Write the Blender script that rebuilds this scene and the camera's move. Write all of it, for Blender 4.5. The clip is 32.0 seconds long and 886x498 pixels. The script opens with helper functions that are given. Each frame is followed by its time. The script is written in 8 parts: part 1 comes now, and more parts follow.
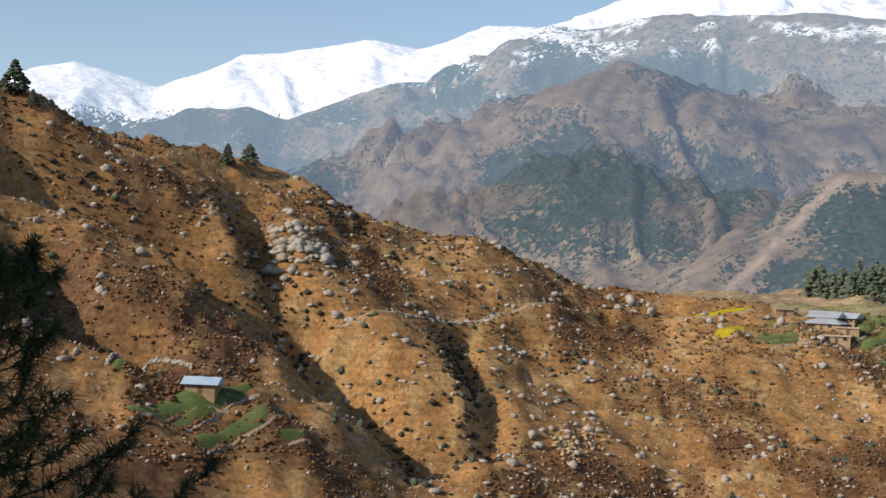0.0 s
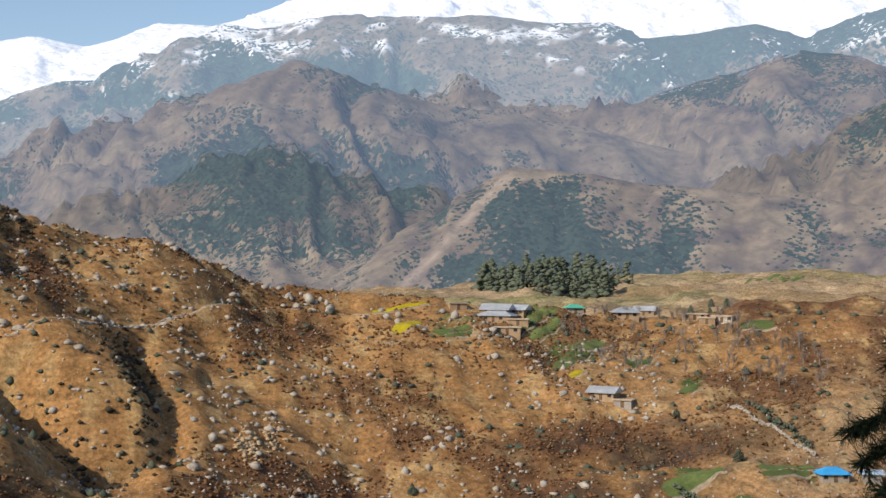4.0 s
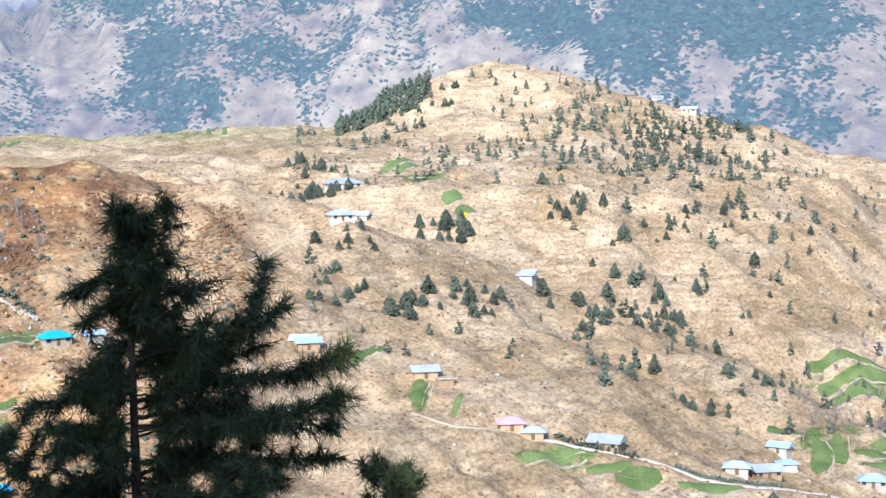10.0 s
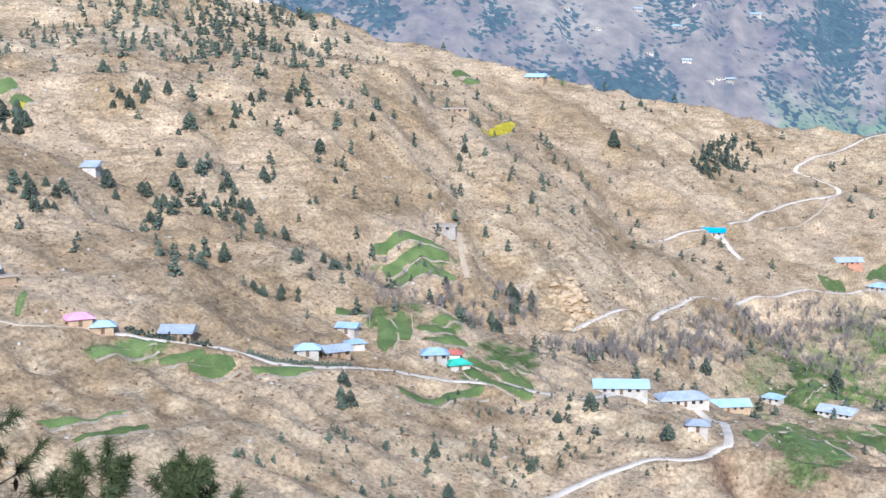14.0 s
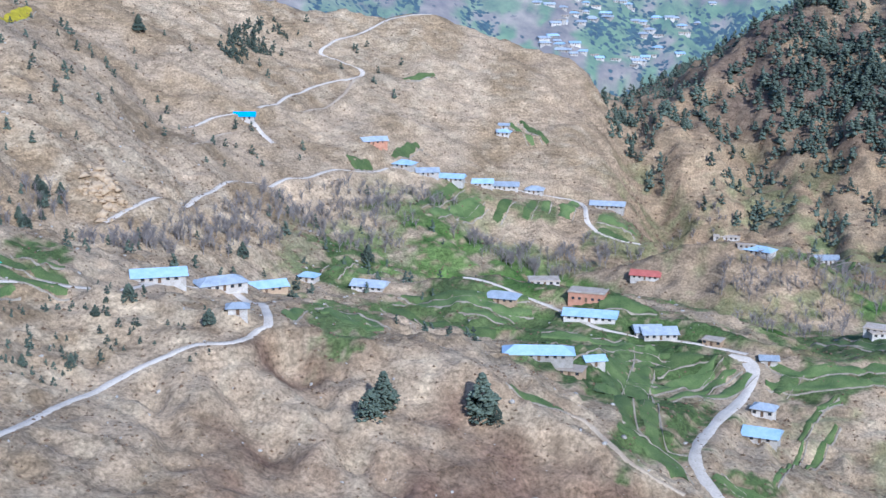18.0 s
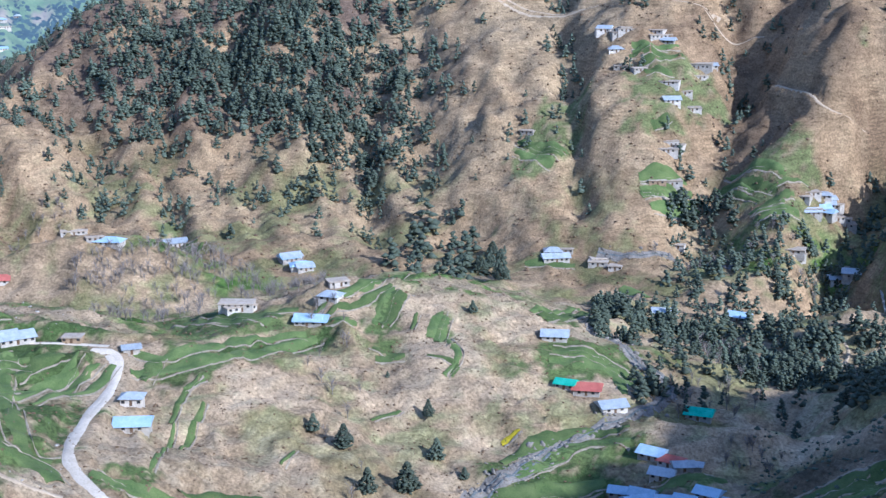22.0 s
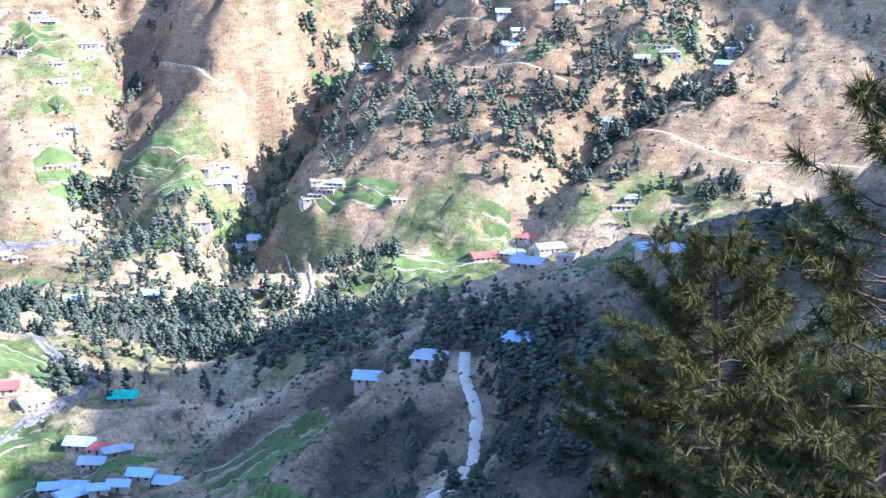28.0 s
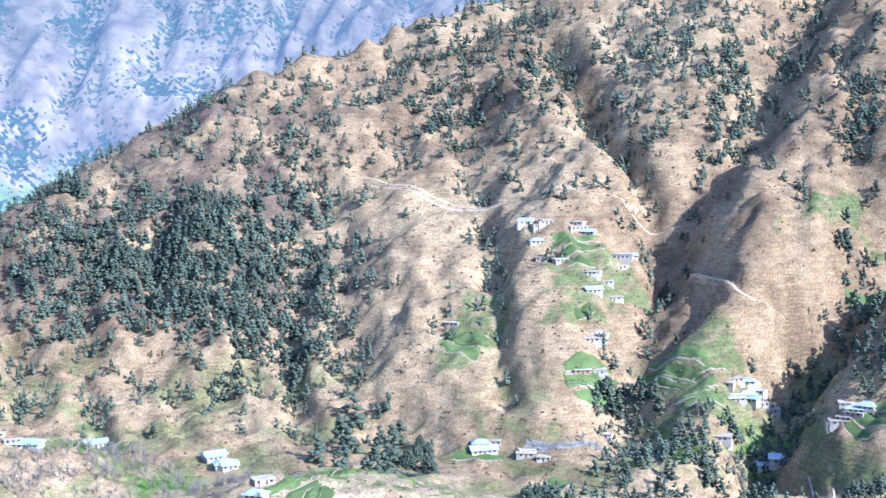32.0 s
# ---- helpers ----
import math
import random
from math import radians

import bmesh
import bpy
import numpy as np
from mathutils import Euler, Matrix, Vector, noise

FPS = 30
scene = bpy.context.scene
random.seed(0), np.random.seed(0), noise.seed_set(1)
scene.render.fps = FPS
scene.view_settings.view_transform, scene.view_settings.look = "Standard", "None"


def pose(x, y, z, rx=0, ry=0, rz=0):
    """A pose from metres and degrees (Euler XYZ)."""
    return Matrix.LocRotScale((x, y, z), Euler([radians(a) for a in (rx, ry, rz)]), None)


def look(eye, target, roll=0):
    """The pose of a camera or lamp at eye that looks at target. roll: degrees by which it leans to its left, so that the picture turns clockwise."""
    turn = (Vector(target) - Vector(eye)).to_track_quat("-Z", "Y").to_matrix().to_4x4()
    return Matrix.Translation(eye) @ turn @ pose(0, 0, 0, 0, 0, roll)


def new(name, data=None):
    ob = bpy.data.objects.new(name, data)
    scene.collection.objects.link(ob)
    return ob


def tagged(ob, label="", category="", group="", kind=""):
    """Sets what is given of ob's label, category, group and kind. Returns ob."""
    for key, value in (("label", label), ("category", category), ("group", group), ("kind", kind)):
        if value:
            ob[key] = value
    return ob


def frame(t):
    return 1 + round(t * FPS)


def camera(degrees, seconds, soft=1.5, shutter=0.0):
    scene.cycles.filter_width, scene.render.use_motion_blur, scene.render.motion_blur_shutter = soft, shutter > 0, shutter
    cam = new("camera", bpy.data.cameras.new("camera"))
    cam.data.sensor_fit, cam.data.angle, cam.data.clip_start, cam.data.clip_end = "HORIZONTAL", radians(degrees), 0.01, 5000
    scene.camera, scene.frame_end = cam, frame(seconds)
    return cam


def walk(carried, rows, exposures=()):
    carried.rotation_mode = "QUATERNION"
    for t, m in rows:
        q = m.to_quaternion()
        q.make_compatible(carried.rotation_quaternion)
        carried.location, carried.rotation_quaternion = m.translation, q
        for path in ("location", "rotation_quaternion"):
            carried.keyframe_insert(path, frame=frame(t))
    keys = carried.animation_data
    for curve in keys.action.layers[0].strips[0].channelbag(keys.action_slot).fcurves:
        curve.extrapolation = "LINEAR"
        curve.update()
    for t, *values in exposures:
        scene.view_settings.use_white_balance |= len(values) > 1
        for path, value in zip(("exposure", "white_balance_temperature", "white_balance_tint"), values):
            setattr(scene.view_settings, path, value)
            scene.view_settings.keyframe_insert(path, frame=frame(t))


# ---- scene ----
cam = camera(34.883, 32.0)
EYE = (0.0, 0.0, 240.0)
PATH = [
    (0.0, pose(*EYE, 0, 0, -0.000) @ pose(0, 0, 0, 91.304, 0, 0) @ pose(0, 0, 0, 0, 0, 2.243)),
    (0.5, pose(*EYE, 0, 0, -1.801) @ pose(0, 0, 0, 91.482, 0, 0) @ pose(0, 0, 0, 0, 0, 2.106)),
    (1.0, pose(*EYE, 0, 0, -2.848) @ pose(0, 0, 0, 91.347, 0, 0) @ pose(0, 0, 0, 0, 0, 1.899)),
    (1.5, pose(*EYE, 0, 0, -4.239) @ pose(0, 0, 0, 91.309, 0, 0) @ pose(0, 0, 0, 0, 0, 1.684)),
    (2.0, pose(*EYE, 0, 0, -6.053) @ pose(0, 0, 0, 91.308, 0, 0) @ pose(0, 0, 0, 0, 0, 1.393)),
    (2.5, pose(*EYE, 0, 0, -6.455) @ pose(0, 0, 0, 91.247, 0, 0) @ pose(0, 0, 0, 0, 0, 1.237)),
    (4.5, pose(*EYE, 0, 0, -15.879) @ pose(0, 0, 0, 91.917, 0, 0) @ pose(0, 0, 0, 0, 0, 0.326)),
    (5.0, pose(*EYE, 0, 0, -18.457) @ pose(0, 0, 0, 92.217, 0, 0) @ pose(0, 0, 0, 0, 0, -0.000)),
    (5.5, pose(*EYE, 0, 0, -21.555) @ pose(0, 0, 0, 91.915, 0, 0) @ pose(0, 0, 0, 0, 0, -0.171)),
    (6.0, pose(*EYE, 0, 0, -23.927) @ pose(0, 0, 0, 91.737, 0, 0) @ pose(0, 0, 0, 0, 0, -0.336)),
    (6.5, pose(*EYE, 0, 0, -26.883) @ pose(0, 0, 0, 91.704, 0, 0) @ pose(0, 0, 0, 0, 0, -0.548)),
    (7.0, pose(*EYE, 0, 0, -29.667) @ pose(0, 0, 0, 91.106, 0, 0) @ pose(0, 0, 0, 0, 0, -0.656)),
    (7.5, pose(*EYE, 0, 0, -32.153) @ pose(0, 0, 0, 90.483, 0, 0) @ pose(0, 0, 0, 0, 0, -0.660)),
    (8.0, pose(*EYE, 0, 0, -34.549) @ pose(0, 0, 0, 89.400, 0, 0) @ pose(0, 0, 0, 0, 0, -0.550)),
    (8.5, pose(*EYE, 0, 0, -36.937) @ pose(0, 0, 0, 87.748, 0, 0) @ pose(0, 0, 0, 0, 0, -0.336)),
    (9.0, pose(*EYE, 0, 0, -39.410) @ pose(0, 0, 0, 86.334, 0, 0) @ pose(0, 0, 0, 0, 0, -0.191)),
    (9.5, pose(*EYE, 0, 0, -42.061) @ pose(0, 0, 0, 86.202, 0, 0) @ pose(0, 0, 0, 0, 0, -0.433)),
    (10.0, pose(*EYE, 0, 0, -44.038) @ pose(0, 0, 0, 86.141, 0, 0) @ pose(0, 0, 0, 0, 0, -0.573)),
    (10.5, pose(*EYE, 0, 0, -46.073) @ pose(0, 0, 0, 86.224, 0, 0) @ pose(0, 0, 0, 0, 0, -0.590)),
    (11.0, pose(*EYE, 0, 0, -47.268) @ pose(0, 0, 0, 86.311, 0, 0) @ pose(0, 0, 0, 0, 0, -0.519)),
    (11.5, pose(*EYE, 0, 0, -48.716) @ pose(0, 0, 0, 85.940, 0, 0) @ pose(0, 0, 0, 0, 0, -0.621)),
    (12.0, pose(*EYE, 0, 0, -51.564) @ pose(0, 0, 0, 85.641, 0, 0) @ pose(0, 0, 0, 0, 0, -0.776)),
    (12.5, pose(*EYE, 0, 0, -53.916) @ pose(0, 0, 0, 84.530, 0, 0) @ pose(0, 0, 0, 0, 0, -0.636)),
    (13.0, pose(*EYE, 0, 0, -56.978) @ pose(0, 0, 0, 83.639, 0, 0) @ pose(0, 0, 0, 0, 0, -0.595)),
    (13.5, pose(*EYE, 0, 0, -59.284) @ pose(0, 0, 0, 82.512, 0, 0) @ pose(0, 0, 0, 0, 0, -0.423)),
    (14.0, pose(*EYE, 0, 0, -61.500) @ pose(0, 0, 0, 81.474, 0, 0) @ pose(0, 0, 0, 0, 0, -0.293)),
    (14.5, pose(*EYE, 0, 0, -62.853) @ pose(0, 0, 0, 78.886, 0, 0) @ pose(0, 0, 0, 0, 0, 0.271)),
    (16.5, pose(*EYE, 0, 0, -71.476) @ pose(0, 0, 0, 76.789, 0, 0) @ pose(0, 0, 0, 0, 0, 0.705)),
    (17.0, pose(*EYE, 0, 0, -74.218) @ pose(0, 0, 0, 76.951, 0, 0) @ pose(0, 0, 0, 0, 0, 0.594)),
    (17.5, pose(*EYE, 0, 0, -77.017) @ pose(0, 0, 0, 76.902, 0, 0) @ pose(0, 0, 0, 0, 0, 0.552)),
    (18.0, pose(*EYE, 0, 0, -80.588) @ pose(0, 0, 0, 76.857, 0, 0) @ pose(0, 0, 0, 0, 0, 0.490)),
    (18.5, pose(*EYE, 0, 0, -83.818) @ pose(0, 0, 0, 76.896, 0, 0) @ pose(0, 0, 0, 0, 0, 0.330)),
    (19.0, pose(*EYE, 0, 0, -86.753) @ pose(0, 0, 0, 77.028, 0, 0) @ pose(0, 0, 0, 0, 0, 0.228)),
    (19.5, pose(*EYE, 0, 0, -90.641) @ pose(0, 0, 0, 77.151, 0, 0) @ pose(0, 0, 0, 0, 0, 0.065)),
    (20.0, pose(*EYE, 0, 0, -94.646) @ pose(0, 0, 0, 77.126, 0, 0) @ pose(0, 0, 0, 0, 0, -0.055)),
    (20.5, pose(*EYE, 0, 0, -97.798) @ pose(0, 0, 0, 77.267, 0, 0) @ pose(0, 0, 0, 0, 0, -0.061)),
    (21.0, pose(*EYE, 0, 0, -101.268) @ pose(0, 0, 0, 77.233, 0, 0) @ pose(0, 0, 0, 0, 0, -0.129)),
    (21.5, pose(*EYE, 0, 0, -104.163) @ pose(0, 0, 0, 77.091, 0, 0) @ pose(0, 0, 0, 0, 0, -0.209)),
    (22.0, pose(*EYE, 0, 0, -107.246) @ pose(0, 0, 0, 76.531, 0, 0) @ pose(0, 0, 0, 0, 0, -0.119)),
    (22.5, pose(*EYE, 0, 0, -108.749) @ pose(0, 0, 0, 74.988, 0, 0) @ pose(0, 0, 0, 0, 0, 0.185)),
    (23.0, pose(*EYE, 0, 0, -110.037) @ pose(0, 0, 0, 72.549, 0, 0) @ pose(0, 0, 0, 0, 0, 0.647)),
    (23.5, pose(*EYE, 0, 0, -114.961) @ pose(0, 0, 0, 69.980, 0, 0) @ pose(0, 0, 0, 0, 0, 1.258)),
    (24.0, pose(*EYE, 0, 0, -117.294) @ pose(0, 0, 0, 68.776, 0, 0) @ pose(0, 0, 0, 0, 0, 1.550)),
    (24.5, pose(*EYE, 0, 0, -119.708) @ pose(0, 0, 0, 68.177, 0, 0) @ pose(0, 0, 0, 0, 0, 1.772)),
    (25.0, pose(*EYE, 0, 0, -122.665) @ pose(0, 0, 0, 67.283, 0, 0) @ pose(0, 0, 0, 0, 0, 2.032)),
    (25.5, pose(*EYE, 0, 0, -126.198) @ pose(0, 0, 0, 67.376, 0, 0) @ pose(0, 0, 0, 0, 0, 1.992)),
    (27.5, pose(*EYE, 0, 0, -132.582) @ pose(0, 0, 0, 72.883, 0, 0) @ pose(0, 0, 0, 0, 0, 0.223)),
    (28.0, pose(*EYE, 0, 0, -131.672) @ pose(0, 0, 0, 75.538, 0, 0) @ pose(0, 0, 0, 0, 0, -0.366)),
    (28.5, pose(*EYE, 0, 0, -130.834) @ pose(0, 0, 0, 78.759, 0, 0) @ pose(0, 0, 0, 0, 0, -0.870)),
    (29.0, pose(*EYE, 0, 0, -129.486) @ pose(0, 0, 0, 82.191, 0, 0) @ pose(0, 0, 0, 0, 0, -1.519)),
    (29.5, pose(*EYE, 0, 0, -128.184) @ pose(0, 0, 0, 83.465, 0, 0) @ pose(0, 0, 0, 0, 0, -1.698)),
    (30.0, pose(*EYE, 0, 0, -126.653) @ pose(0, 0, 0, 83.704, 0, 0) @ pose(0, 0, 0, 0, 0, -1.564)),
    (30.5, pose(*EYE, 0, 0, -123.426) @ pose(0, 0, 0, 83.917, 0, 0) @ pose(0, 0, 0, 0, 0, -1.270)),
    (31.0, pose(*EYE, 0, 0, -119.151) @ pose(0, 0, 0, 84.148, 0, 0) @ pose(0, 0, 0, 0, 0, -1.014)),
    (31.5, pose(*EYE, 0, 0, -115.118) @ pose(0, 0, 0, 84.392, 0, 0) @ pose(0, 0, 0, 0, 0, -0.816)),
    (32.0, pose(*EYE, 0, 0, -110.370) @ pose(0, 0, 0, 84.333, 0, 0) @ pose(0, 0, 0, 0, 0, -0.702)),
]
walk(cam, PATH, exposures=(
    (0.0, 0.06, 7200, 12), (6.5, 0.1, 6800, 12), (7.5, 0.5, 6250, 12), (8.5, 1.18, 5750, 11), (13.0, 0.95, 5450, 11), (14.5, 0.76, 5200, 11), (17.0, 0.56, 4900, 12),
    (19.0, 0.52, 4800, 12), (21.0, 0.7, 4850, 13), (23.0, 0.9, 4950, 13), (25.0, 1.56, 5100, 15), (27.5, 2.14, 5150, 16), (28.5, 2.02, 4950, 15), (30.0, 1.76, 4650, 12), (32.0, 1.54, 4800, 12)))

# ---- sky, sun, exposure ----
SUN_AZ, SUN_EL = 238.0, 31.0
world = bpy.data.worlds.new("world")
scene.world = world
world.use_nodes = True
sky = world.node_tree.nodes.new("ShaderNodeTexSky")
sky.sky_type, sky.sun_disc = "NISHITA", False
sky.sun_elevation, sky.sun_rotation = radians(SUN_EL), radians(SUN_AZ)
sky.air_density, sky.dust_density, sky.ozone_density, sky.altitude = 1.0, 1.6, 2.6, 800
back = world.node_tree.nodes["Background"]
world.node_tree.links.new(sky.outputs[0], back.inputs[0])
back.inputs[1].default_value = 0.15
sun = new("sun", bpy.data.lights.new("sun", "SUN"))
sun.data.energy, sun.data.angle, sun.data.color = 3.8, radians(0.55), (1.0, 0.92, 0.80)
sun.matrix_world = look((0, 0, 900), (-math.sin(radians(SUN_AZ)) * math.cos(radians(SUN_EL)), -math.cos(radians(SUN_AZ)) * math.cos(radians(SUN_EL)), 900 - math.sin(radians(SUN_EL))))

# ---- terrain ----
EYE_Z = 240.0


def spot(az, el, r):
    """A point at a compass bearing, a slope angle and a distance from the lookout."""
    a = math.radians(az)
    return (r * math.sin(a), r * math.cos(a), EYE_Z + r * math.tan(math.radians(el)))


def hash2(ix, iy, seed):
    n = (ix.astype(np.int64) * 374761393 + iy.astype(np.int64) * 668265263 + seed * 974634777) & 0x7FFFFFFF
    n = ((n ^ (n >> 13)) * 1274126177) & 0x7FFFFFFF
    return ((n ^ (n >> 16)) & 0xFFFF) / 65535.0


def vnoise(x, y, seed=0):
    """Smooth value noise, -1 to 1."""
    fx, fy = np.floor(x), np.floor(y)
    u, v = x - fx, y - fy
    u, v = u * u * u * (u * (u * 6 - 15) + 10), v * v * v * (v * (v * 6 - 15) + 10)
    a, b = hash2(fx, fy, seed), hash2(fx + 1, fy, seed)
    c, d = hash2(fx, fy + 1, seed), hash2(fx + 1, fy + 1, seed)
    return 2 * ((a * (1 - u) + b * u) * (1 - v) + (c * (1 - u) + d * u) * v) - 1


def fbm(x, y, octaves, seed=0, gain=0.5):
    total, amp = 0 * x, 1.0
    for o in range(octaves):
        total = total + amp * vnoise(x, y, seed + o * 17)
        x, y, amp = x * 1.93 + 7.3, y * 1.93 - 3.1, amp * gain
    return total


def ridged(x, y, octaves, seed=0):
    total, amp = 0 * x, 1.0
    for o in range(octaves):
        total = total + amp * (1 - 2 * np.abs(vnoise(x, y, seed + o * 13)))
        x, y, amp = x * 2.07 + 5.1, y * 2.07 + 1.7, amp * 0.5
    return total


RIDGES, GULLIES = [], []


def ridge(name, near, away, *crest):
    """A ridge: slope on the lookout's side, slope on the far side, crest points (bearing, angle, distance[, own near slope])."""
    RIDGES.append((name, near, away, crest))


def gully(depth, half, *course):
    """A gully: depth, half width, course on the plan."""
    GULLIES.append((depth, half, course))


ridge("brown_hill", 0.6, 0.4, (-26, 8.0, 400, 0.62), (-17.7, 6.7, 400, 0.62), (-14.5, 5.7, 408, 0.62), (-10.5, 4.8, 415), (-7.1, 3.8, 420), (-5, 2.9, 425), (-2, 2, 430), (1.5, 1.4, 435), (6.1, 0.4, 445), (10, -0.3, 455, 0.45), (14, -0.8, 465, 0.4), (18.3, -1.0, 480, 0.35), (23.1, -1.1, 490, 0.35), (25.3, -0.6, 500, 0.35), (27.3, -0.35, 505, 0.38), (29.7, -0.6, 505, 0.4))
ridge("front_spur", 0.4, 0.45, (29.7, -0.6, 505), (33.6, -0.9, 505), (37.5, -1.6, 505), (39.8, -2.6, 503), (42.8, -3.7, 500), (46.2, -5.1, 490), (48.9, -6.1, 485), (52.7, -7.3, 475), (56.9, -9.2, 465), (60, -10.6, 455), (64, -13.2, 440))
ridge("road_shelf", 0.3, 0.3, (44, -10.9, 430, 0.3), (47.5, -11.6, 428), (53.6, -13, 420), (59.1, -13.6, 410), (64.8, -14.2, 405), (68.1, -14.4, 400, 0.35), (73.2, -15.6, 395, 0.7), (78.1, -16.6, 390, 0.8), (82.2, -18.3, 375, 0.8), (86.3, -21.2, 350, 0.8), (89, -24.5, 330, 0.8))
ridge("tree_hill", 0.5, 0.5, (39.4, -1.6, 800), (40.7, -0.2, 800), (41.4, 0.9, 808), (42.1, 1.7, 815), (43.2, 2.6, 820), (44.4, 3.3, 828), (45.7, 3.6, 830), (47.5, 3.6, 830), (50, 2.9, 830), (53.9, 1.7, 830), (58.6, 0.2, 830), (63.1, -1, 840), (66.5, -1.8, 860), (70.9, -2.6, 890), (76.2, -3.6, 930), (80.3, -3.7, 960), (82.5, -4.5, 970), (85.2, -5.2, 965), (87, -6.0, 955), (88.6, -7.1, 940), (88.2, -9.5, 915))
ridge("plateau", 0.08, 0.3, (8, -0.2, 900), (14, 0.2, 900), (20.6, 0.6, 900), (24.3, 0.7, 900), (28.2, 0.9, 900), (31.1, 0.8, 900), (34.5, 1.0, 900), (37.8, 1.1, 880), (40.1, 0.7, 860))
ridge("big_slope", 0.6, 0.5, (87.1, -10.4, 905), (87.8, -8.5, 940), (88.7, -7.4, 960), (90.7, -5.9, 1000), (92.5, -5, 1030), (94.5, -3.6, 1060), (98.8, -2, 1120), (100.8, -0.9, 1140), (102, 0.2, 1150), (103.3, 1.3, 1160), (107.2, 2.3, 1190), (110.8, 3.5, 1220), (112.4, 4.2, 1240), (118, 6.5, 1280), (125, 8.5, 1320), (135, 9, 1300), (150, 9, 1250), (160, 8, 1200))
ridge("rib", 0.75, 0.75, (125.2, 5.0, 1170), (124.2, 0.8, 1040), (123.2, -3.2, 925), (121.9, -6.6, 850), (120.6, -10.6, 795))
ridge("rib", 0.8, 0.8, (117.2, 2.0, 1150), (116.4, -2.5, 985), (115.2, -7.0, 860), (114.3, -11.0, 795))
ridge("rib", 0.75, 0.75, (107.5, 0.5, 1130), (107.8, -3.0, 1010), (108.6, -7.0, 905), (109.2, -11.0, 830))
ridge("rib", 0.7, 0.7, (139.5, 2, 1100), (137.5, -3.5, 940), (134.5, -8.5, 840), (131.5, -11.5, 790))
ridge("rib", 0.7, 0.7, (149.5, 1, 1050), (147.5, -4, 930), (146, -8.5, 830), (144, -11.5, 780))
ridge("south_shoulder", 1.35, 1.0, (153.5, 11.5, 1130), (157, 14, 1080), (163, 16, 1000), (172, 15.5, 950))
ridge("terraces", 0.28, 0.3, (70, -13.6, 570), (74, -14.1, 565), (78, -14.3, 565), (82, -14.5, 545), (86, -14.7, 540), (90, -15.6, 525), (96.2, -16.9, 505), (100.9, -15.4, 560), (103.3, -14.8, 570), (105.4, -14.6, 575), (108, -15.3, 570), (110.4, -16.4, 560), (112.8, -17.9, 550), (115.3, -19.5, 530))
ridge("upper_terraces", 0.4, 0.3, (66, -9.0, 800), (76, -9.6, 800), (80, -10.5, 780), (86.7, -11.6, 760), (89.2, -12.8, 740))
ridge("small_hill", 0.45, 0.4, (91, -12.6, 700), (93.5, -12.4, 700), (97, -14.2, 690))
ridge("shade_ridge", 0.35, 0.35, (116, -20.3, 480), (118.6, -20.0, 480), (121.6, -20.3, 470), (127.9, -19.9, 450), (130.1, -19.4, 440), (132.5, -18.8, 430), (136.7, -17.7, 420), (140.4, -16.0, 400, 0.5), (143.8, -14.2, 390, 0.62), (147, -13.0, 380, 0.75), (150.3, -11.3, 370, 0.85), (156, -8, 350, 1.0))
ridge("forest_knoll", 0.4, 0.4, (117, -19.3, 600), (119.2, -18.6, 605), (123.9, -15.2, 640), (128.6, -14.7, 650), (133.3, -14.9, 650), (136.8, -15.0, 640), (144, -14.6, 640))
ridge("dark_slope", 0.5, 0.5, (114, -35, 250), (119, -32, 285), (126, -30.0, 300), (130, -29, 300), (134, -26, 295), (140, -21.5, 290, 0.6), (150, -17, 280, 0.8))
ridge("near_knoll", 0.12, 1.0, (98, -28.4, 80), (103.1, -28.5, 78), (105.5, -28.8, 76), (108.7, -28.8, 74), (111.4, -30.1, 71), (113.7, -31.2, 68), (115.5, -32.4, 65), (118, -34.5, 60))
ridge("home_ridge", 1.05, 1.1, (159, 3, 480, 1.8), (164, 9, 470, 1.6), (169, 8, 420, 1.1), (176, 11.2, 350), (188, 17, 290), (205, 21, 235), (225, 24, 205), (250, 18, 220), (280, 6, 260))
ridge("road_mountain", 0.6, 0.6, (12.6, 0.8, 1740), (14.2, 3.2, 1780), (15.8, 4.9, 1800), (18.3, 4.8, 1800), (20.9, 4.4, 1800), (25.9, 3.9, 1800), (28, 3.7, 1800), (30.3, 3.2, 1780), (32.3, 2.6, 1750), (33.8, 2.1, 1720), (35.4, 1.4, 1700))
ridge("dark_mountain", 0.6, 0.6, (-0.8, 2.2, 2300), (1.6, 4.4, 2380), (3.4, 5.8, 2430), (4.7, 7.1, 2470), (5.8, 8.4, 2500), (7.2, 9.2, 2500), (9, 8.6, 2500), (10.7, 8, 2520), (12.9, 7.5, 2550), (15.2, 7.3, 2570), (19.7, 6.3, 2600), (25.9, 4.5, 2600))
ridge("forest_mountain", 0.6, 0.6, (47.7, 0.7, 1450), (49.2, 3.4, 1520), (50.8, 5.2, 1570), (52.1, 6.2, 1600), (58, 7.5, 1700), (66, 7, 1850), (75, 6, 2000), (85, 6, 2150), (95, 6, 2250), (110, 7, 2250))
ridge("right_mountain", 0.6, 0.6, (27.3, 4.5, 2150), (29.4, 5.8, 2180), (31, 7.2, 2200), (32.1, 8.4, 2200), (34.1, 8.4, 2200), (35.7, 9, 2220), (37.9, 10.3, 2250), (39.4, 11, 2280), (45, 12, 2300), (60, 11, 2450), (80, 9.5, 2600), (95, 9, 2650))
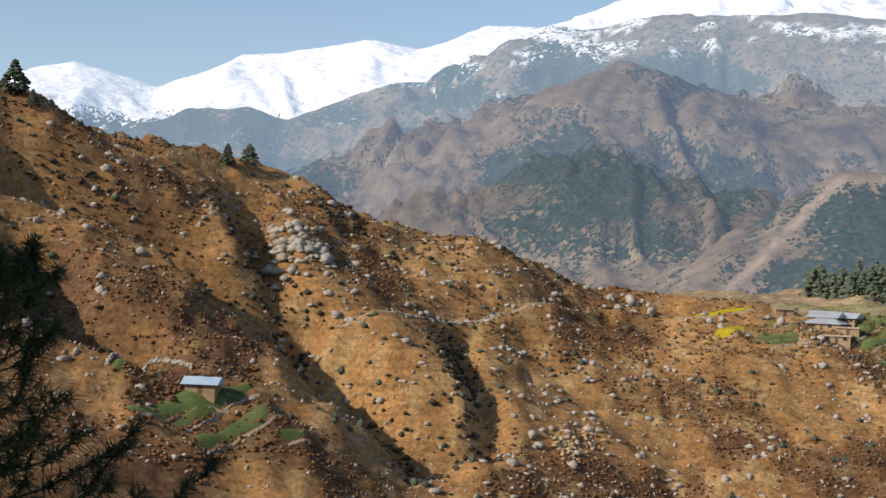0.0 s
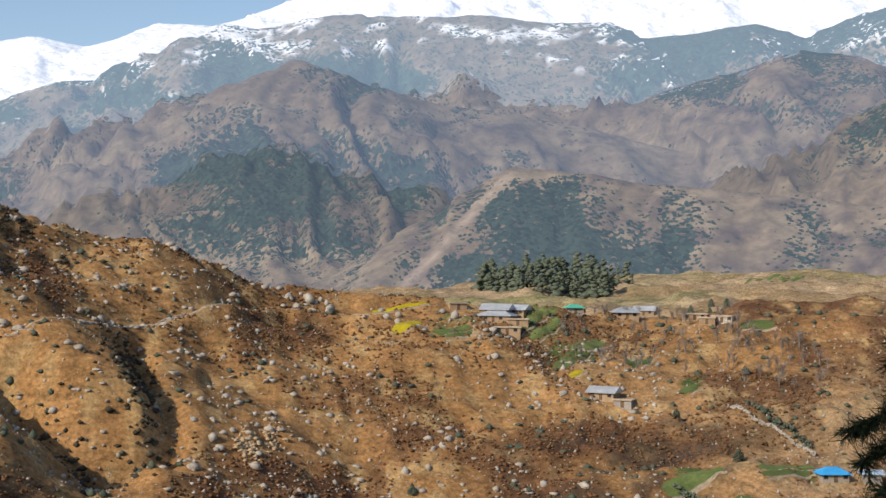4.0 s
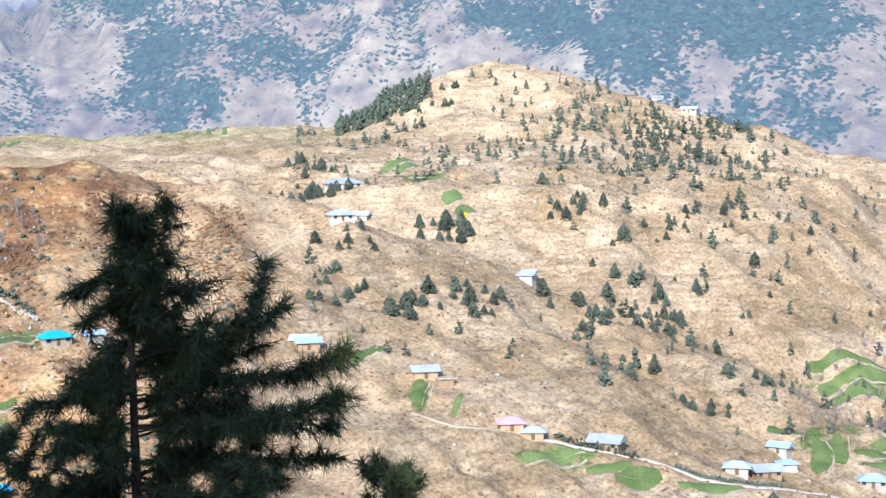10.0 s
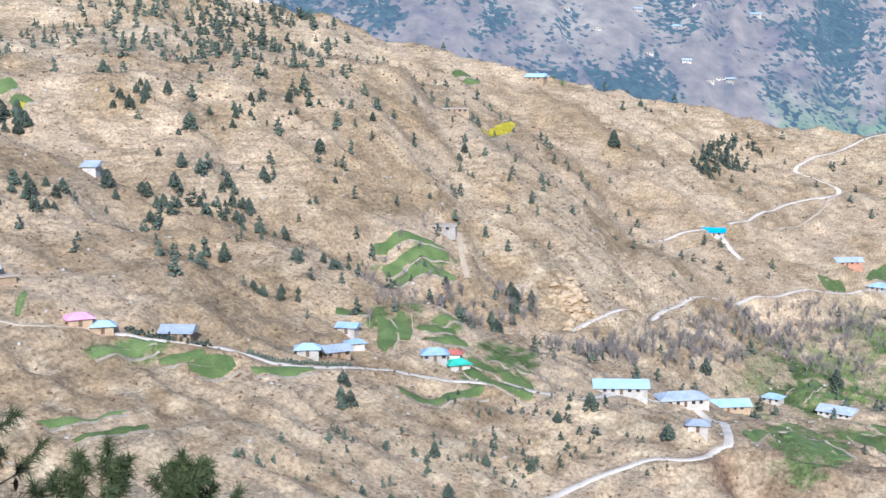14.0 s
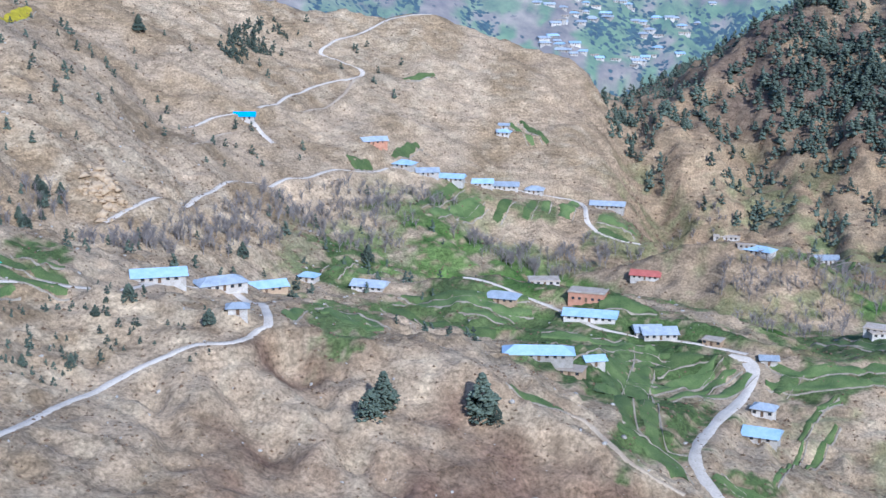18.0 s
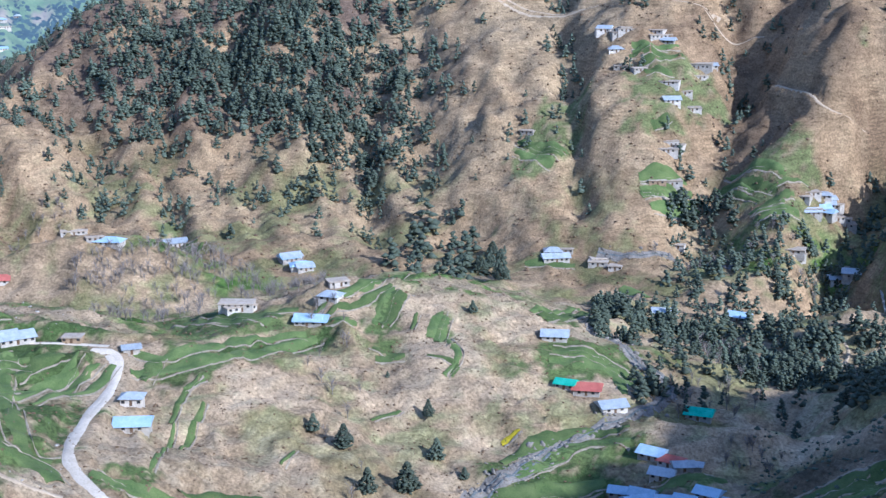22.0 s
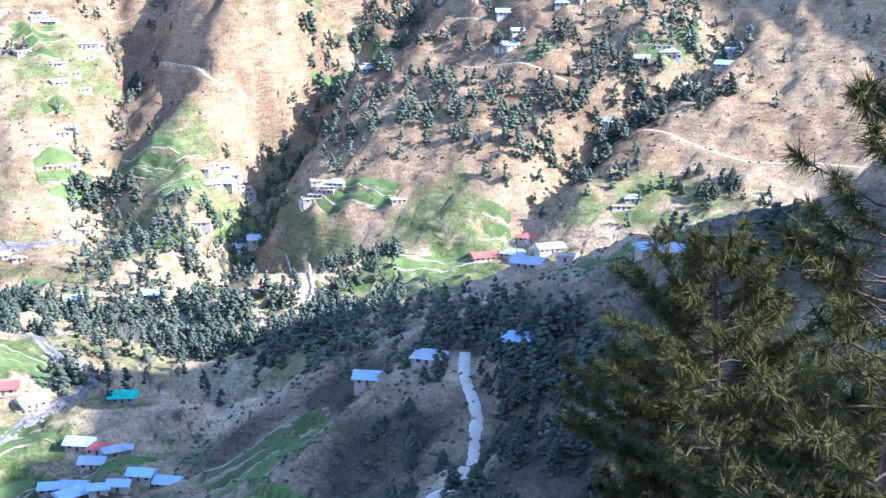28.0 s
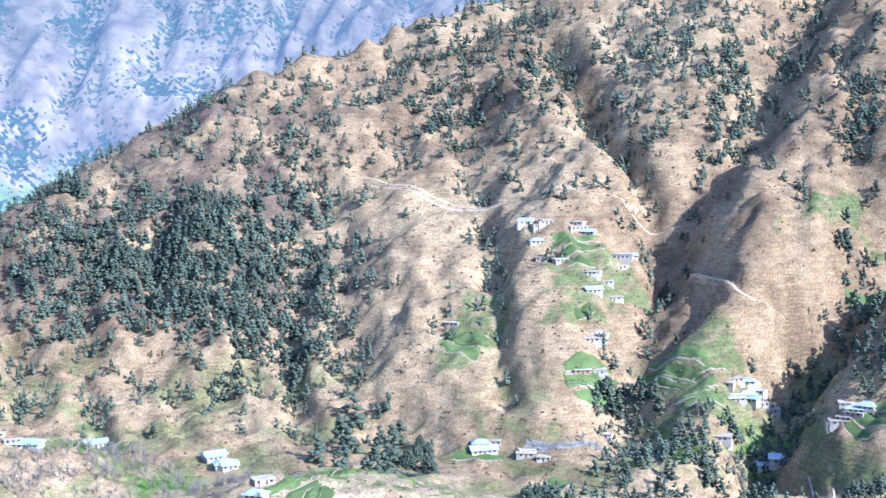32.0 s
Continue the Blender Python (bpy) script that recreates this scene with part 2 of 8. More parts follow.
ridge("valley_end", 0.6, 0.6, (22, 8.0, 3000), (25, 8.8, 3000), (27.3, 9.6, 3000), (29.4, 9.2, 2980), (31.2, 7.8, 2950))
ridge("blue_ridge", 0.6, 0.6, (-26, 5.0, 3300), (-12.9, 5.5, 3300), (-10.5, 6.5, 3320), (-8.1, 6.7, 3340), (-6.2, 6.2, 3350), (-5.1, 6.9, 3360), (-2.2, 7.9, 3370), (1.7, 8.2, 3380), (2.4, 8.7, 3400), (3.3, 9.9, 3420), (3.9, 10.4, 3420), (5.5, 10.3, 3420), (8.7, 11, 3420), (11.1, 10.9, 3420), (13.9, 11.1, 3420), (16.8, 10.7, 3420), (19.7, 10.7, 3420), (20.9, 10.1, 3420), (25.5, 10.6, 3420), (27.6, 10, 3420), (29, 10.6, 3420), (31.2, 11.2, 3420), (40, 11.5, 3420), (60, 11, 3400))
ridge("snow_range", 0.6, 0.6, (-26, 6.0, 4500), (-17.7, 6.9, 4500), (-16.5, 7.7, 4500), (-15, 8, 4500), (-13.5, 7.7, 4500), (-11.7, 7.3, 4500), (-10.4, 7.7, 4500), (-8.4, 8.7, 4500), (-6.1, 9, 4500), (-3.2, 9.6, 4500), (-1.3, 9.3, 4500), (0, 9.7, 4500), (1.4, 10.4, 4500), (3.5, 10.3, 4500), (5.3, 10.8, 4500), (6.6, 11.4, 4500), (10, 12.5, 4500), (20, 13, 4500), (40, 13.5, 4500), (60, 12, 4500))
gully(17, 10, (-105, 357), (-92, 357), (-80, 356), (-64, 352), (-46, 349), (-30, 342), (-12, 328), (-1, 321))
gully(11, 7, (-62, 386), (-54, 378), (-46, 366), (-38, 360), (-30, 344))
gully(11, 8, (-101, 325), (-91, 314), (-81, 307), (-66, 302))
gully(6, 5, (2, 381), (4, 358), (6, 340), (10, 326))
gully(3, 5, (-35, 406), (-29, 409), (-20, 407))
gully(30, 30, (960, -690), (914, -631), (817, -503), (739, -417), (693, -370), (658, -354))
gully(11, 9, (813, -340), (754, -315), (706, -293))
gully(34, 36, (800, -780), (761, -719), (675, -600), (657, -517), (637, -437), (581, -388))
gully(10, 14, (1029, -488), (923, -464), (833, -448), (759, -417))
gully(8, 14, (999, -273), (887, -256), (789, -241), (737, -237))
gully(8, 14, (1028, -171), (928, -145), (846, -123))
gully(16, 20, (700, -540), (658, -464), (619, -423), (591, -401))
gully(6, 12, (634, 353), (529, 278), (495, 242), (460, 209))
gully(6, 12, (722, 292), (667, 263), (596, 226), (547, 199))
gully(3, 10, (613, 487), (438, 338), (405, 308), (400, 295))
gully(4, 5, (351, 115), (333, 104), (304, 89))
gully(4, 5, (371, 104), (339, 86), (313, 71))
gully(3, 4, (346, 129), (324, 121), (297, 112))
gully(6, 14, (446, -280), (399, -246), (362, -215))
gully(18, 16, (739, -665), (705, -618), (680, -558), (688, -501), (674, -465), (654, -446))
gully(12, 13, (585, -564), (599, -528), (618, -506), (644, -493), (660, -470))
gully(14, 14, (479, -640), (482, -600), (493, -555), (490, -510), (482, -485))
gully(12, 14, (850, -630), (804, -600), (747, -561), (711, -551), (690, -530))
gully(12, 15, (1040, -480), (985, -466), (928, -463), (845, -458), (800, -440))
gully(11, 13, (860, -700), (809, -657), (773, -611), (739, -623))
gully(10, 13, (1010, -400), (940, -372), (872, -352), (819, -345))
gully(9, 12, (960, -240), (880, -222), (800, -205), (742, -196))
gully(10, 12, (930, -100), (860, -92), (800, -86), (752, -82))
gully(26, 22, (985, 42), (930, 38), (880, 24), (835, 4), (792, -10))
FAR = ("road_mountain", "dark_mountain", "forest_mountain", "right_mountain", "valley_end", "blue_ridge", "snow_range")


def tent(x, y, crest, near, far):
    """Height of a ridge that falls away evenly on both sides of its crest line."""
    pts = [spot(*c[:3]) for c in crest]
    slopes = [c[3] if len(c) > 3 else near for c in crest]
    best, away = np.full(x.shape, -1e9), np.full(x.shape, 1e9)
    for (ax, ay, az), (bx, by, bz), sa, sb in zip(pts, pts[1:], slopes, slopes[1:]):
        dx, dy = bx - ax, by - ay
        k = np.clip(((x - ax) * dx + (y - ay) * dy) / (dx * dx + dy * dy), 0, 1)
        px, py = ax + k * dx, ay + k * dy
        d = np.hypot(x - px, y - py)
        turn = ((x - px) * px + (y - py) * py) / (d * np.hypot(px, py) + 1e-6)
        turn = np.clip((turn + 0.7) / 1.4, 0, 1)
        s = (sa + (sb - sa) * k) * (1 - turn) + far * turn
        h = az + k * (bz - az) - s * d - np.where(s < 0.2, 0.6 * np.maximum(d - 320, 0), 0)
        away = np.where(h > best, d, away)
        best = np.maximum(best, h)
    return best, away


def rib_lines(x, y, r, az):
    """Ribs and gullies that run down the far flanks."""
    bend = az + 1.5 * fbm(x / 260, y / 260, 3, 37) + 0.0016 * r
    return ridged(bend / 1.5, r / 700, 5, 33)


def height(x, y, far=False, detail=True):
    """Height of the land above the datum at plan points."""
    x, y = np.asarray(x, float), np.asarray(y, float)
    r, az = np.hypot(x, y), np.degrees(np.arctan2(x, y))
    az = np.where(az < -60, az + 360, az)
    # warp the plan a little so that no slope is a straight plane
    w = np.clip((r - 40) / 300, 0, 1)
    wx, wy = x + w * 9 * fbm(x / 60, y / 60, 3, 5), y + w * 9 * fbm(x / 60, y / 60, 3, 9)
    floor = np.interp(az, (-26, 0, 30, 55, 75, 88, 150, 200), (-70, -90, -130, -160, -180, -192, -192, -60))
    floor = EYE_Z + floor + np.minimum(np.clip((r - 620) * 0.085, 0, 90), np.interp(az, (70, 79, 93, 100), (90, 16, 16, 90)))
    k = 3.0
    acc = np.zeros(x.shape)
    top, off = floor, np.full(x.shape, 400.0)
    for name, near, away, crest in RIDGES:
        if (name in FAR) != far:
            continue
        h, d = tent(x, y, crest, near, away) if far else tent(wx * 0.6 + x * 0.4, wy * 0.6 + y * 0.4, crest, near, away)
        off = np.where(h > top, d, off)
        big = np.maximum(top, h)
        kk = np.where(r > 1500, 15.0, k)
        top = big + kk * np.log1p(np.exp(-np.abs(top - h) / kk))
    if not far:
        g = np.interp(az, (-26, -10, 125, 150, 165, 182, 200, 216, 226, 236, 243, 262, 275, 290, 300), (-0.7, -0.8, -0.8, -0.62, -0.4, -0.1, 0.1, 0.2, 0.35, 0.5, 0.78, 0.78, 0.4, 0.0, -0.4))
        cone = EYE_Z - 1.7 + g * np.maximum(r - 1.5, 0)
        cone = np.where((az > 160) & (az < 300) & (r > 130), -1e9, cone)
        top = np.maximum(top, cone)
    if not far:
        for depth, half, course in GULLIES:
            near = np.full(x.shape, 1e9)
            for (ax, ay), (bx, by) in zip(course, course[1:]):
                dx, dy = bx - ax, by - ay
                t = np.clip(((wx - ax) * dx + (wy - ay) * dy) / (dx * dx + dy * dy), 0, 1)
                near = np.minimum(near, np.hypot(wx - ax - t * dx, wy - ay - t * dy))
            top = top - depth * np.exp(-(near / half) ** 2)
    if detail:
        if far:
            size = np.clip((r - 1300) / 700, 0.25, 1.5)
            size = size * np.clip(0.14 + off / 330, 0, 1)
            top = top + size * (13 * ridged(x / 190, y / 190, 5, 31) + 17 * rib_lines(x, y, r, az)) - 10 * size
        else:
            amp = np.clip((r - 60) / 240, 0.03, 1)
            slope_side = np.clip((r - 720) / 150, 0, 1) * np.clip((az - 86) / 4, 0, 1)
            top = top + amp * (2.6 * ridged(x / 48, y / 48, 4, 3) + 1.0 * ridged(x / 13, y / 13, 3, 91) + 0.5 * fbm(x / 6, y / 6, 3, 8)) - 1.2 * amp
            bench = np.clip((az - 60) / 12, 0, 1) * np.clip((r - 330) / 60, 0, 1) * np.clip((880 - r) / 120, 0, 1) + 0.5 * np.clip((r - 700) / 80, 0, 1)
            bench = np.clip(bench + 0.25, 0, 1) * np.clip((r - 200) / 80, 0, 1)
            q = (top + 3 * fbm(x / 90, y / 90, 2, 61)) / 2.6
            fr = q - np.floor(q)
            top = top + bench * 2.6 * 0.62 * (np.clip((fr - 0.68) / 0.32, 0, 1) - fr)
            top = top + slope_side * (6.5 * ridged((az + 1.6 * fbm(x / 130, y / 130, 2, 77) + 0.012 * r) / 3.4, r / 340, 4, 41) + 3.0 * ridged(x / 28, y / 28, 4, 47))
    return top
# ---- end of terrain ----




# ---- materials ----
def shader(name, rough=0.9, spec=0.2):
    m = bpy.data.materials.new(name)
    m.use_nodes = True
    n = m.node_tree.nodes
    b = n["Principled BSDF"]
    b.inputs["Roughness"].default_value = rough
    b.inputs["Specular IOR Level"].default_value = spec
    return m, n, m.node_tree.links, b


def mottled(name, dark, light, scale, rough=0.85, bump=0.0, metal=0.0, fine=None, varied=0.0):
    """A surface whose colour wanders between two tones at two scales, with a little relief."""
    m, n, l, b = shader(name, rough)
    geo = n.new("ShaderNodeNewGeometry")
    big, small = n.new("ShaderNodeTexNoise"), n.new("ShaderNodeTexNoise")
    big.inputs["Scale"].default_value, small.inputs["Scale"].default_value = scale, fine or scale * 7
    big.inputs["Detail"].default_value, small.inputs["Detail"].default_value = 4, 6
    l.new(geo.outputs["Position"], big.inputs["Vector"]), l.new(geo.outputs["Position"], small.inputs["Vector"])
    add = n.new("ShaderNodeMath")
    add.operation = "MULTIPLY_ADD"
    add.inputs[1].default_value = 0.5
    l.new(small.outputs["Fac"], add.inputs[0])
    half = n.new("ShaderNodeMath")
    half.operation = "MULTIPLY"
    half.inputs[1].default_value = 0.5
    l.new(big.outputs["Fac"], half.inputs[0]), l.new(half.outputs[0], add.inputs[2])
    ramp = n.new("ShaderNodeValToRGB")
    ramp.color_ramp.elements[0].position, ramp.color_ramp.elements[1].position = 0.34, 0.66
    ramp.color_ramp.elements[0].color, ramp.color_ramp.elements[1].color = (*dark, 1), (*light, 1)
    l.new(add.outputs[0], ramp.inputs[0])
    out = ramp.outputs[0]
    if varied:
        info, hsv = n.new("ShaderNodeObjectInfo"), n.new("ShaderNodeHueSaturation")
        span = n.new("ShaderNodeMapRange")
        span.inputs[3].default_value, span.inputs[4].default_value = 1 - varied, 1 + varied
        l.new(info.outputs["Random"], span.inputs[0]), l.new(span.outputs[0], hsv.inputs["Value"]), l.new(out, hsv.inputs["Color"])
        out = hsv.outputs[0]
    l.new(out, b.inputs["Base Color"])
    b.inputs["Metallic"].default_value = metal
    if bump:
        bp = n.new("ShaderNodeBump")
        bp.inputs["Strength"].default_value, bp.inputs["Distance"].default_value = 0.8, bump
        l.new(add.outputs[0], bp.inputs["Height"]), l.new(bp.outputs[0], b.inputs["Normal"])
    return m


def ranged(n, l, src, lo, hi, a, b):
    k = n.new("ShaderNodeMapRange")
    for q, val in enumerate((lo, hi, a, b)):
        k.inputs[q + 1].default_value = val
    l.new(src, k.inputs[0])
    return k.outputs[0]


def calc(n, l, op, a, b):
    k = n.new("ShaderNodeMath")
    k.operation = op
    for q, val in enumerate((a, b)):
        if isinstance(val, (int, float)):
            k.inputs[q].default_value = val
        else:
            l.new(val, k.inputs[q])
    return k.outputs[0]


def grainy(n, l, vec, scale, detail, rough=0.55):
    k = n.new("ShaderNodeTexNoise")
    k.inputs["Scale"].default_value, k.inputs["Detail"].default_value, k.inputs["Roughness"].default_value = scale, detail, rough
    l.new(vec, k.inputs["Vector"])
    return k.outputs["Fac"]


def land():
    """Grazed hillside: the sheet's cover colour broken by tufts, soil and the cattle-trod ledges along the slope."""
    m, n, l, b = shader("dry_hillside", 0.95, 0.1)
    geo, col = n.new("ShaderNodeNewGeometry"), n.new("ShaderNodeAttribute")
    col.attribute_name = "cover"
    pos = geo.outputs["Position"]
    tuft, soil, broad = grainy(n, l, pos, 0.8, 8, 0.74), grainy(n, l, pos, 0.16, 6, 0.6), grainy(n, l, pos, 0.03, 4)
    sep = n.new("ShaderNodeSeparateXYZ")
    l.new(pos, sep.inputs[0])
    level = calc(n, l, "ADD", sep.outputs["Z"], calc(n, l, "MULTIPLY", soil, 6.0))
    level = calc(n, l, "ADD", level, calc(n, l, "MULTIPLY", broad, 7.0))
    step = calc(n, l, "FRACT", calc(n, l, "MULTIPLY", level, 0.48), 0.0)
    ledge = calc(n, l, "MULTIPLY", ranged(n, l, step, 0.62, 0.8, 0, 1), ranged(n, l, grainy(n, l, pos, 0.05, 3), 0.44, 0.6, 0, 1))
    # cattle paths: streaks that keep to one height
    along = n.new("ShaderNodeVectorMath")
    along.operation = "MULTIPLY"
    along.inputs[1].default_value = (0.09, 0.09, 0.38)
    l.new(pos, along.inputs[0])
    trod = grainy(n, l, along.outputs[0], 1.0, 7, 0.62)
    shade = calc(n, l, "MULTIPLY", ranged(n, l, tuft, 0.35, 0.65, 0.5, 1.38), ranged(n, l, soil, 0.3, 0.7, 0.78, 1.14))
    shade = calc(n, l, "MULTIPLY", shade, ranged(n, l, trod, 0.34, 0.66, 0.8, 1.2))
    shade = calc(n, l, "MULTIPLY", shade, ranged(n, l, broad, 0.3, 0.7, 0.86, 1.14))
    shade = calc(n, l, "MULTIPLY", shade, ranged(n, l, ledge, 0, 1, 1.04, 0.76))
    mix = n.new("ShaderNodeVectorMath")
    mix.operation = "SCALE"
    l.new(col.outputs["Color"], mix.inputs[0]), l.new(shade, mix.inputs["Scale"])
    l.new(mix.outputs[0], b.inputs["Base Color"])
    bp = n.new("ShaderNodeBump")
    bp.inputs["Strength"].default_value, bp.inputs["Distance"].default_value = 1.0, 0.4
    l.new(calc(n, l, "ADD", calc(n, l, "MULTIPLY", tuft, 0.8), calc(n, l, "MULTIPLY", trod, 0.6)), bp.inputs["Height"])
    l.new(bp.outputs[0], b.inputs["Normal"])
    return m


def wooded(name, haze_glow, cell):
    """A far slope: its cover colour with single pines that close up into woods; bluish emission stands in for haze."""
    m, n, l, b = shader(name, 0.95, 0.05)
    geo, col, wood = n.new("ShaderNodeNewGeometry"), n.new("ShaderNodeAttribute"), n.new("ShaderNodeAttribute")
    col.attribute_name, wood.attribute_name = "cover", "woods"
    pos = geo.outputs["Position"]
    soil, fine = grainy(n, l, pos, 0.045, 8, 0.7), grainy(n, l, pos, 0.024, 7, 0.7)
    trees = n.new("ShaderNodeTexVoronoi")
    trees.inputs["Scale"].default_value = 1.0 / cell
    tall = n.new("ShaderNodeVectorMath")
    tall.operation = "MULTIPLY"
    tall.inputs[1].default_value = (1.15, 1.15, 0.62)
    l.new(pos, tall.inputs[0]), l.new(tall.outputs[0], trees.inputs["Vector"])
    # a pine stands in a cell where the cell's own number falls under the local density
    dense = calc(n, l, "ADD", wood.outputs["Fac"], calc(n, l, "MULTIPLY", calc(n, l, "SUBTRACT", fine, 0.5), 1.1))
    odds = n.new("ShaderNodeSeparateColor")
    l.new(trees.outputs["Color"], odds.inputs[0])
    there = ranged(n, l, calc(n, l, "SUBTRACT", dense, odds.outputs[0]), -0.04, 0.04, 0, 1)
    reach = calc(n, l, "ADD", calc(n, l, "MULTIPLY", odds.outputs[1], 0.22), ranged(n, l, dense, 0.2, 0.9, 0.36, 0.85))
    mask = calc(n, l, "MULTIPLY", there, ranged(n, l, calc(n, l, "SUBTRACT", reach, trees.outputs["Distance"]), -0.05, 0.08, 0, 1))
    mix = n.new("ShaderNodeVectorMath")
    mix.operation = "SCALE"
    l.new(col.outputs["Color"], mix.inputs[0]), l.new(ranged(n, l, soil, 0.3, 0.7, 0.55, 1.42), mix.inputs["Scale"])
    both = n.new("ShaderNodeMix")
    both.data_type = "RGBA"
    leaf = n.new("ShaderNodeVectorMath")
    leaf.operation = "SCALE"
    leaf.inputs[0].default_value = (0.022, 0.036, 0.027)
    l.new(ranged(n, l, odds.outputs[2], 0, 1, 0.5, 1.6), leaf.inputs["Scale"]), l.new(leaf.outputs[0], both.inputs[7])
    l.new(mask, both.inputs[0]), l.new(mix.outputs[0], both.inputs[6])
    l.new(both.outputs[2], b.inputs["Base Color"])
    bp = n.new("ShaderNodeBump")
    bp.inputs["Strength"].default_value, bp.inputs["Distance"].default_value = 0.7, 2.6
    l.new(calc(n, l, "ADD", mask, soil), bp.inputs["Height"]), l.new(bp.outputs[0], b.inputs["Normal"])
    # haze over the distance, imitated by an even bluish emission of the slope
    b.inputs["Emission Color"].default_value = (*haze_glow, 1)
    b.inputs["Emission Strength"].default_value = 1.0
    return m


MAT = {
    "ground": land(),
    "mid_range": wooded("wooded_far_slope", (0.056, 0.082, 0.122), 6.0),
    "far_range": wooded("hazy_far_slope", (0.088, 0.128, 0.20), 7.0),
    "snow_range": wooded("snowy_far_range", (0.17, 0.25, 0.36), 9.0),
    "crop": mottled("young_wheat", (0.055, 0.092, 0.026), (0.14, 0.175, 0.06), 0.18, 0.9, 0.15, fine=2.5, varied=0.25),
    "mustard": mottled("mustard_bloom", (0.22, 0.18, 0.01), (0.5, 0.40, 0.02), 0.3, 0.9, 0.15, fine=3),
    "dirt": mottled("pale_dirt", (0.44, 0.37, 0.285), (0.66, 0.575, 0.465), 0.15, 0.95, 0.05, fine=1.6),
    "path": mottled("trodden_earth", (0.33, 0.25, 0.165), (0.50, 0.40, 0.28), 0.15, 0.95, 0.05, fine=1.6),
    "gravel": mottled("grey_gravel", (0.10, 0.088, 0.075), (0.30, 0.27, 0.23), 0.2, 0.95, 0.2, fine=1.2),
    "water": mottled("shallow_water", (0.06, 0.07, 0.07), (0.2, 0.21, 0.2), 0.3, 0.2, 0.05, fine=1.4),
    "rock": mottled("lichen_rock", (0.20, 0.18, 0.15), (0.52, 0.48, 0.42), 0.5, 0.9, 0.08),
    "needle": mottled("pine_needles", (0.046, 0.060, 0.045), (0.115, 0.14, 0.10), 0.35, 0.8, 0.0, varied=0.3),
    "bark": mottled("pine_bark", (0.05, 0.035, 0.025), (0.14, 0.10, 0.075), 2.0, 0.95, 0.02),
    "twig": mottled("bare_twigs", (0.15, 0.13, 0.115), (0.30, 0.265, 0.24), 0.6, 0.95),
    "shrub": mottled("brown_shrub", (0.09, 0.062, 0.04), (0.21, 0.14, 0.085), 0.5, 0.95),
    "tuft": mottled("dry_grass_tuft", (0.085, 0.042, 0.022), (0.23, 0.125, 0.055), 0.5, 0.95),
    "bank": mottled("terrace_bank", (0.19, 0.15, 0.105), (0.42, 0.36, 0.27), 0.5, 0.95, 0.1),
    "dark_scrub": mottled("gully_thorn", (0.03, 0.025, 0.018), (0.09, 0.075, 0.05), 0.5, 0.95),
    "plaster": mottled("whitewash", (0.30, 0.265, 0.22), (0.56, 0.52, 0.46), 0.5, 0.9, varied=0.3),
    "mud": mottled("mud_plaster", (0.26, 0.18, 0.11), (0.42, 0.31, 0.2), 0.5, 0.95, varied=0.2),
    "brick": mottled("raw_brick", (0.36, 0.17, 0.10), (0.52, 0.28, 0.18), 0.6, 0.9),
    "stone": mottled("stone_wall", (0.2, 0.18, 0.16), (0.42, 0.39, 0.35), 0.9, 0.9),
    "tin": mottled("weathered_tin", (0.31, 0.345, 0.375), (0.55, 0.58, 0.60), 0.35, 0.45, metal=0.25, varied=0.15),
    "blue_tin": mottled("blue_painted_tin", (0.02, 0.26, 0.62), (0.05, 0.42, 0.8), 0.35, 0.5),
    "light_blue_tin": mottled("faded_blue_tin", (0.25, 0.365, 0.47), (0.42, 0.53, 0.64), 0.35, 0.5, varied=0.15),
    "red_tin": mottled("rust_red_tin", (0.34, 0.09, 0.07), (0.5, 0.16, 0.12), 0.35, 0.6),
    "pink_tin": mottled("pink_tin", (0.62, 0.25, 0.46), (0.78, 0.38, 0.6), 0.35, 0.6),
    "green_tin": mottled("green_tin", (0.03, 0.3, 0.2), (0.1, 0.5, 0.36), 0.35, 0.5),
    "earth_roof": mottled("flat_mud_roof", (0.3, 0.24, 0.18), (0.48, 0.41, 0.33), 0.4, 0.95, varied=0.15),
    "wood": mottled("old_wood", (0.08, 0.05, 0.03), (0.2, 0.13, 0.08), 1.5, 0.8),
    "dark_glass": mottled("window_glass", (0.02, 0.025, 0.03), (0.05, 0.06, 0.07), 1.0, 0.15),
    "cone": mottled("pine_cone", (0.04, 0.025, 0.015), (0.12, 0.07, 0.04), 6.0, 0.9),
}


# ---- land sheets ----
def blend(a, b, w):
    return a + (b - a) * np.clip(w, 0, 1)[..., None]


def tone(r, g, b):
    return np.array((r, g, b))


MEADOWS = []


def meadow(cx, cy, ux, uy, vx, vy):
    """A green patch of terraces: centre and the two half axes on the plan."""
    MEADOWS.append((cx, cy, np.linalg.inv(np.array(((ux, vx), (uy, vy)), float))))


meadow(470, 6, 12, -26, -70, -1)
meadow(497, -10, 1, -17, -12, 0)
meadow(487, -53, 1, -15, -15, 1)
meadow(509, -88, 8, -24, -8, 1)
meadow(531, -139, -2, -10, -19, 4)
meadow(548, -71, -22, -18, -37, 4)
meadow(497, 25, 3, -23, -32, -2)
meadow(519, 76, 0, -25, -13, -2)
meadow(532, 13, 0, -13, -9, 0)
meadow(752, 32, 30, -21, -11, 0)
meadow(752, 71, 3, -14, -12, 0)
meadow(725, 118, 11, -13, -15, -2)
meadow(495, -203, 2, -10, -17, 6)
meadow(517, -161, 0, -4, -16, 5)
meadow(380, -24, 9, -10, -9, 1)
meadow(383, 5, 11, -10, -24, 0)
meadow(808, -84, -1, -13, -13, 1)
meadow(388, 189, 15, -8, -19, -9)
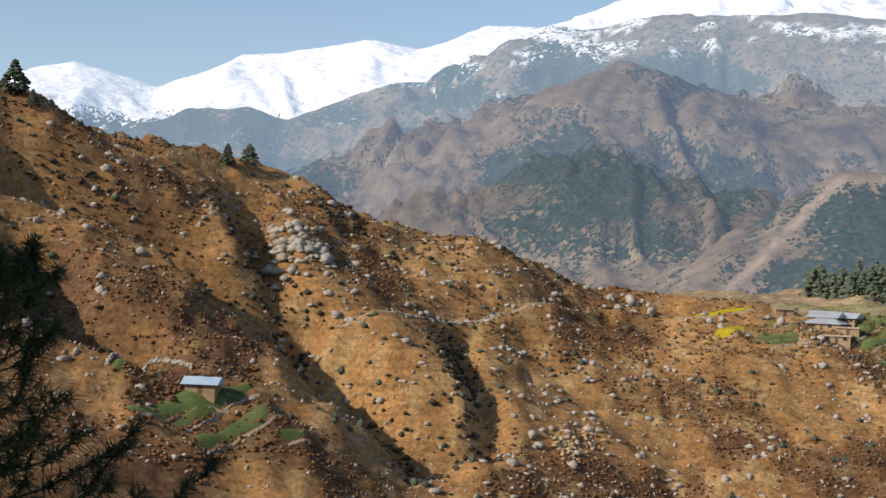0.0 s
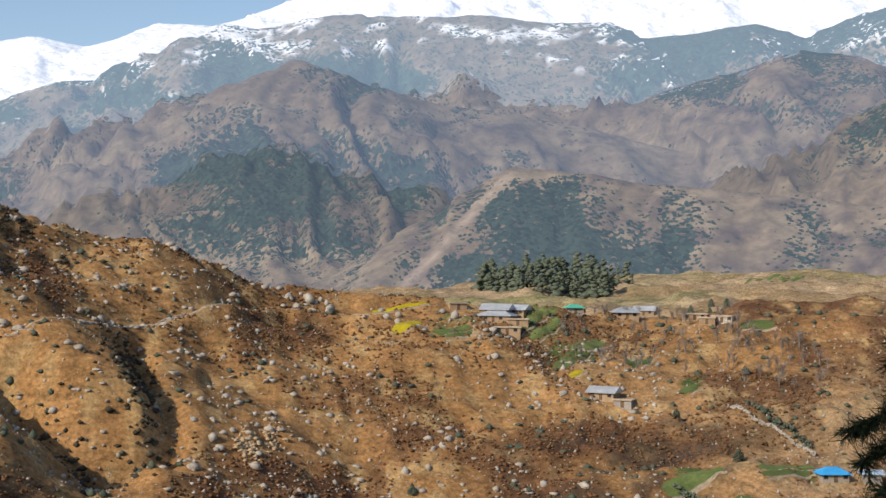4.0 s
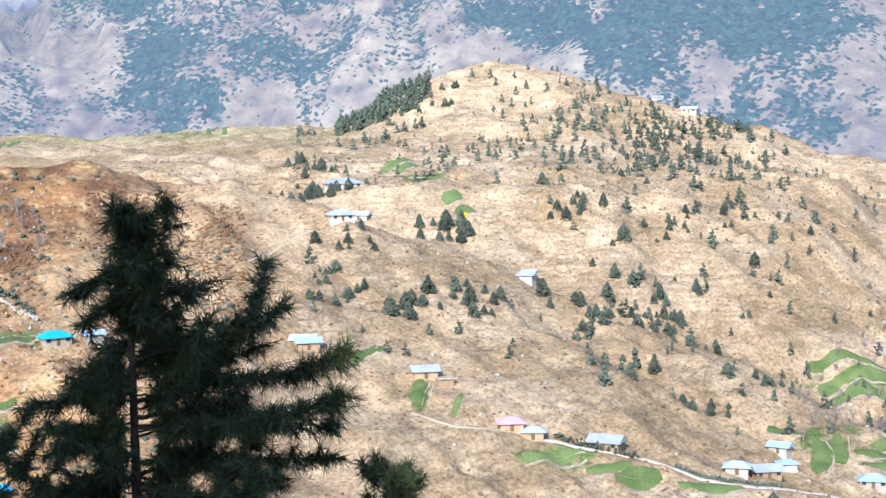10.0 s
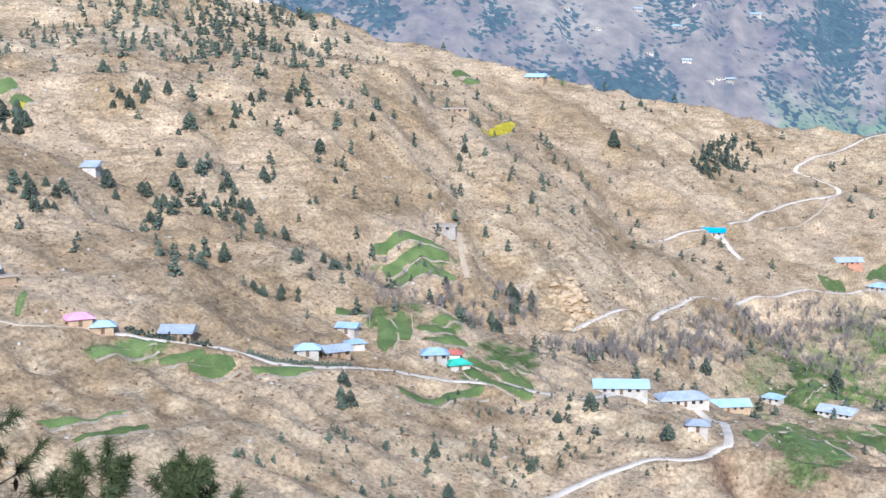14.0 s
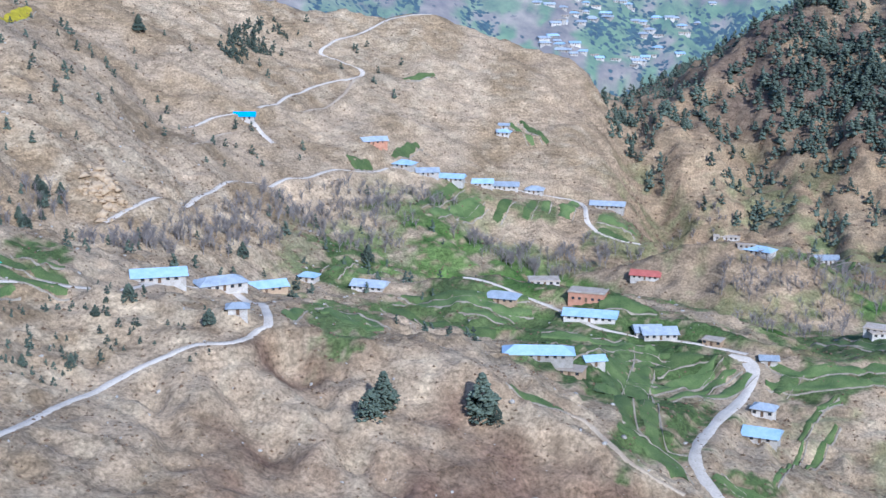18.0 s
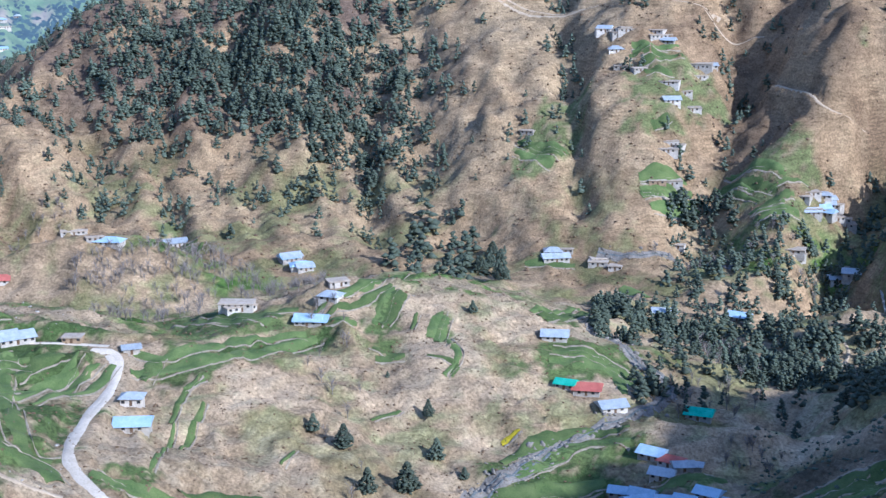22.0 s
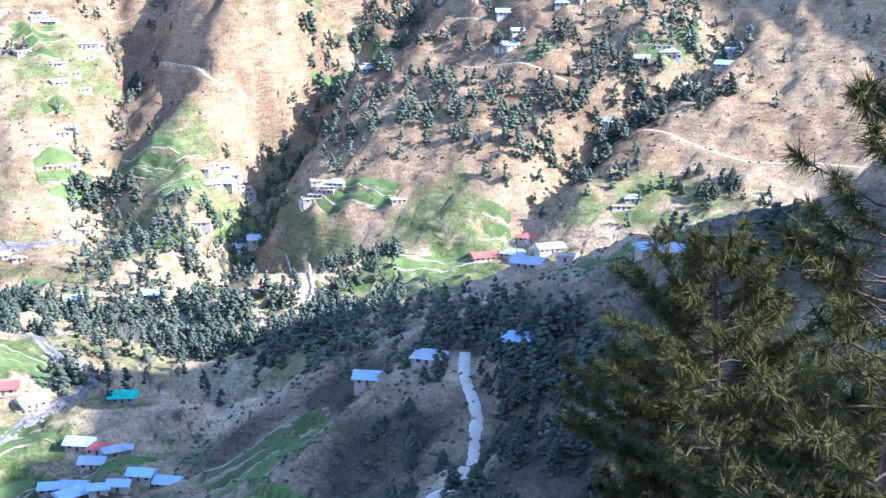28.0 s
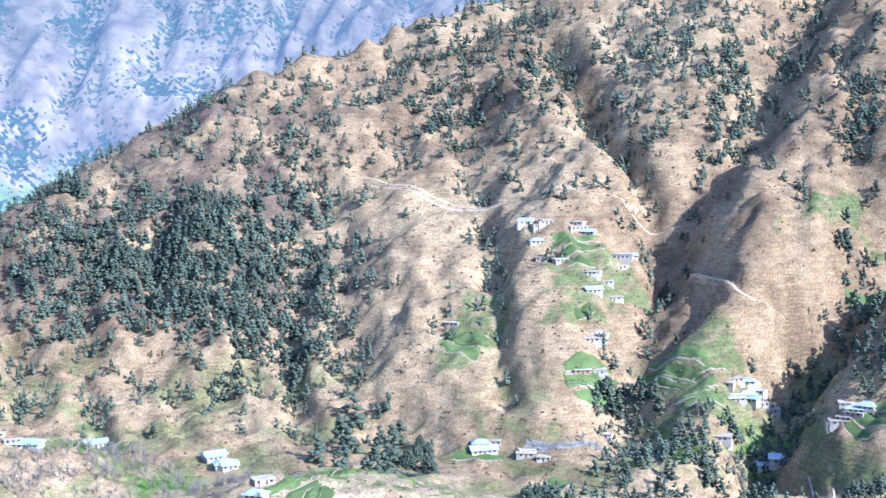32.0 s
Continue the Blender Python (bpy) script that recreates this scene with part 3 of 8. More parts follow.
meadow(386, 209, 7, -4, -8, -5)
meadow(448, 255, 15, -8, -5, -3)
meadow(373, 222, 5, -2, -9, -5)
meadow(722, 119, 12, -11, -14, -2)
meadow(580, 139, 19, -8, -31, -7)
meadow(529, 88, 3, -21, -40, -7)
meadow(422, 103, 2, -10, -44, -11)
meadow(532, 13, 0, -11, -8, -1)
meadow(478, -5, 7, -13, -59, 0)
meadow(448, 37, 1, -14, -21, -2)
meadow(488, -215, 6, -30, -15, 7)
meadow(424, -193, -14, -19, -8, 4)
meadow(414, -163, -7, -21, -10, 4)
meadow(364, -133, -9, -16, -25, 9)
meadow(319, -232, -12, -3, -8, 6)
meadow(325, -212, -17, -4, -10, 6)
meadow(293, -205, -13, -1, -13, 9)
meadow(319, -185, -19, -11, -8, 4)
meadow(387, -204, -7, -10, -7, 3)
meadow(502, -408, -7, -11, -12, 8)
meadow(476, -428, -9, -12, -52, 47)
meadow(266, -272, -7, -5, -3, 3)
meadow(549, -227, 10, -17, -24, 10)
meadow(359, -89, 1, -4, -21, 6)
meadow(302, -335, -8, -7, -11, 11)
meadow(758, -374, -2, -28, -26, 15)
meadow(698, -351, -2, -17, -7, 4)
meadow(676, -394, -5, -29, -12, 9)
meadow(648, -386, -2, -14, -7, 4)
meadow(561, -446, -17, -9, -5, 4)
meadow(696, -543, -13, -12, -2, 2)
meadow(627, -609, -35, -9, -19, 19)
meadow(494, -611, -9, -18, -6, 7)
meadow(500, -407, -10, -12, -12, 10)
meadow(421, -384, -11, -12, -35, 31)
meadow(305, -338, -9, -9, -14, 16)
meadow(452, -497, -10, -8, -7, 8)
meadow(428, -513, -17, -12, -5, 5)
meadow(766, -301, 5, -23, -19, 8)
meadow(717, -511, 4, -29, -9, 7)
meadow(148, 326, 7, -3, -2, -4)
meadow(144, 310, 13, -7, -2, -5)
meadow(146, 343, 7, -3, -2, -5)
meadow(416, 457, 5, -3, -20, -21)
meadow(387, 412, 7, -3, -2, -2)
meadow(261, 279, 2, 0, -6, -5)
meadow(274, 240, 9, -4, -3, -2)
meadow(170, 337, 6, -3, -1, -3)
meadow(447, 256, 16, -7, -5, -3)
meadow(271, 240, 10, -4, -2, -2)
meadow(387, 207, 9, -3, -5, -3)
meadow(379, 222, 11, -4, -7, -4)
meadow(134, 443, 8, -1, -2, -9)
meadow(139, 419, 8, 1, -3, -9)
meadow(102, 430, 8, 1, -2, -7)
meadow(167, 392, 3, 0, -3, -6)
meadow(171, 337, 7, -2, -2, -3)
meadow(148, 342, 5, -2, -1, -2)


def near_cover(x, y, z):
    """Cover colour of the near country: rust-brown hill, pale grazed slopes, grey-brown steeps."""
    r, az = np.hypot(x, y), np.degrees(np.arctan2(x, y))
    big, mid, small = fbm(x / 110, y / 110, 3, 101), fbm(x / 26, y / 26, 4, 103), fbm(x / 5, y / 5, 3, 107)
    tan = blend(np.broadcast_to(tone(0.385, 0.285, 0.178), x.shape + (3,)), tone(0.28, 0.198, 0.112), 0.5 + 0.9 * mid)
    tan = blend(tan, tone(0.42, 0.325, 0.205), 0.7 * small + 0.5 * big)
    rust = blend(np.broadcast_to(tone(0.33, 0.182, 0.075), x.shape + (3,)), tone(0.145, 0.075, 0.04), 0.35 + 1.3 * mid + 0.6 * big)
    rust = blend(rust, tone(0.42, 0.28, 0.13), 1.2 * small - 0.15)
    grey = blend(np.broadcast_to(tone(0.30, 0.206, 0.116), x.shape + (3,)), tone(0.19, 0.127, 0.074), 0.4 + 1.1 * mid)
    grey = blend(grey, tone(0.335, 0.243, 0.14), 0.9 * big + 0.5 * small)
    w_rust = np.clip((40 + 9 * big - az) / 22, 0, 1) * np.clip((600 - r) / 60, 0, 1)
    w_grey = np.clip((az - 84 - 3 * mid) / 8, 0, 1) * np.clip((r - 650) / 60, 0, 1)
    c = blend(tan, rust, w_rust)
    c = blend(c, grey, w_grey)
    # needle litter under the wooded spur
    c = blend(c, tone(0.15, 0.105, 0.075), w_grey * np.clip((109 - az) / 5, 0, 1) * np.clip((z - 95) / 30, 0, 1) * np.clip(0.5 + 0.9 * mid, 0, 1))
    # darker red-brown patches towards the low-bearing end of the brown hill
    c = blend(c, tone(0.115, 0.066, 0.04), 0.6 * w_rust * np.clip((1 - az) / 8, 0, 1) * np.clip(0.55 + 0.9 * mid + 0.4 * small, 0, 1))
    # burnt patch below the farm, red-brown scrub on the steep nose
    c = blend(c, tone(0.06, 0.042, 0.032), 0.85 * np.clip(1.5 - np.hypot((x - 138) / 26, (y - 338) / 20) + 1.2 * mid + 0.6 * small, 0, 1))
    c = blend(c, tone(0.2, 0.125, 0.08), 0.85 * np.clip((az - 68) / 5, 0, 1) * np.clip((93 - az) / 6, 0, 1) * np.clip((400 - r) / 40, 0, 1) * (0.5 + mid))
    # grass on the valley benches and the plateau
    c = blend(c, tone(0.15, 0.175, 0.06), 0.55 * np.clip((az - 66) / 8, 0, 1) * np.clip((r - 400) / 60, 0, 1) * np.clip((100 - z) / 20, 0, 1) * np.clip(0.1 + 1.6 * mid + 0.8 * small, 0, 1))
    c = blend(c, tone(0.21, 0.21, 0.09), 0.6 * np.clip((r - 640) / 60, 0, 1) * np.clip((42 - az) / 4, 0, 1) * (big + 0.4 * mid))
    # strips of wheat and fallow that follow the contours of the valley benches
    level = (z + 3 * fbm(x / 90, y / 90, 2, 61)) / 2.6
    band = np.floor(level)
    run = np.floor((np.radians(az) * r + 40 * vnoise(x / 70, y / 70, 63)) / 26 + 0.37 * band)
    pick = hash2(band.astype(int), run.astype(int), 65)
    plots = np.clip((az - 72) / 4, 0, 1) * np.clip((112 - az) / 3, 0, 1) * np.clip((r - np.interp(az, (72, 90, 96, 112), (440, 470, 545, 575))) / 12, 0, 1) * np.clip((735 - r) / 40, 0, 1) * np.clip((112 - z) / 10, 0, 1)
    plots = np.maximum(plots, np.clip((az - 117) / 3, 0, 1) * np.clip((146 - az) / 3, 0, 1) * np.clip((r - 600) / 20, 0, 1) * np.clip((790 - r) / 40, 0, 1) * np.clip((105 - z) / 10, 0, 1))
    plots = np.maximum(plots, np.clip((az - 108) / 3, 0, 1) * np.clip((124 - az) / 3, 0, 1) * np.clip((r - 335) / 15, 0, 1) * np.clip((455 - r) / 15, 0, 1) * np.clip((80 - z) / 6, 0, 1))
    plots = plots * np.clip(0.75 + 1.6 * big + 0.9 * mid, 0, 1) * (level - band < 0.74)
    c = blend(c, tone(0.30, 0.235, 0.145), 0.7 * plots)
    c = blend(c, blend(np.broadcast_to(tone(0.065, 0.115, 0.025), x.shape + (3,)), tone(0.14, 0.19, 0.055), (pick * 7) % 1.0), np.where(pick > 0.36, plots, 0))
    green, patch = np.zeros(x.shape), np.zeros(x.shape)
    for k, (cx, cy, inv) in enumerate(MEADOWS):
        i, j = np.nonzero((np.abs(x - cx) < 75) & (np.abs(y - cy) < 75))
        dx, dy = x[i, j] - cx, y[i, j] - cy
        q = np.hypot(inv[0, 0] * dx + inv[0, 1] * dy, inv[1, 0] * dx + inv[1, 1] * dy)
        m = np.clip((1.12 - q + 0.45 * mid[i, j] + 0.25 * small[i, j]) * 5, 0, 1)
        patch[i, j] = np.where(m > green[i, j], (k * 0.37) % 1.0, patch[i, j])
        green[i, j] = np.maximum(green[i, j], m)
    riser = level - band > 0.80
    c = blend(c, tone(0.24, 0.20, 0.115), 0.75 * green * riser)
    crop = blend(np.broadcast_to(tone(0.06, 0.092, 0.028), x.shape + (3,)), tone(0.14, 0.168, 0.06), 0.6 * patch + 0.4 * pick)
    crop = blend(crop, tone(0.17, 0.165, 0.075), 0.55 * np.clip((r - 640) / 60, 0, 1))
    c = blend(c, crop, green * ~riser * np.where(pick > 0.12, 1.0, 0.25))
    # bright sun on the knoll below the lookout, put into a paler grass colour
    c = blend(c, tone(0.52, 0.385, 0.215), 0.85 * np.clip((95 - r) / 6, 0, 1) * np.clip((r - 45) / 8, 0, 1) * np.clip((az - 92) / 4, 0, 1) * np.clip((122 - az) / 3, 0, 1) * np.clip(0.9 + 0.6 * small, 0, 1))
    # shade of the slope that faces away from the sun, put into near-black colour
    shade_tone = np.clip((az - 110.5 - 0.02 * (360 - r)) / 3, 0, 1) * np.clip((455 - r) / 30, 0, 1) * np.clip((r - 90) / 25, 0, 1)
    c = blend(c, tone(0.07, 0.058, 0.04), np.clip(shade_tone * (0.8 + 0.6 * mid), 0, 0.94) * (1 - 0.9 * green))
    return np.clip(c, 0.01, 0.9), np.zeros(x.shape)


def bump_at(az, el, a, e, wa, we):
    return np.exp(-((az - a) / wa) ** 2 - ((el - e) / we) ** 2)


def far_cover(x, y, z):
    """Cover of the far ranges: brown pasture, farms, snow above the snow line, and how thickly pines stand."""
    r, az = np.hypot(x, y), np.degrees(np.arctan2(x, y))
    up = z - EYE_Z
    el = np.degrees(np.arctan2(up, r))
    u, v = np.radians(az) * 2000, z * 1.3 + r * 0.15
    big, mid, small = fbm(u / 260, v / 200, 3, 201), fbm(u / 80, v / 80, 4, 203), fbm(u / 24, v / 24, 3, 207)
    c = blend(np.broadcast_to(tone(0.155, 0.118, 0.082), x.shape + (3,)), tone(0.205, 0.163, 0.112), 0.5 + mid)
    c = blend(c, tone(0.09, 0.066, 0.058), 0.9 * small + 0.4 * big)
    # tone steps with distance to set the ridge layers apart
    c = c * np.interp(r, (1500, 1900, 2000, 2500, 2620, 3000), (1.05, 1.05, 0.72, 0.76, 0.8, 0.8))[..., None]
    # pines keep to the gullies and the shaded flanks
    rib = rib_lines(x, y, r, az)
    woods = 0.38 + 0.55 * big + 0.55 * mid - 0.34 * rib
    woods = woods + 0.95 * bump_at(az, el, 5.4, 4.6, 3.6, 3.2) + 0.9 * bump_at(az, el, 10, 8.3, 3.2, 0.7) + 0.75 * bump_at(az, el, 12.3, 4.3, 2.2, 1.2) + 1.0 * bump_at(az, el, 16.8, 2.5, 2.3, 1.4) + 0.4 * bump_at(az, el, 8.5, 2.2, 3, 1.5)
    woods = woods - 0.5 * bump_at(az, el, 16.5, 6.4, 5, 1.1) - 0.45 * bump_at(az, el, 28, 2.0, 6.5, 1.4) - 0.3 * bump_at(az, el, 26, 6, 4, 2) + 0.35 * bump_at(az, el, 34.5, 4.5, 3.5, 3.5) + 0.3 * bump_at(az, el, 22.2, 1.8, 1.4, 1.0)
    woods = woods + 1.1 * bump_at(az, el, 55.0, 5.4, 5.2, 2.0) + 0.45 * bump_at(az, el, 59, 2, 5, 2) - 0.4 * bump_at(az, el, 63.5, 4, 2.5, 2.5) - 0.25 * bump_at(az, el, 44, 4, 4, 3) - 0.3 * bump_at(az, el, 87, -4.5, 7, 3.0)
    # rubble chute down the wooded flank
    chute = np.exp(-((az - 12.5 - 0.93 * (el - 1.2)) / 0.28) ** 2) * np.clip((5.0 - el) / 0.6, 0, 1) * (r < 2160)
    c, woods = blend(c, tone(0.28, 0.22, 0.17), 0.8 * chute), woods - 1.2 * chute
    c = blend(c, tone(0.10, 0.17, 0.05), 0.75 * np.clip((EYE_Z - 40 - z) / 60, 0, 1) * np.clip((mid + small) * 3, 0, 1))
    snow = np.clip((0.9 * mid + 0.5 * small + 0.5 * rib + (up - 690) / 240) * 4, 0, 1) * np.clip((r - 2900) / 150, 0, 1)
    snow = np.maximum(snow, np.clip((0.6 * mid + 0.6 * small + (up - 480) / 130) * 3, 0, 1) * np.clip((r - 2160) / 60, 0, 1) * np.clip((az - 29) / 4, 0, 1))
    high = np.clip((r - 3560) / 120, 0, 1) * np.clip((up - 300 + 90 * mid + 120 * small) / 60, 0, 1)
    c = blend(np.clip(c, 0.01, 0.9), tone(0.62, 0.63, 0.66), np.maximum(snow, high))
    woods = np.clip(woods, 0.0, 1.0) - 1.0 * high * np.clip((up - 420) / 80, 0, 1) + 0.3 * np.clip((r - 2900) / 100, 0, 1) * np.clip((3560 - r) / 100, 0, 1)
    return c, woods


def polar_sheet(name, bearings, radii, far, mat, cover):
    a, rr = np.meshgrid(np.radians(bearings), radii, indexing="ij")
    x, y = rr * np.sin(a), rr * np.cos(a)
    z = height(x, y, far)
    if far and radii[0] < 1490:
        hid = (rr < 1490) & (height(x, y) > z - 14)
        z = np.where(hid, z - 34, z)
    n, m = a.shape
    co = np.stack([x, y, z], -1).reshape(-1, 3)
    i = (np.arange(n - 1)[:, None] * m + np.arange(m - 1)).ravel()
    quads = np.stack([i, i + m, i + m + 1, i + 1], -1)
    if bearings[-1] - bearings[0] > 359:
        j = np.arange(m - 1)
        last = (n - 1) * m
        quads = np.concatenate([quads, np.stack([last + j, j, j + 1, last + j + 1], -1)])
    me = bpy.data.meshes.new(name)
    me.vertices.add(len(co))
    me.vertices.foreach_set("co", co.ravel())
    me.loops.add(quads.size)
    me.loops.foreach_set("vertex_index", quads.ravel().astype(np.int32))
    me.polygons.add(len(quads))
    me.polygons.foreach_set("loop_start", np.arange(0, quads.size, 4, dtype=np.int32))
    me.polygons.foreach_set("use_smooth", np.ones(len(quads), bool))
    me.update(calc_edges=True)
    rgba = np.ones((len(co), 4), np.float32)
    tint, trees = cover(x, y, z)
    rgba[:, :3] = tint.reshape(-1, 3)
    if far:
        me.attributes.new("woods", "FLOAT", "POINT").data.foreach_set("value", trees.astype(np.float32).ravel())
    me.attributes.new("cover", "FLOAT_COLOR", "POINT").data.foreach_set("color", rgba.ravel())
    me.materials.append(mat)
    return new(name, me)


BEARINGS = np.concatenate([np.arange(-26, 154, 0.2), np.arange(154, 333.6, 2.0)])
RADII = np.concatenate([[0.0], np.geomspace(0.7, 60, 24)[:-1], np.arange(60, 240, 5), np.arange(240, 620, 2.1), np.arange(620, 1100, 3.2), np.arange(1100, 1500, 8)])
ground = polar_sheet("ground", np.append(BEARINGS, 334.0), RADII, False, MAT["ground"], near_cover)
tagged(ground, "dry grassy mountainside with terraced benches", "ground", kind="structure")
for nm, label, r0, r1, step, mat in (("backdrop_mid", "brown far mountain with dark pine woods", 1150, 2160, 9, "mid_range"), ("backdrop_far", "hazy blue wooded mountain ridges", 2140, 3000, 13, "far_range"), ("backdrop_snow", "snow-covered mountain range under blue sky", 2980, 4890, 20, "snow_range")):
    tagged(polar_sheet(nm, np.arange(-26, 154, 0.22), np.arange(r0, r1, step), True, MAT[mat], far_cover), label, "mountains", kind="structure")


# ---- builders ----
GRID_A, GRID_R = np.append(BEARINGS, 334.0), RADII
flat_z = np.empty(len(ground.data.vertices) * 3, np.float32)
ground.data.vertices.foreach_get("co", flat_z)
GRID_X, GRID_Y, GRID_Z = (flat_z.reshape(len(GRID_A), len(GRID_R), 3)[:, :, k].astype(float) for k in range(3))


def surface(x, y):
    """Height of the ground sheet itself, so that things rest on it."""
    x, y = np.asarray(x, float), np.asarray(y, float)
    r, az = np.minimum(np.hypot(x, y), GRID_R[-1] - 0.01), np.degrees(np.arctan2(x, y))
    az = np.where(az < -26, az + 360, az)
    az = np.minimum(az, 333.9)
    i, j = np.searchsorted(GRID_A, az, "right") - 1, np.searchsorted(GRID_R, r, "right") - 1
    u, v = (az - GRID_A[i]) / (GRID_A[i + 1] - GRID_A[i]), (r - GRID_R[j]) / (GRID_R[j + 1] - GRID_R[j])
    return (GRID_Z[i, j] * (1 - v) + GRID_Z[i, j + 1] * v) * (1 - u) + (GRID_Z[i + 1, j] * (1 - v) + GRID_Z[i + 1, j + 1] * v) * u


def smooth_line(pts, step):
    """Evenly spaced points on a rounded line through the given plan points."""
    p = np.array(pts, float)
    p = np.vstack([2 * p[0] - p[1], p, 2 * p[-1] - p[-2]])
    out = []
    for a, b, c, d in zip(p, p[1:], p[2:], p[3:]):
        n = max(2, int(np.hypot(*(c - b)) / step))
        for t in np.arange(n) / n:
            out.append(0.5 * (2 * b + (c - a) * t + (2 * a - 5 * b + 4 * c - d) * t * t + (3 * b - a - 3 * c + d) * t ** 3))
    out.append(p[-2])
    return np.array(out)


# hill roads and paths: width, course on the plan
ROADS = []


def lay(width, *course):
    ROADS.append((width, course))


lay(2.4, (254.3, 275.6), (254.9, 259.9), (266.7, 253.6), (275.8, 248.1))
lay(4.6, (275.8, 248.1), (285.5, 236.9), (302.4, 223.4), (315.5, 210.1), (343.3, 201.3), (362.0, 181.7), (378.9, 164.2), (402.6, 159.5))
lay(4.2, (401.7, 161.6), (421.9, 150.8), (429.6, 140.6), (408.2, 125.2), (374.5, 112.5), (369.8, 114.1), (355.0, 117.7), (348.5, 130.2), (332.6, 140.4), (307.4, 145.2), (276.3, 144.9), (255.3, 147.8), (237.2, 150.7), (222.4, 153.1))
lay(4.4, (478.7, 205.7), (511.0, 198.0), (578.0, 195.1), (638.0, 187.6), (660.5, 177.6), (696.5, 161.6), (724.5, 150.8))
lay(4.0, (728.8, 149.6), (738.8, 134.6), (749.2, 114.9), (773.4, 93.5), (782.6, 72.8), (789.3, 51.7), (752.6, 45.7), (743.0, 39.0), (738.5, 27.2), (737.8, 15.7))
lay(4.0, (712.6, 217.3), (780.3, 205.8), (814.7, 192.0), (837.9, 189.3), (837.2, 201.1), (836.9, 214.9), (856.8, 213.3), (890.6, 200.8), (917.6, 189.5), (941.5, 165.9))
lay(3.0, (737.4, 199.9), (783.2, 190.3), (827.8, 188.4))
lay(5.0, (503.5, -23.2), (498.0, -31.4), (481.1, -29.5), (447.6, -19.3), (393.9, -9.8), (376.8, -11.1), (363.6, -16.3))
lay(4.6, (498.2, -28.7), (486.1, -30.4), (457.4, -23.4), (416.8, -12.4), (384.9, -10.2), (365.7, -15.4), (353.4, -20.7), (341.6, -17.3), (330.9, -9.7), (325.0, -5.4))
lay(3.6, (544.9, 81.8), (541.3, 63.1), (534.2, 44.5), (514.4, 25.6), (515.0, 4.1), (511.7, -17.2), (505.1, -29.5))
lay(2.6, (370.3, 35.6), (376.4, 21.8), (358.9, 8.5), (353.9, -6.8))
lay(3.4, (367.2, -195.5), (361.0, -179.2), (360.8, -165.6), (348.1, -154.9), (334.6, -140.7), (321.5, -133.1), (316.0, -128.2))
lay(3.2, (307.2, -120.5), (295.3, -130.9), (290.5, -136.7), (300.2, -153.2), (304.4, -162.3))
lay(3.0, (277.6, -133.4), (281.3, -141.7), (290.4, -154.7))
lay(3.6, (284.8, -127.5), (265.6, -135.1), (264.4, -143.8), (276.8, -160.5), (293.7, -182.9), (262.9, -175.3))
lay(5.0, (298.9, -274.8), (285.1, -261.8), (268.2, -250.5), (263.2, -245.6), (231.2, -211.0), (229.9, -200.5), (219.6, -186.3))
lay(3.4, (962.5, -296.1), (926.1, -317.6), (887.9, -348.9), (857.4, -385.4), (827.0, -412.1), (818.8, -440.9))
lay(3.0, (741.4, -437.8), (713.1, -440.1), (690.2, -440.9), (683.8, -466.9))
lay(3.4, (470.2, -558.4), (442.7, -561.4), (418.1, -566.4), (389.7, -582.7), (358.6, -593.0))
lay(3.0, (624.8, -568.9), (603.2, -571.6), (586.4, -587.4))
lay(3.4, (488.1, 257.7), (470.1, 247.0), (455.1, 236.7))
lay(4.0, (653.1, 237.6), (675.2, 232.2), (695.8, 224.1))
lay(4.0, (699.9, 217.8), (688.3, 207.9), (679.4, 199.2))
lay(3.0, (610.4, 217.7), (662.0, 224.4), (675.1, 220.0))
lay(1.4, (-25.6, 358.1), (-2.9, 380.0), (19.2, 398.5), (47.0, 434.5))
lay(1.4, (-48.5, 321.4), (-41.2, 334.5), (-34.3, 359.4))
lay(1.2, (52.8, 435.8), (66.2, 438.0), (84.0, 442.1))
lay(2.0, (259.8, 356.4), (282.3, 368.2), (299.9, 372.2))
lay(2.2, (491.0, -325.3), (505.8, -341.0), (515.6, -344.3))
lay(2.0, (560.2, -407.9), (512.4, -375.1), (504.0, -364.5))
lay(3.0, (980, -297), (918, -331), (879, -366), (839, -397), (815, -435), (800, -462))
lay(2.6, (585, -537), (555, -547), (518, -556))


def line_off(x, y, line):
    """Distance from a polyline, and the index of its nearest point."""
    d = np.hypot(x[:, None] - line[None, :, 0], y[:, None] - line[None, :, 1])
    k = d.argmin(1)
    return d[np.arange(len(x)), k], k


def cut_road(pts, width):
    """Cuts a level bench for a road into the ground sheet."""
    global GRID_Z
    line = smooth_line(pts, 1.5)
    z = surface(line[:, 0], line[:, 1])
    pad = np.pad(z, 6, mode="edge")
    z = np.convolve(pad, np.ones(13) / 13, "valid")
    lo, hi = line.min(0) - 10, line.max(0) + 10
    inside = (GRID_X > lo[0]) & (GRID_X < hi[0]) & (GRID_Y > lo[1]) & (GRID_Y < hi[1])
    i, j = np.nonzero(inside)
    if not len(i):
        return
    for part_i, part_j in zip(np.array_split(i, 1 + len(i) // 20000), np.array_split(j, 1 + len(i) // 20000)):
        d, k = line_off(GRID_X[part_i, part_j], GRID_Y[part_i, part_j], line)
        w = np.clip((width * 0.5 + 4.5 - d) / 3.5, 0, 1)
        GRID_Z[part_i, part_j] += w * (z[k] - GRID_Z[part_i, part_j])


for wide, course in ROADS:
    cut_road(course, wide)
flat_z.reshape(-1, 3)[:, 2] = GRID_Z.ravel()
ground.data.vertices.foreach_set("co", flat_z)
ground.data.update()


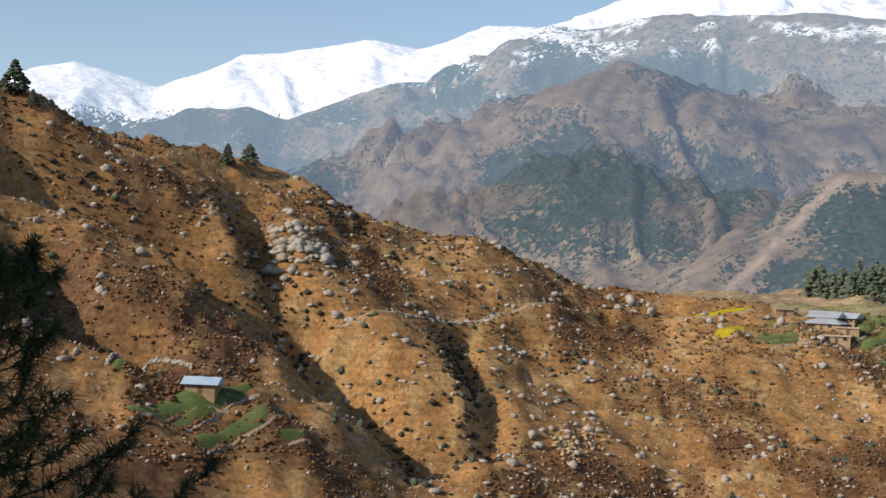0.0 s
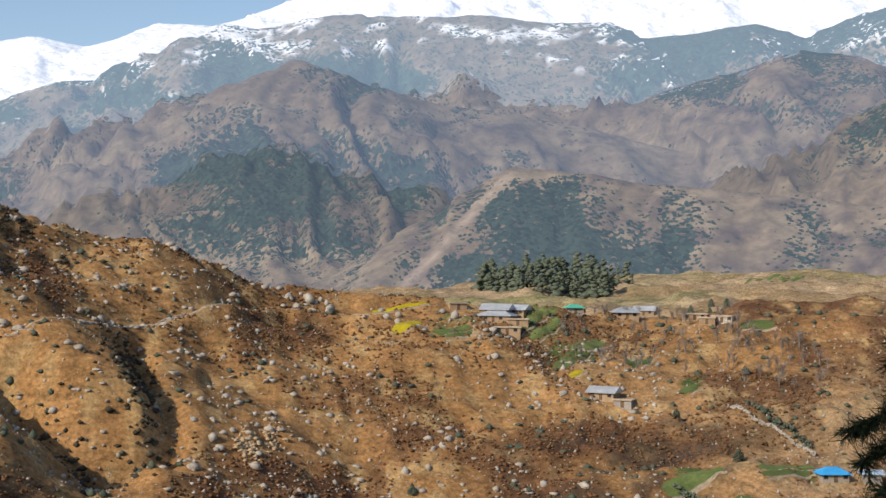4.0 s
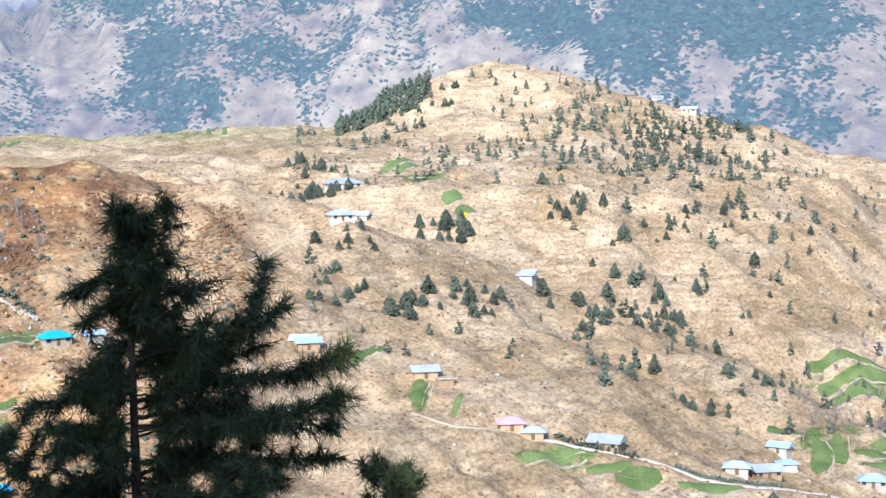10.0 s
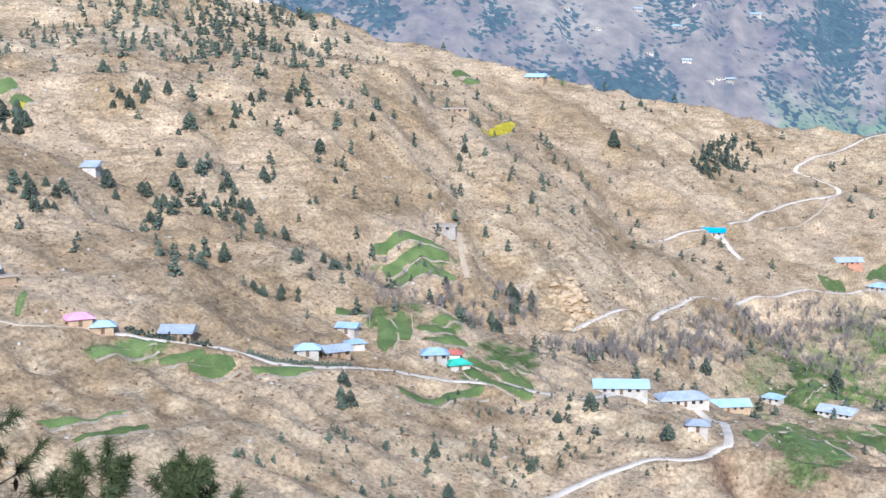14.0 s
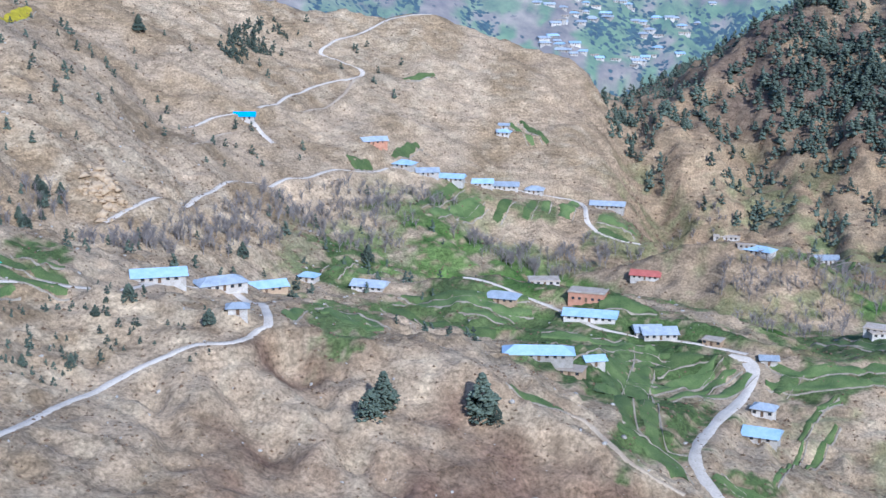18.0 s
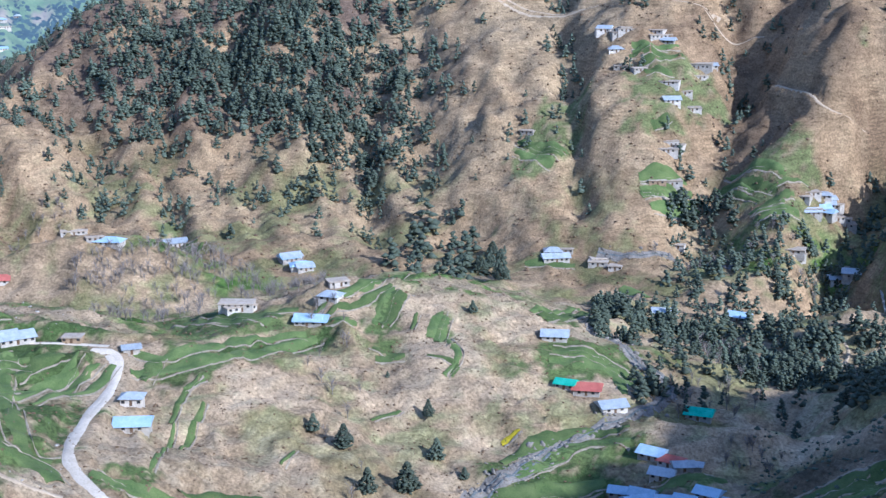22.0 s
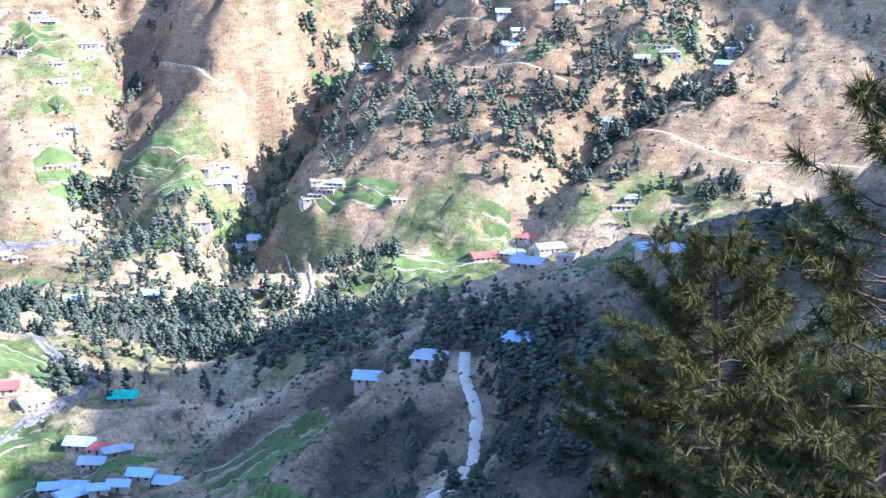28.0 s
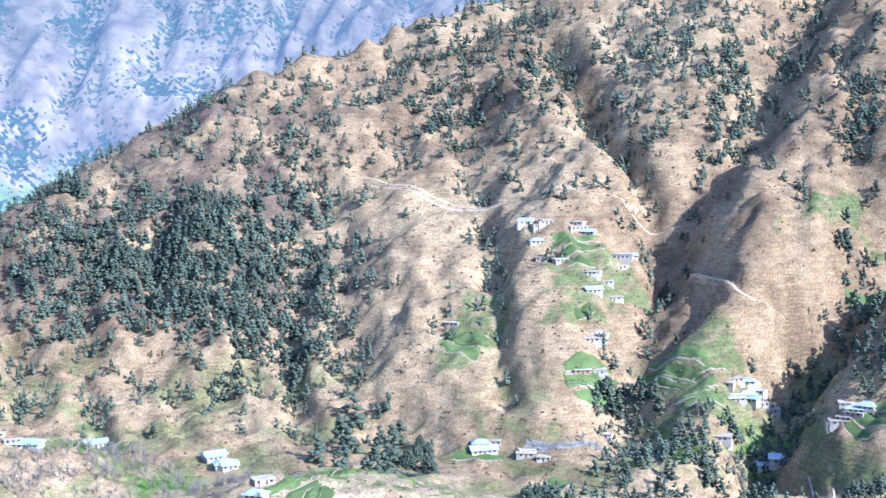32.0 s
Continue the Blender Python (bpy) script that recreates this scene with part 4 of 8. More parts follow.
def lift(x, y):
    r = math.hypot(x, y)
    near = float(surface(np.array([x]), np.array([y]))[0]) if r < 1490 else -1e9
    return max(near, float(height(np.array([x]), np.array([y]), True)[0])) if r > 1160 else near


def part(name, bm, material, parent, label="", smooth=False):
    """Links a bmesh as one mesh object under a thing or a part."""
    me = bpy.data.meshes.new(name)
    bm.to_mesh(me)
    bm.free()
    me.materials.append(material)
    if smooth:
        me.polygons.foreach_set("use_smooth", np.ones(len(me.polygons), bool))
    ob = new(name, me)
    ob.parent = parent
    return tagged(ob, label)


def raw(name, verts, faces, material, parent=None, smooth=False):
    """Links plain vertex and face arrays as one mesh object."""
    me = bpy.data.meshes.new(name)
    verts, faces = np.asarray(verts, np.float32), np.asarray(faces, np.int32)
    k = faces.shape[1]
    me.vertices.add(len(verts))
    me.vertices.foreach_set("co", verts.ravel())
    me.loops.add(faces.size)
    me.loops.foreach_set("vertex_index", faces.ravel())
    me.polygons.add(len(faces))
    me.polygons.foreach_set("loop_start", np.arange(0, faces.size, k, dtype=np.int32))
    if smooth:
        me.polygons.foreach_set("use_smooth", np.ones(len(faces), bool))
    me.update(calc_edges=True)
    me.materials.append(material)
    ob = new(name, me)
    ob.parent = parent
    return ob


def box(bm, x0, y0, z0, x1, y1, z1):
    m = Matrix.LocRotScale(((x0 + x1) / 2, (y0 + y1) / 2, (z0 + z1) / 2), None, (x1 - x0, y1 - y0, z1 - z0))
    bmesh.ops.create_cube(bm, size=1, matrix=m)


ROOF_WORDS = {"tin": "grey tin", "light_blue_tin": "faded blue tin", "blue_tin": "bright blue tin", "red_tin": "red tin", "pink_tin": "pink tin", "green_tin": "green tin", "earth_roof": "flat earth"}
WALL_WORDS = {"plaster": "whitewashed", "mud": "mud-walled", "brick": "brick", "stone": "stone-walled"}
rng = random.Random(11)


def house(x, y, w, d, h, turn, roof, wall):
    """A hillside house: walls set into the slope, a tin or earth roof, a door, and framed windows to the valley side."""
    h = min(h, 2.8) if w < 7 else h
    a = radians(turn)
    e = new("house")
    e.empty_display_size = 1
    e.location = (x, y, lift(x + math.sin(a) * d * 0.5, y - math.cos(a) * d * 0.5) + 0.2)
    e.rotation_euler = (0, 0, radians(turn))
    size = "long" if w > 15 else "small" if w < 7 else "two-storey" if h > 4.6 else "low"
    tagged(e, f"{size} {WALL_WORDS[wall]} house with a {ROOF_WORDS[roof]} roof on the slope", "house", "village houses")
    bm = bmesh.new()
    box(bm, -w / 2, -d / 2, -3.2, w / 2, d / 2, h)
    part("wall", bm, MAT[wall], e)
    bm = bmesh.new()
    if roof == "earth_roof":
        box(bm, -w / 2 - 0.35, -d / 2 - 0.45, h + 0.003, w / 2 + 0.35, d / 2 + 0.35, h + 0.3)
        box(bm, -w / 2 - 0.1, -d / 2 - 0.1, h + 0.3, w / 2 + 0.1, -d / 2 + 0.15, h + 0.5)
    else:
        o, t, rise = 0.8, 0.1, min(0.28 * d, 2.0)
        hip = rng.choice((0.0, 0.0, 0.35)) * d
        low = [bm.verts.new((sx * (w / 2 + o), sy * (d / 2 + o), h + 0.003)) for sx, sy in ((-1, -1), (1, -1), (1, 1), (-1, 1))]
        up = [bm.verts.new((v.co.x, v.co.y, v.co.z + t)) for v in low]
        a, b = bm.verts.new((-w / 2 - o + hip * 1.4, 0, h + rise + t)), bm.verts.new((w / 2 + o - hip * 1.4, 0, h + rise + t))
        bm.faces.new(low[::-1])
        for i in range(4):
            bm.faces.new((low[i], low[(i + 1) % 4], up[(i + 1) % 4], up[i]))
        bm.faces.new((up[0], up[1], b, a)), bm.faces.new((up[2], up[3], a, b))
        bm.faces.new((up[1], up[2], b)), bm.faces.new((up[3], up[0], a))
    part("roof", bm, MAT[roof], e)
    if w >= 5:
        bm = bmesh.new()
        box(bm, -0.5, -d / 2 - 0.05, 0.1, 0.5, -d / 2 + 0.05, min(2.0, h - 0.2))
        part("door", bm, MAT["wood"], e)
        spots = [k * 2.6 for k in range(1, int((w / 2 - 0.8) / 2.6) + 1)]
        for sx in [q * side for q in spots[:3] for side in (-1, 1)]:
            for z0 in ((0.95,) if h < 4.6 else (0.95, 3.4)):
                if z0 + 1.1 > h:
                    continue
                bm = bmesh.new()
                for x0, z1, x1, z2 in ((-0.6, 0, 0.6, 0.1), (-0.6, 1.0, 0.6, 1.1), (-0.6, 0.1, -0.5, 1.0), (0.5, 0.1, 0.6, 1.0)):
                    box(bm, sx + x0, -d / 2 - 0.06, z0 + z1, sx + x1, -d / 2 + 0.04, z0 + z2)
                win = part("window", bm, MAT["wood"], e)
                bm = bmesh.new()
                box(bm, sx - 0.5, -d / 2 - 0.02, z0 + 0.1, sx + 0.5, -d / 2 + 0.03, z0 + 1.0)
                part("pane", bm, MAT["dark_glass"], win)
    return e


def ribbon(pts, width, across, step, lift_by, taper=False, ragged=0.0, crown=0.0):
    """Vertices and quads of a strip that lies on the land along a line."""
    c = smooth_line(pts, step)
    d = np.gradient(c, axis=0)
    d /= np.hypot(d[:, 0], d[:, 1])[:, None] + 1e-9
    n = np.stack([-d[:, 1], d[:, 0]], -1)
    k = np.linspace(0, 1, len(c))
    half = np.full(len(c), width / 2)
    if taper:
        half = half * np.clip(np.sin(np.pi * np.clip(k, 0.02, 0.98)) ** 0.25, 0.4, 1)
    if ragged:
        half = half * (1 + ragged * vnoise(c[:, 0] / 6, c[:, 1] / 6, 71))
    s = np.linspace(-1, 1, across)
    xy = c[:, None, :] + n[:, None, :] * half[:, None, None] * s[None, :, None]
    z = surface(xy[..., 0], xy[..., 1]) + lift_by + crown * (1 - s ** 2)
    z[:, 0] -= lift_by + 0.5
    z[:, -1] -= lift_by + 0.5
    v = np.concatenate([xy, z[..., None]], -1).reshape(-1, 3)
    i = (np.arange(len(c) - 1)[:, None] * across + np.arange(across - 1)).ravel()
    return v, np.stack([i, i + across, i + across + 1, i + 1], -1)


def road(pts, width):
    """An unpaved road on its bench, with a slight crown and worn edges."""
    v, f = ribbon(pts, width, 5, 1.5, 0.16, ragged=0.10, crown=0.08)
    ob = raw("road", v, f[:, ::-1], MAT["path" if width <= 3.5 else "dirt"], smooth=True)
    tagged(ob, "pale unpaved hill road cut into the slope" if width > 3 else "narrow trodden dirt path on the slope", "road", kind="structure")


def stream(pts, width):
    v, f = ribbon(pts, width, 7, 2.0, 0.3, ragged=0.3)
    tagged(raw("stream_bed", v, f[:, ::-1], MAT["gravel"], smooth=True), "grey stony stream bed on the valley floor", "stream bed", kind="structure")
    v, f = ribbon(pts, width * 0.28, 4, 2.0, 0.45, ragged=0.5)
    tagged(raw("water", v, f[:, ::-1], MAT["water"], smooth=True), "shallow pale stream water", "water", kind="structure")
    stones = np.repeat(smooth_line(pts, 0.9), 3, 0)
    scatter_rocks("stream_stones", stones + np.array([(rng.gauss(0, width / 2.6), rng.gauss(0, width / 2.6)) for _ in stones]), 0.3, 1.5, "grey stones along the stream bed", "gravel")


def field(pts, width, crop="crop"):
    """A plot of narrow terraces: strips of crop, each held by a bank of stones and earth."""
    p = np.array(pts, float)
    d = np.gradient(p, axis=0)
    d /= np.hypot(d[:, 0], d[:, 1])[:, None] + 1e-9
    side = np.stack([-d[:, 1], d[:, 0]], -1)
    n = max(1, int(round(width / 8.0)))
    w = width / n
    for k in range(n):
        off = (k - (n - 1) / 2) * w
        strip = p + side * off + (gen.normal(0, 0.12, p.shape) * w if n > 1 else 0)
        v, f = ribbon(strip, w * 0.9, max(4, int(w / 2) + 2), 1.6, 0.42, taper=True, ragged=0.3)
        ob = raw("terrace_field", v, f[:, ::-1], MAT[crop], smooth=True)
        tagged(ob, "narrow green wheat terrace with an earth edge" if crop == "crop" else "yellow flowering mustard plot on the slope", "field", "terrace fields")
        low = 1 if surface(p[:, 0] + side[:, 0] * 3, p[:, 1] + side[:, 1] * 3).mean() < surface(p[:, 0] - side[:, 0] * 3, p[:, 1] - side[:, 1] * 3).mean() else -1
        v, f = ribbon(strip + side * low * w * 0.42, 1.0, 3, 1.6, 0.5, ragged=0.6)
        raw("bank", v, f[:, ::-1], MAT["bank"], ob)


# rocks, trees and shrubs are assembled from small shared shapes
ICO = bmesh.new()
bmesh.ops.create_icosphere(ICO, subdivisions=1, radius=1)
ICO_V = np.array([v.co[:] for v in ICO.verts])
ICO_F = np.array([[v.index for v in f.verts] for f in ICO.faces])
ICO.free()
OCT_V = np.array(((1, 0, 0), (0, 1, 0), (-1, 0, 0), (0, -1, 0), (0, 0, 1), (0, 0, -1)), float)
OCT_F = np.array(((0, 1, 4), (1, 2, 4), (2, 3, 4), (3, 0, 4), (1, 0, 5), (2, 1, 5), (3, 2, 5), (0, 3, 5)))
gen = np.random.default_rng(5)


def many(v, f, place, scale, jitter=0.0):
    """Repeats a small shape at many places, each turned at random and roughened."""
    n = len(place)
    a = gen.uniform(0, 2 * np.pi, n)
    ca, sa = np.cos(a), np.sin(a)
    w = np.repeat(v[None], n, 0) * (1 + jitter * gen.uniform(-1, 1, (n, len(v), 1)))
    w = w * scale[:, None, :]
    w = np.stack([w[..., 0] * ca[:, None] - w[..., 1] * sa[:, None], w[..., 0] * sa[:, None] + w[..., 1] * ca[:, None], w[..., 2]], -1) + place[:, None, :]
    return w.reshape(-1, 3), (f[None] + (np.arange(n) * len(v))[:, None, None]).reshape(-1, f.shape[1])


def scatter_rocks(name, xy, small, large, label="scattered pale grey boulders and stones", mat="rock"):
    z = surface(xy[:, 0], xy[:, 1])
    size = small + (large - small) * gen.random(len(xy)) ** 5
    sc = size[:, None] * gen.uniform(0.5, 1.3, (len(xy), 3)) * np.array((1, 1, 0.7))
    v, f = many(ICO_V, ICO_F, np.column_stack([xy, z + size * 0.1]), sc, 0.42)
    return tagged(raw(name, v, f, MAT[mat]), label, "rocks", kind="stuff")


def cone_shape(p, q, r0, r1, sides=5):
    """A tapered stick from p to q."""
    p, q = np.array(p, float), np.array(q, float)
    d = q - p
    d /= np.linalg.norm(d) + 1e-9
    s = np.cross(d, (0.3, 0.9, 0.2))
    s /= np.linalg.norm(s)
    t = np.cross(d, s)
    a = np.linspace(0, 2 * np.pi, sides, endpoint=False)
    ring = np.cos(a)[:, None] * s + np.sin(a)[:, None] * t
    v = np.vstack([p + ring * r0, q + ring * r1])
    i = np.arange(sides)
    j = (i + 1) % sides
    return v, np.vstack([np.stack([i, j, j + sides], -1), np.stack([i, j + sides, i + sides], -1)])


def merge(pieces):
    vs, fs, n = [], [], 0
    for v, f in pieces:
        vs.append(v), fs.append(f + n)
        n += len(v)
    return np.vstack(vs), np.vstack(fs)


def crown_shape(clumps, seed, wide=0.24, bare=0.16):
    """A ragged pine crown of unit height: needle clumps on uneven whorls round the stem."""
    g = np.random.default_rng(seed)
    k = g.random(clumps) ** 0.8
    lean = 1 + 0.35 * np.sin(k * 9 + seed) * g.random(clumps)
    rad = wide * (1 - k ** 1.6) ** 0.9 * lean * (0.35 + 0.65 * g.random(clumps) ** 0.5) + 0.012
    a = g.uniform(0, 2 * np.pi, clumps)
    place = np.column_stack([rad * np.cos(a), rad * np.sin(a), bare + (1 - bare) * k - 0.15 * rad])
    size = (0.045 + 0.05 * (1 - k)) * (100 / max(clumps, 30)) ** 0.36 * g.uniform(0.7, 1.3, clumps)
    sc = size[:, None] * np.array((1.25, 1.25, 0.8)) * g.uniform(0.75, 1.25, (clumps, 3))
    v, f = many(OCT_V, OCT_F, place, sc, 0.3)
    tip, tf = cone_shape((0, 0, 0.85), (0, 0, 1.03), 0.02, 0.002, 4)
    return merge([(v, f), (tip, tf)])


def bush_shape(clumps, seed):
    """A rounded bushy crown of unit height made of small needle clumps on several leaders."""
    g = np.random.default_rng(seed)
    lead = np.column_stack([g.normal(0, 0.13, 5), g.normal(0, 0.13, 5), g.uniform(0.5, 0.72, 5)])
    lead[0] = (0, 0, 0.72)
    pick = g.integers(0, 5, clumps)
    d = g.normal(0, 1, (clumps, 3))
    d /= np.linalg.norm(d, axis=1, keepdims=True)
    place = lead[pick] + d * (0.5 + 0.5 * g.random((clumps, 1))) * np.array((0.24, 0.24, 0.27))
    low = g.random(clumps) < 0.35
    place[low] = np.column_stack([g.normal(0, 0.2, low.sum()), g.normal(0, 0.2, low.sum()), g.uniform(0.12, 0.5, low.sum())])
    return many(OCT_V, OCT_F, place, g.uniform(0.018, 0.045, (clumps, 1)) * g.uniform(0.7, 1.3, (clumps, 3)), 0.35)


CROWNS = [crown_shape(110, 20 + i, (0.30, 0.36, 0.27, 0.40, 0.33)[i], (0.10, 0.05, 0.16, 0.06, 0.12)[i]) for i in range(5)]
FULL_CROWNS = [crown_shape(300, 30 + i, (0.30, 0.36, 0.27, 0.40, 0.33)[i], (0.10, 0.05, 0.16, 0.06, 0.12)[i]) for i in range(5)]
SMALL_CROWNS = [crown_shape(18, 40 + i, 0.20 + 0.03 * i, 0.06) for i in range(4)]
CROWN_MESHES, TRUNK_MESH = [], None
tree_count = [0]


def pine(x, y, z, h, k):
    """A hillside pine: tapered trunk and a ragged crown."""
    global TRUNK_MESH
    e = new("pine_tree")
    e.location, e.rotation_euler, e.scale = (x, y, z - 0.2), (0, 0, gen.uniform(0, 6.28)), (h * gen.uniform(0.85, 1.15), h * gen.uniform(0.85, 1.15), h * 0.86)
    tagged(e, "tall dark green pine on the dry slope" if h > 9 else "young dark green pine on the grazed slope", "tree", "hillside pines")
    if TRUNK_MESH is None:
        a = raw("trunk", *cone_shape((0, 0, 0), (0, 0, 0.9), 0.022, 0.004, 6), MAT["bark"], e)
        TRUNK_MESH = a.data
        for c in FULL_CROWNS:
            b = raw("crown", *c, MAT["needle"], e)
            CROWN_MESHES.append(b.data)
            if len(CROWN_MESHES) > 1:
                bpy.data.objects.remove(b)
        return
    for nm, me in (("trunk", TRUNK_MESH), ("crown", CROWN_MESHES[k % 5])):
        o = new(nm, me)
        o.parent = e


def in_ellipse(n, cx, cy, u, v):
    a, q = gen.uniform(0, 2 * np.pi, n), np.sqrt(gen.random(n))
    a, q = q * np.cos(a), q * np.sin(a)
    return np.column_stack([cx + a * u[0] + q * v[0], cy + a * u[1] + q * v[1]])


ROAD_POINTS = np.vstack([smooth_line(course, 3.0) for _, course in ROADS])


def off_road(p, gap=4.5):
    """Which plan points stand clear of every road."""
    clear = np.ones(len(p), bool)
    for k in range(0, len(p), 2000):
        q = p[k:k + 2000]
        d2 = (q[:, None, 0] - ROAD_POINTS[None, :, 0]) ** 2 + (q[:, None, 1] - ROAD_POINTS[None, :, 1]) ** 2
        clear[k:k + 2000] = d2.min(1) > gap * gap
    return clear


def grove(cx, cy, u, v, n, h):
    """Pines scattered over a patch of slope; single trees while they can be counted, one wood beyond that."""
    p = in_ellipse(n, cx, cy, u, v)
    p = p[off_road(p)]
    n = len(p)
    if not n:
        return
    z = surface(p[:, 0], p[:, 1])
    tall = h * (0.68 if 33 < math.degrees(math.atan2(cx, cy)) < 75 else 1.0) * gen.uniform(0.5, 1.25, n)
    single = n if n <= 14 and tree_count[0] < 310 else 0
    for i in range(single):
        pine(p[i, 0], p[i, 1], z[i], tall[i], i)
        tree_count[0] += 1
    if single == n:
        return
    pieces = []
    for i in range(n):
        w, f = SMALL_CROWNS[i % 4] if math.hypot(cx, cy) > 340 else CROWNS[i % 5]
        a = gen.uniform(0, 6.28)
        q = np.column_stack([w[:, 0] * np.cos(a) - w[:, 1] * np.sin(a), w[:, 0] * np.sin(a) + w[:, 1] * np.cos(a), w[:, 2]])
        pieces.append((q * (tall[i] * gen.uniform(0.9, 1.3), tall[i] * gen.uniform(0.9, 1.3), tall[i]) + (p[i, 0], p[i, 1], z[i] - 0.2), f))
    tagged(raw("pine_wood", *merge(pieces), MAT["needle"]), "open wood of dark green pines on the slope", "trees", kind="stuff")


def bare_shape(seed):
    g = np.random.default_rng(seed)
    pieces = [cone_shape((0, 0, 0), (0.02, 0.01, 0.45), 0.02, 0.012, 4)]
    for _ in range(26):
        a, z = g.uniform(0, 6.28), g.uniform(0.2, 0.6)
        l = g.uniform(0.2, 0.42)
        q = (l * 0.6 * math.cos(a), l * 0.6 * math.sin(a), z + l)
        pieces.append(cone_shape((0, 0, z), q, 0.012, 0.003, 3))
        b = a + g.uniform(-0.9, 0.9)
        pieces.append(cone_shape(np.array(q) * 0.6 + (0, 0, z * 0.4), (q[0] + 0.1 * math.cos(b), q[1] + 0.1 * math.sin(b), q[2] + 0.08), 0.005, 0.0015, 3))
    return merge(pieces)


BARE = [bare_shape(60 + i) for i in range(4)]


def orchard(cx, cy, u, v, n, h):
    """Leafless fruit trees and scrub among the terraces."""
    p = in_ellipse(int(n * 2.2), cx, cy, u, v)
    p, h = p[off_road(p, 8.0)], h * 1.1
    n = len(p)
    z = surface(p[:, 0], p[:, 1])
    pieces = []
    for i in range(n):
        w, f = BARE[i % 4]
        s = h * gen.uniform(0.6, 1.25)
        a = gen.uniform(0, 6.28)
        q = np.column_stack([w[:, 0] * np.cos(a) - w[:, 1] * np.sin(a), w[:, 0] * np.sin(a) + w[:, 1] * np.cos(a), w[:, 2]])
        pieces.append((q * s + (p[i, 0], p[i, 1], z[i] - 0.1), f))
    tagged(raw("bare_trees", *merge(pieces), MAT["twig"]), "grey leafless trees among the terraces", "trees", kind="stuff")


def needle_pine(x, y, top, seed, spread=0.42, mat="near_needle", label="tall dark pine with long needles and cones beside the lookout", lean=(0.0, 0.0), bare=0.35, needles=38, tuft=1.0):
    """A pine close by: trunk, upswept boughs in whorls, tufts of long needles, and cones."""
    g = np.random.default_rng(seed)
    base = lift(x, y) - 0.3
    h = top - base
    e = new("needle_pine")
    e.location = (x, y, base)
    tagged(e, label, "tree")
    stem = lambda z: np.array((lean[0] * (z / h) ** 2 * h + 0.06 * math.sin(z * 0.9 + seed), lean[1] * (z / h) ** 2 * h + 0.06 * math.cos(z * 0.7 + seed), z))
    zs = np.linspace(0, h, 16)
    rad = lambda z: 0.012 + 0.018 * (h - z)
    raw("trunk", *merge([cone_shape(stem(a), stem(b), rad(a), rad(b), 8) for a, b in zip(zs, zs[1:])]), MAT["bark"], e, True)
    tips, dirs, cones = [], [], []
    z = h * bare
    while z < h - 0.12:
        depth = h - z
        for k in range(g.integers(4, 7)):
            a = g.uniform(0, 2 * np.pi)
            l = (spread * depth ** 0.85 + 0.16) * g.uniform(0.55, 1.15)
            rise = np.interp(depth, (0, 1.5, 5), (1.1, 0.55, 0.2)) * g.uniform(0.6, 1.3)
            p0 = stem(z + g.uniform(-0.12, 0.12))
            n = max(3, int(l / 0.22))
            boughs = []
            pts = [p0 + np.array((math.cos(a), math.sin(a), 0)) * l * t + np.array((0, 0, l * (rise * t * (0.4 + 0.6 * t) - 0.12 * t * (1 - t)))) + g.normal(0, 0.02, 3) * (t > 0) for t in np.linspace(0, 1, n + 1)]
            for q, (b0, b1) in enumerate(zip(pts, pts[1:])):
                r0 = 0.004 + 0.012 * l * (1 - q / n)
                boughs.append(cone_shape(b0, b1, r0, r0 * 0.8, 4))
                if q >= n * 0.12 and (depth < 4.5 or (q + k) % 2):
                    d = (b1 - b0) / np.linalg.norm(b1 - b0)
                    for side in range(3):
                        w = d * 0.6 + np.array((-d[1], d[0], 0)) * (side - 1) * g.uniform(0.5, 1.1) + np.array((0, 0, g.uniform(0.0, 0.5)))
                        w /= np.linalg.norm(w)
                        t1 = b1 + w * g.uniform(0.08, 0.26) * min(1, l)
                        boughs.append(cone_shape(b1, t1, 0.004, 0.003, 3))
                        tips.append(t1), dirs.append(w)
            tips.append(pts[-1]), dirs.append((pts[-1] - pts[-2]) / np.linalg.norm(pts[-1] - pts[-2]))
            raw("bough", *merge(boughs), MAT["bark"], e)
            if g.random() < 0.16 and depth > 0.8:
                cones.append(pts[-2] + (0, 0, -0.1))
        z += g.uniform(0.16, 0.34) * np.interp(depth, (0, 3, 8), (0.8, 1.0, 1.6))
    tips.append(stem(h)), dirs.append(np.array((0, 0, 1.0)))
    needle_tufts(e, tips, dirs, g, needles, tuft, mat)
    for c in cones[:14]:
        hang_cone(e, c)
    return e


def needle_tufts(e, tips, dirs, g, needles, tuft, mat):
    """Bunches of long needles round the ends of the twigs."""
    tips, dirs = np.array(tips), np.array(dirs)
    n = len(tips)
    way = dirs[:, None, :] * g.uniform(0.1, 0.9, (n, needles, 1)) + g.normal(0, 0.55, (n, needles, 3)) + np.array((0, 0, -0.12))
    way /= np.linalg.norm(way, axis=2, keepdims=True)
    root = tips[:, None, :] - dirs[:, None, :] * g.uniform(0, 0.16, (n, needles, 1))
    end = root + way * tuft * g.uniform(0.11, 0.21, (n, needles, 1)) + np.array((0, 0, -0.015))
    side = np.cross(way, g.normal(0, 1, (n, needles, 3)))
    side *= 0.006 * tuft / (np.linalg.norm(side, axis=2, keepdims=True) + 1e-9)
    v = np.stack([root - side, root + side, end], 2).reshape(-1, 3)
    tagged(raw("foliage", v, np.arange(len(v)).reshape(-1, 3), MAT[mat], e), "long dark drooping needles")


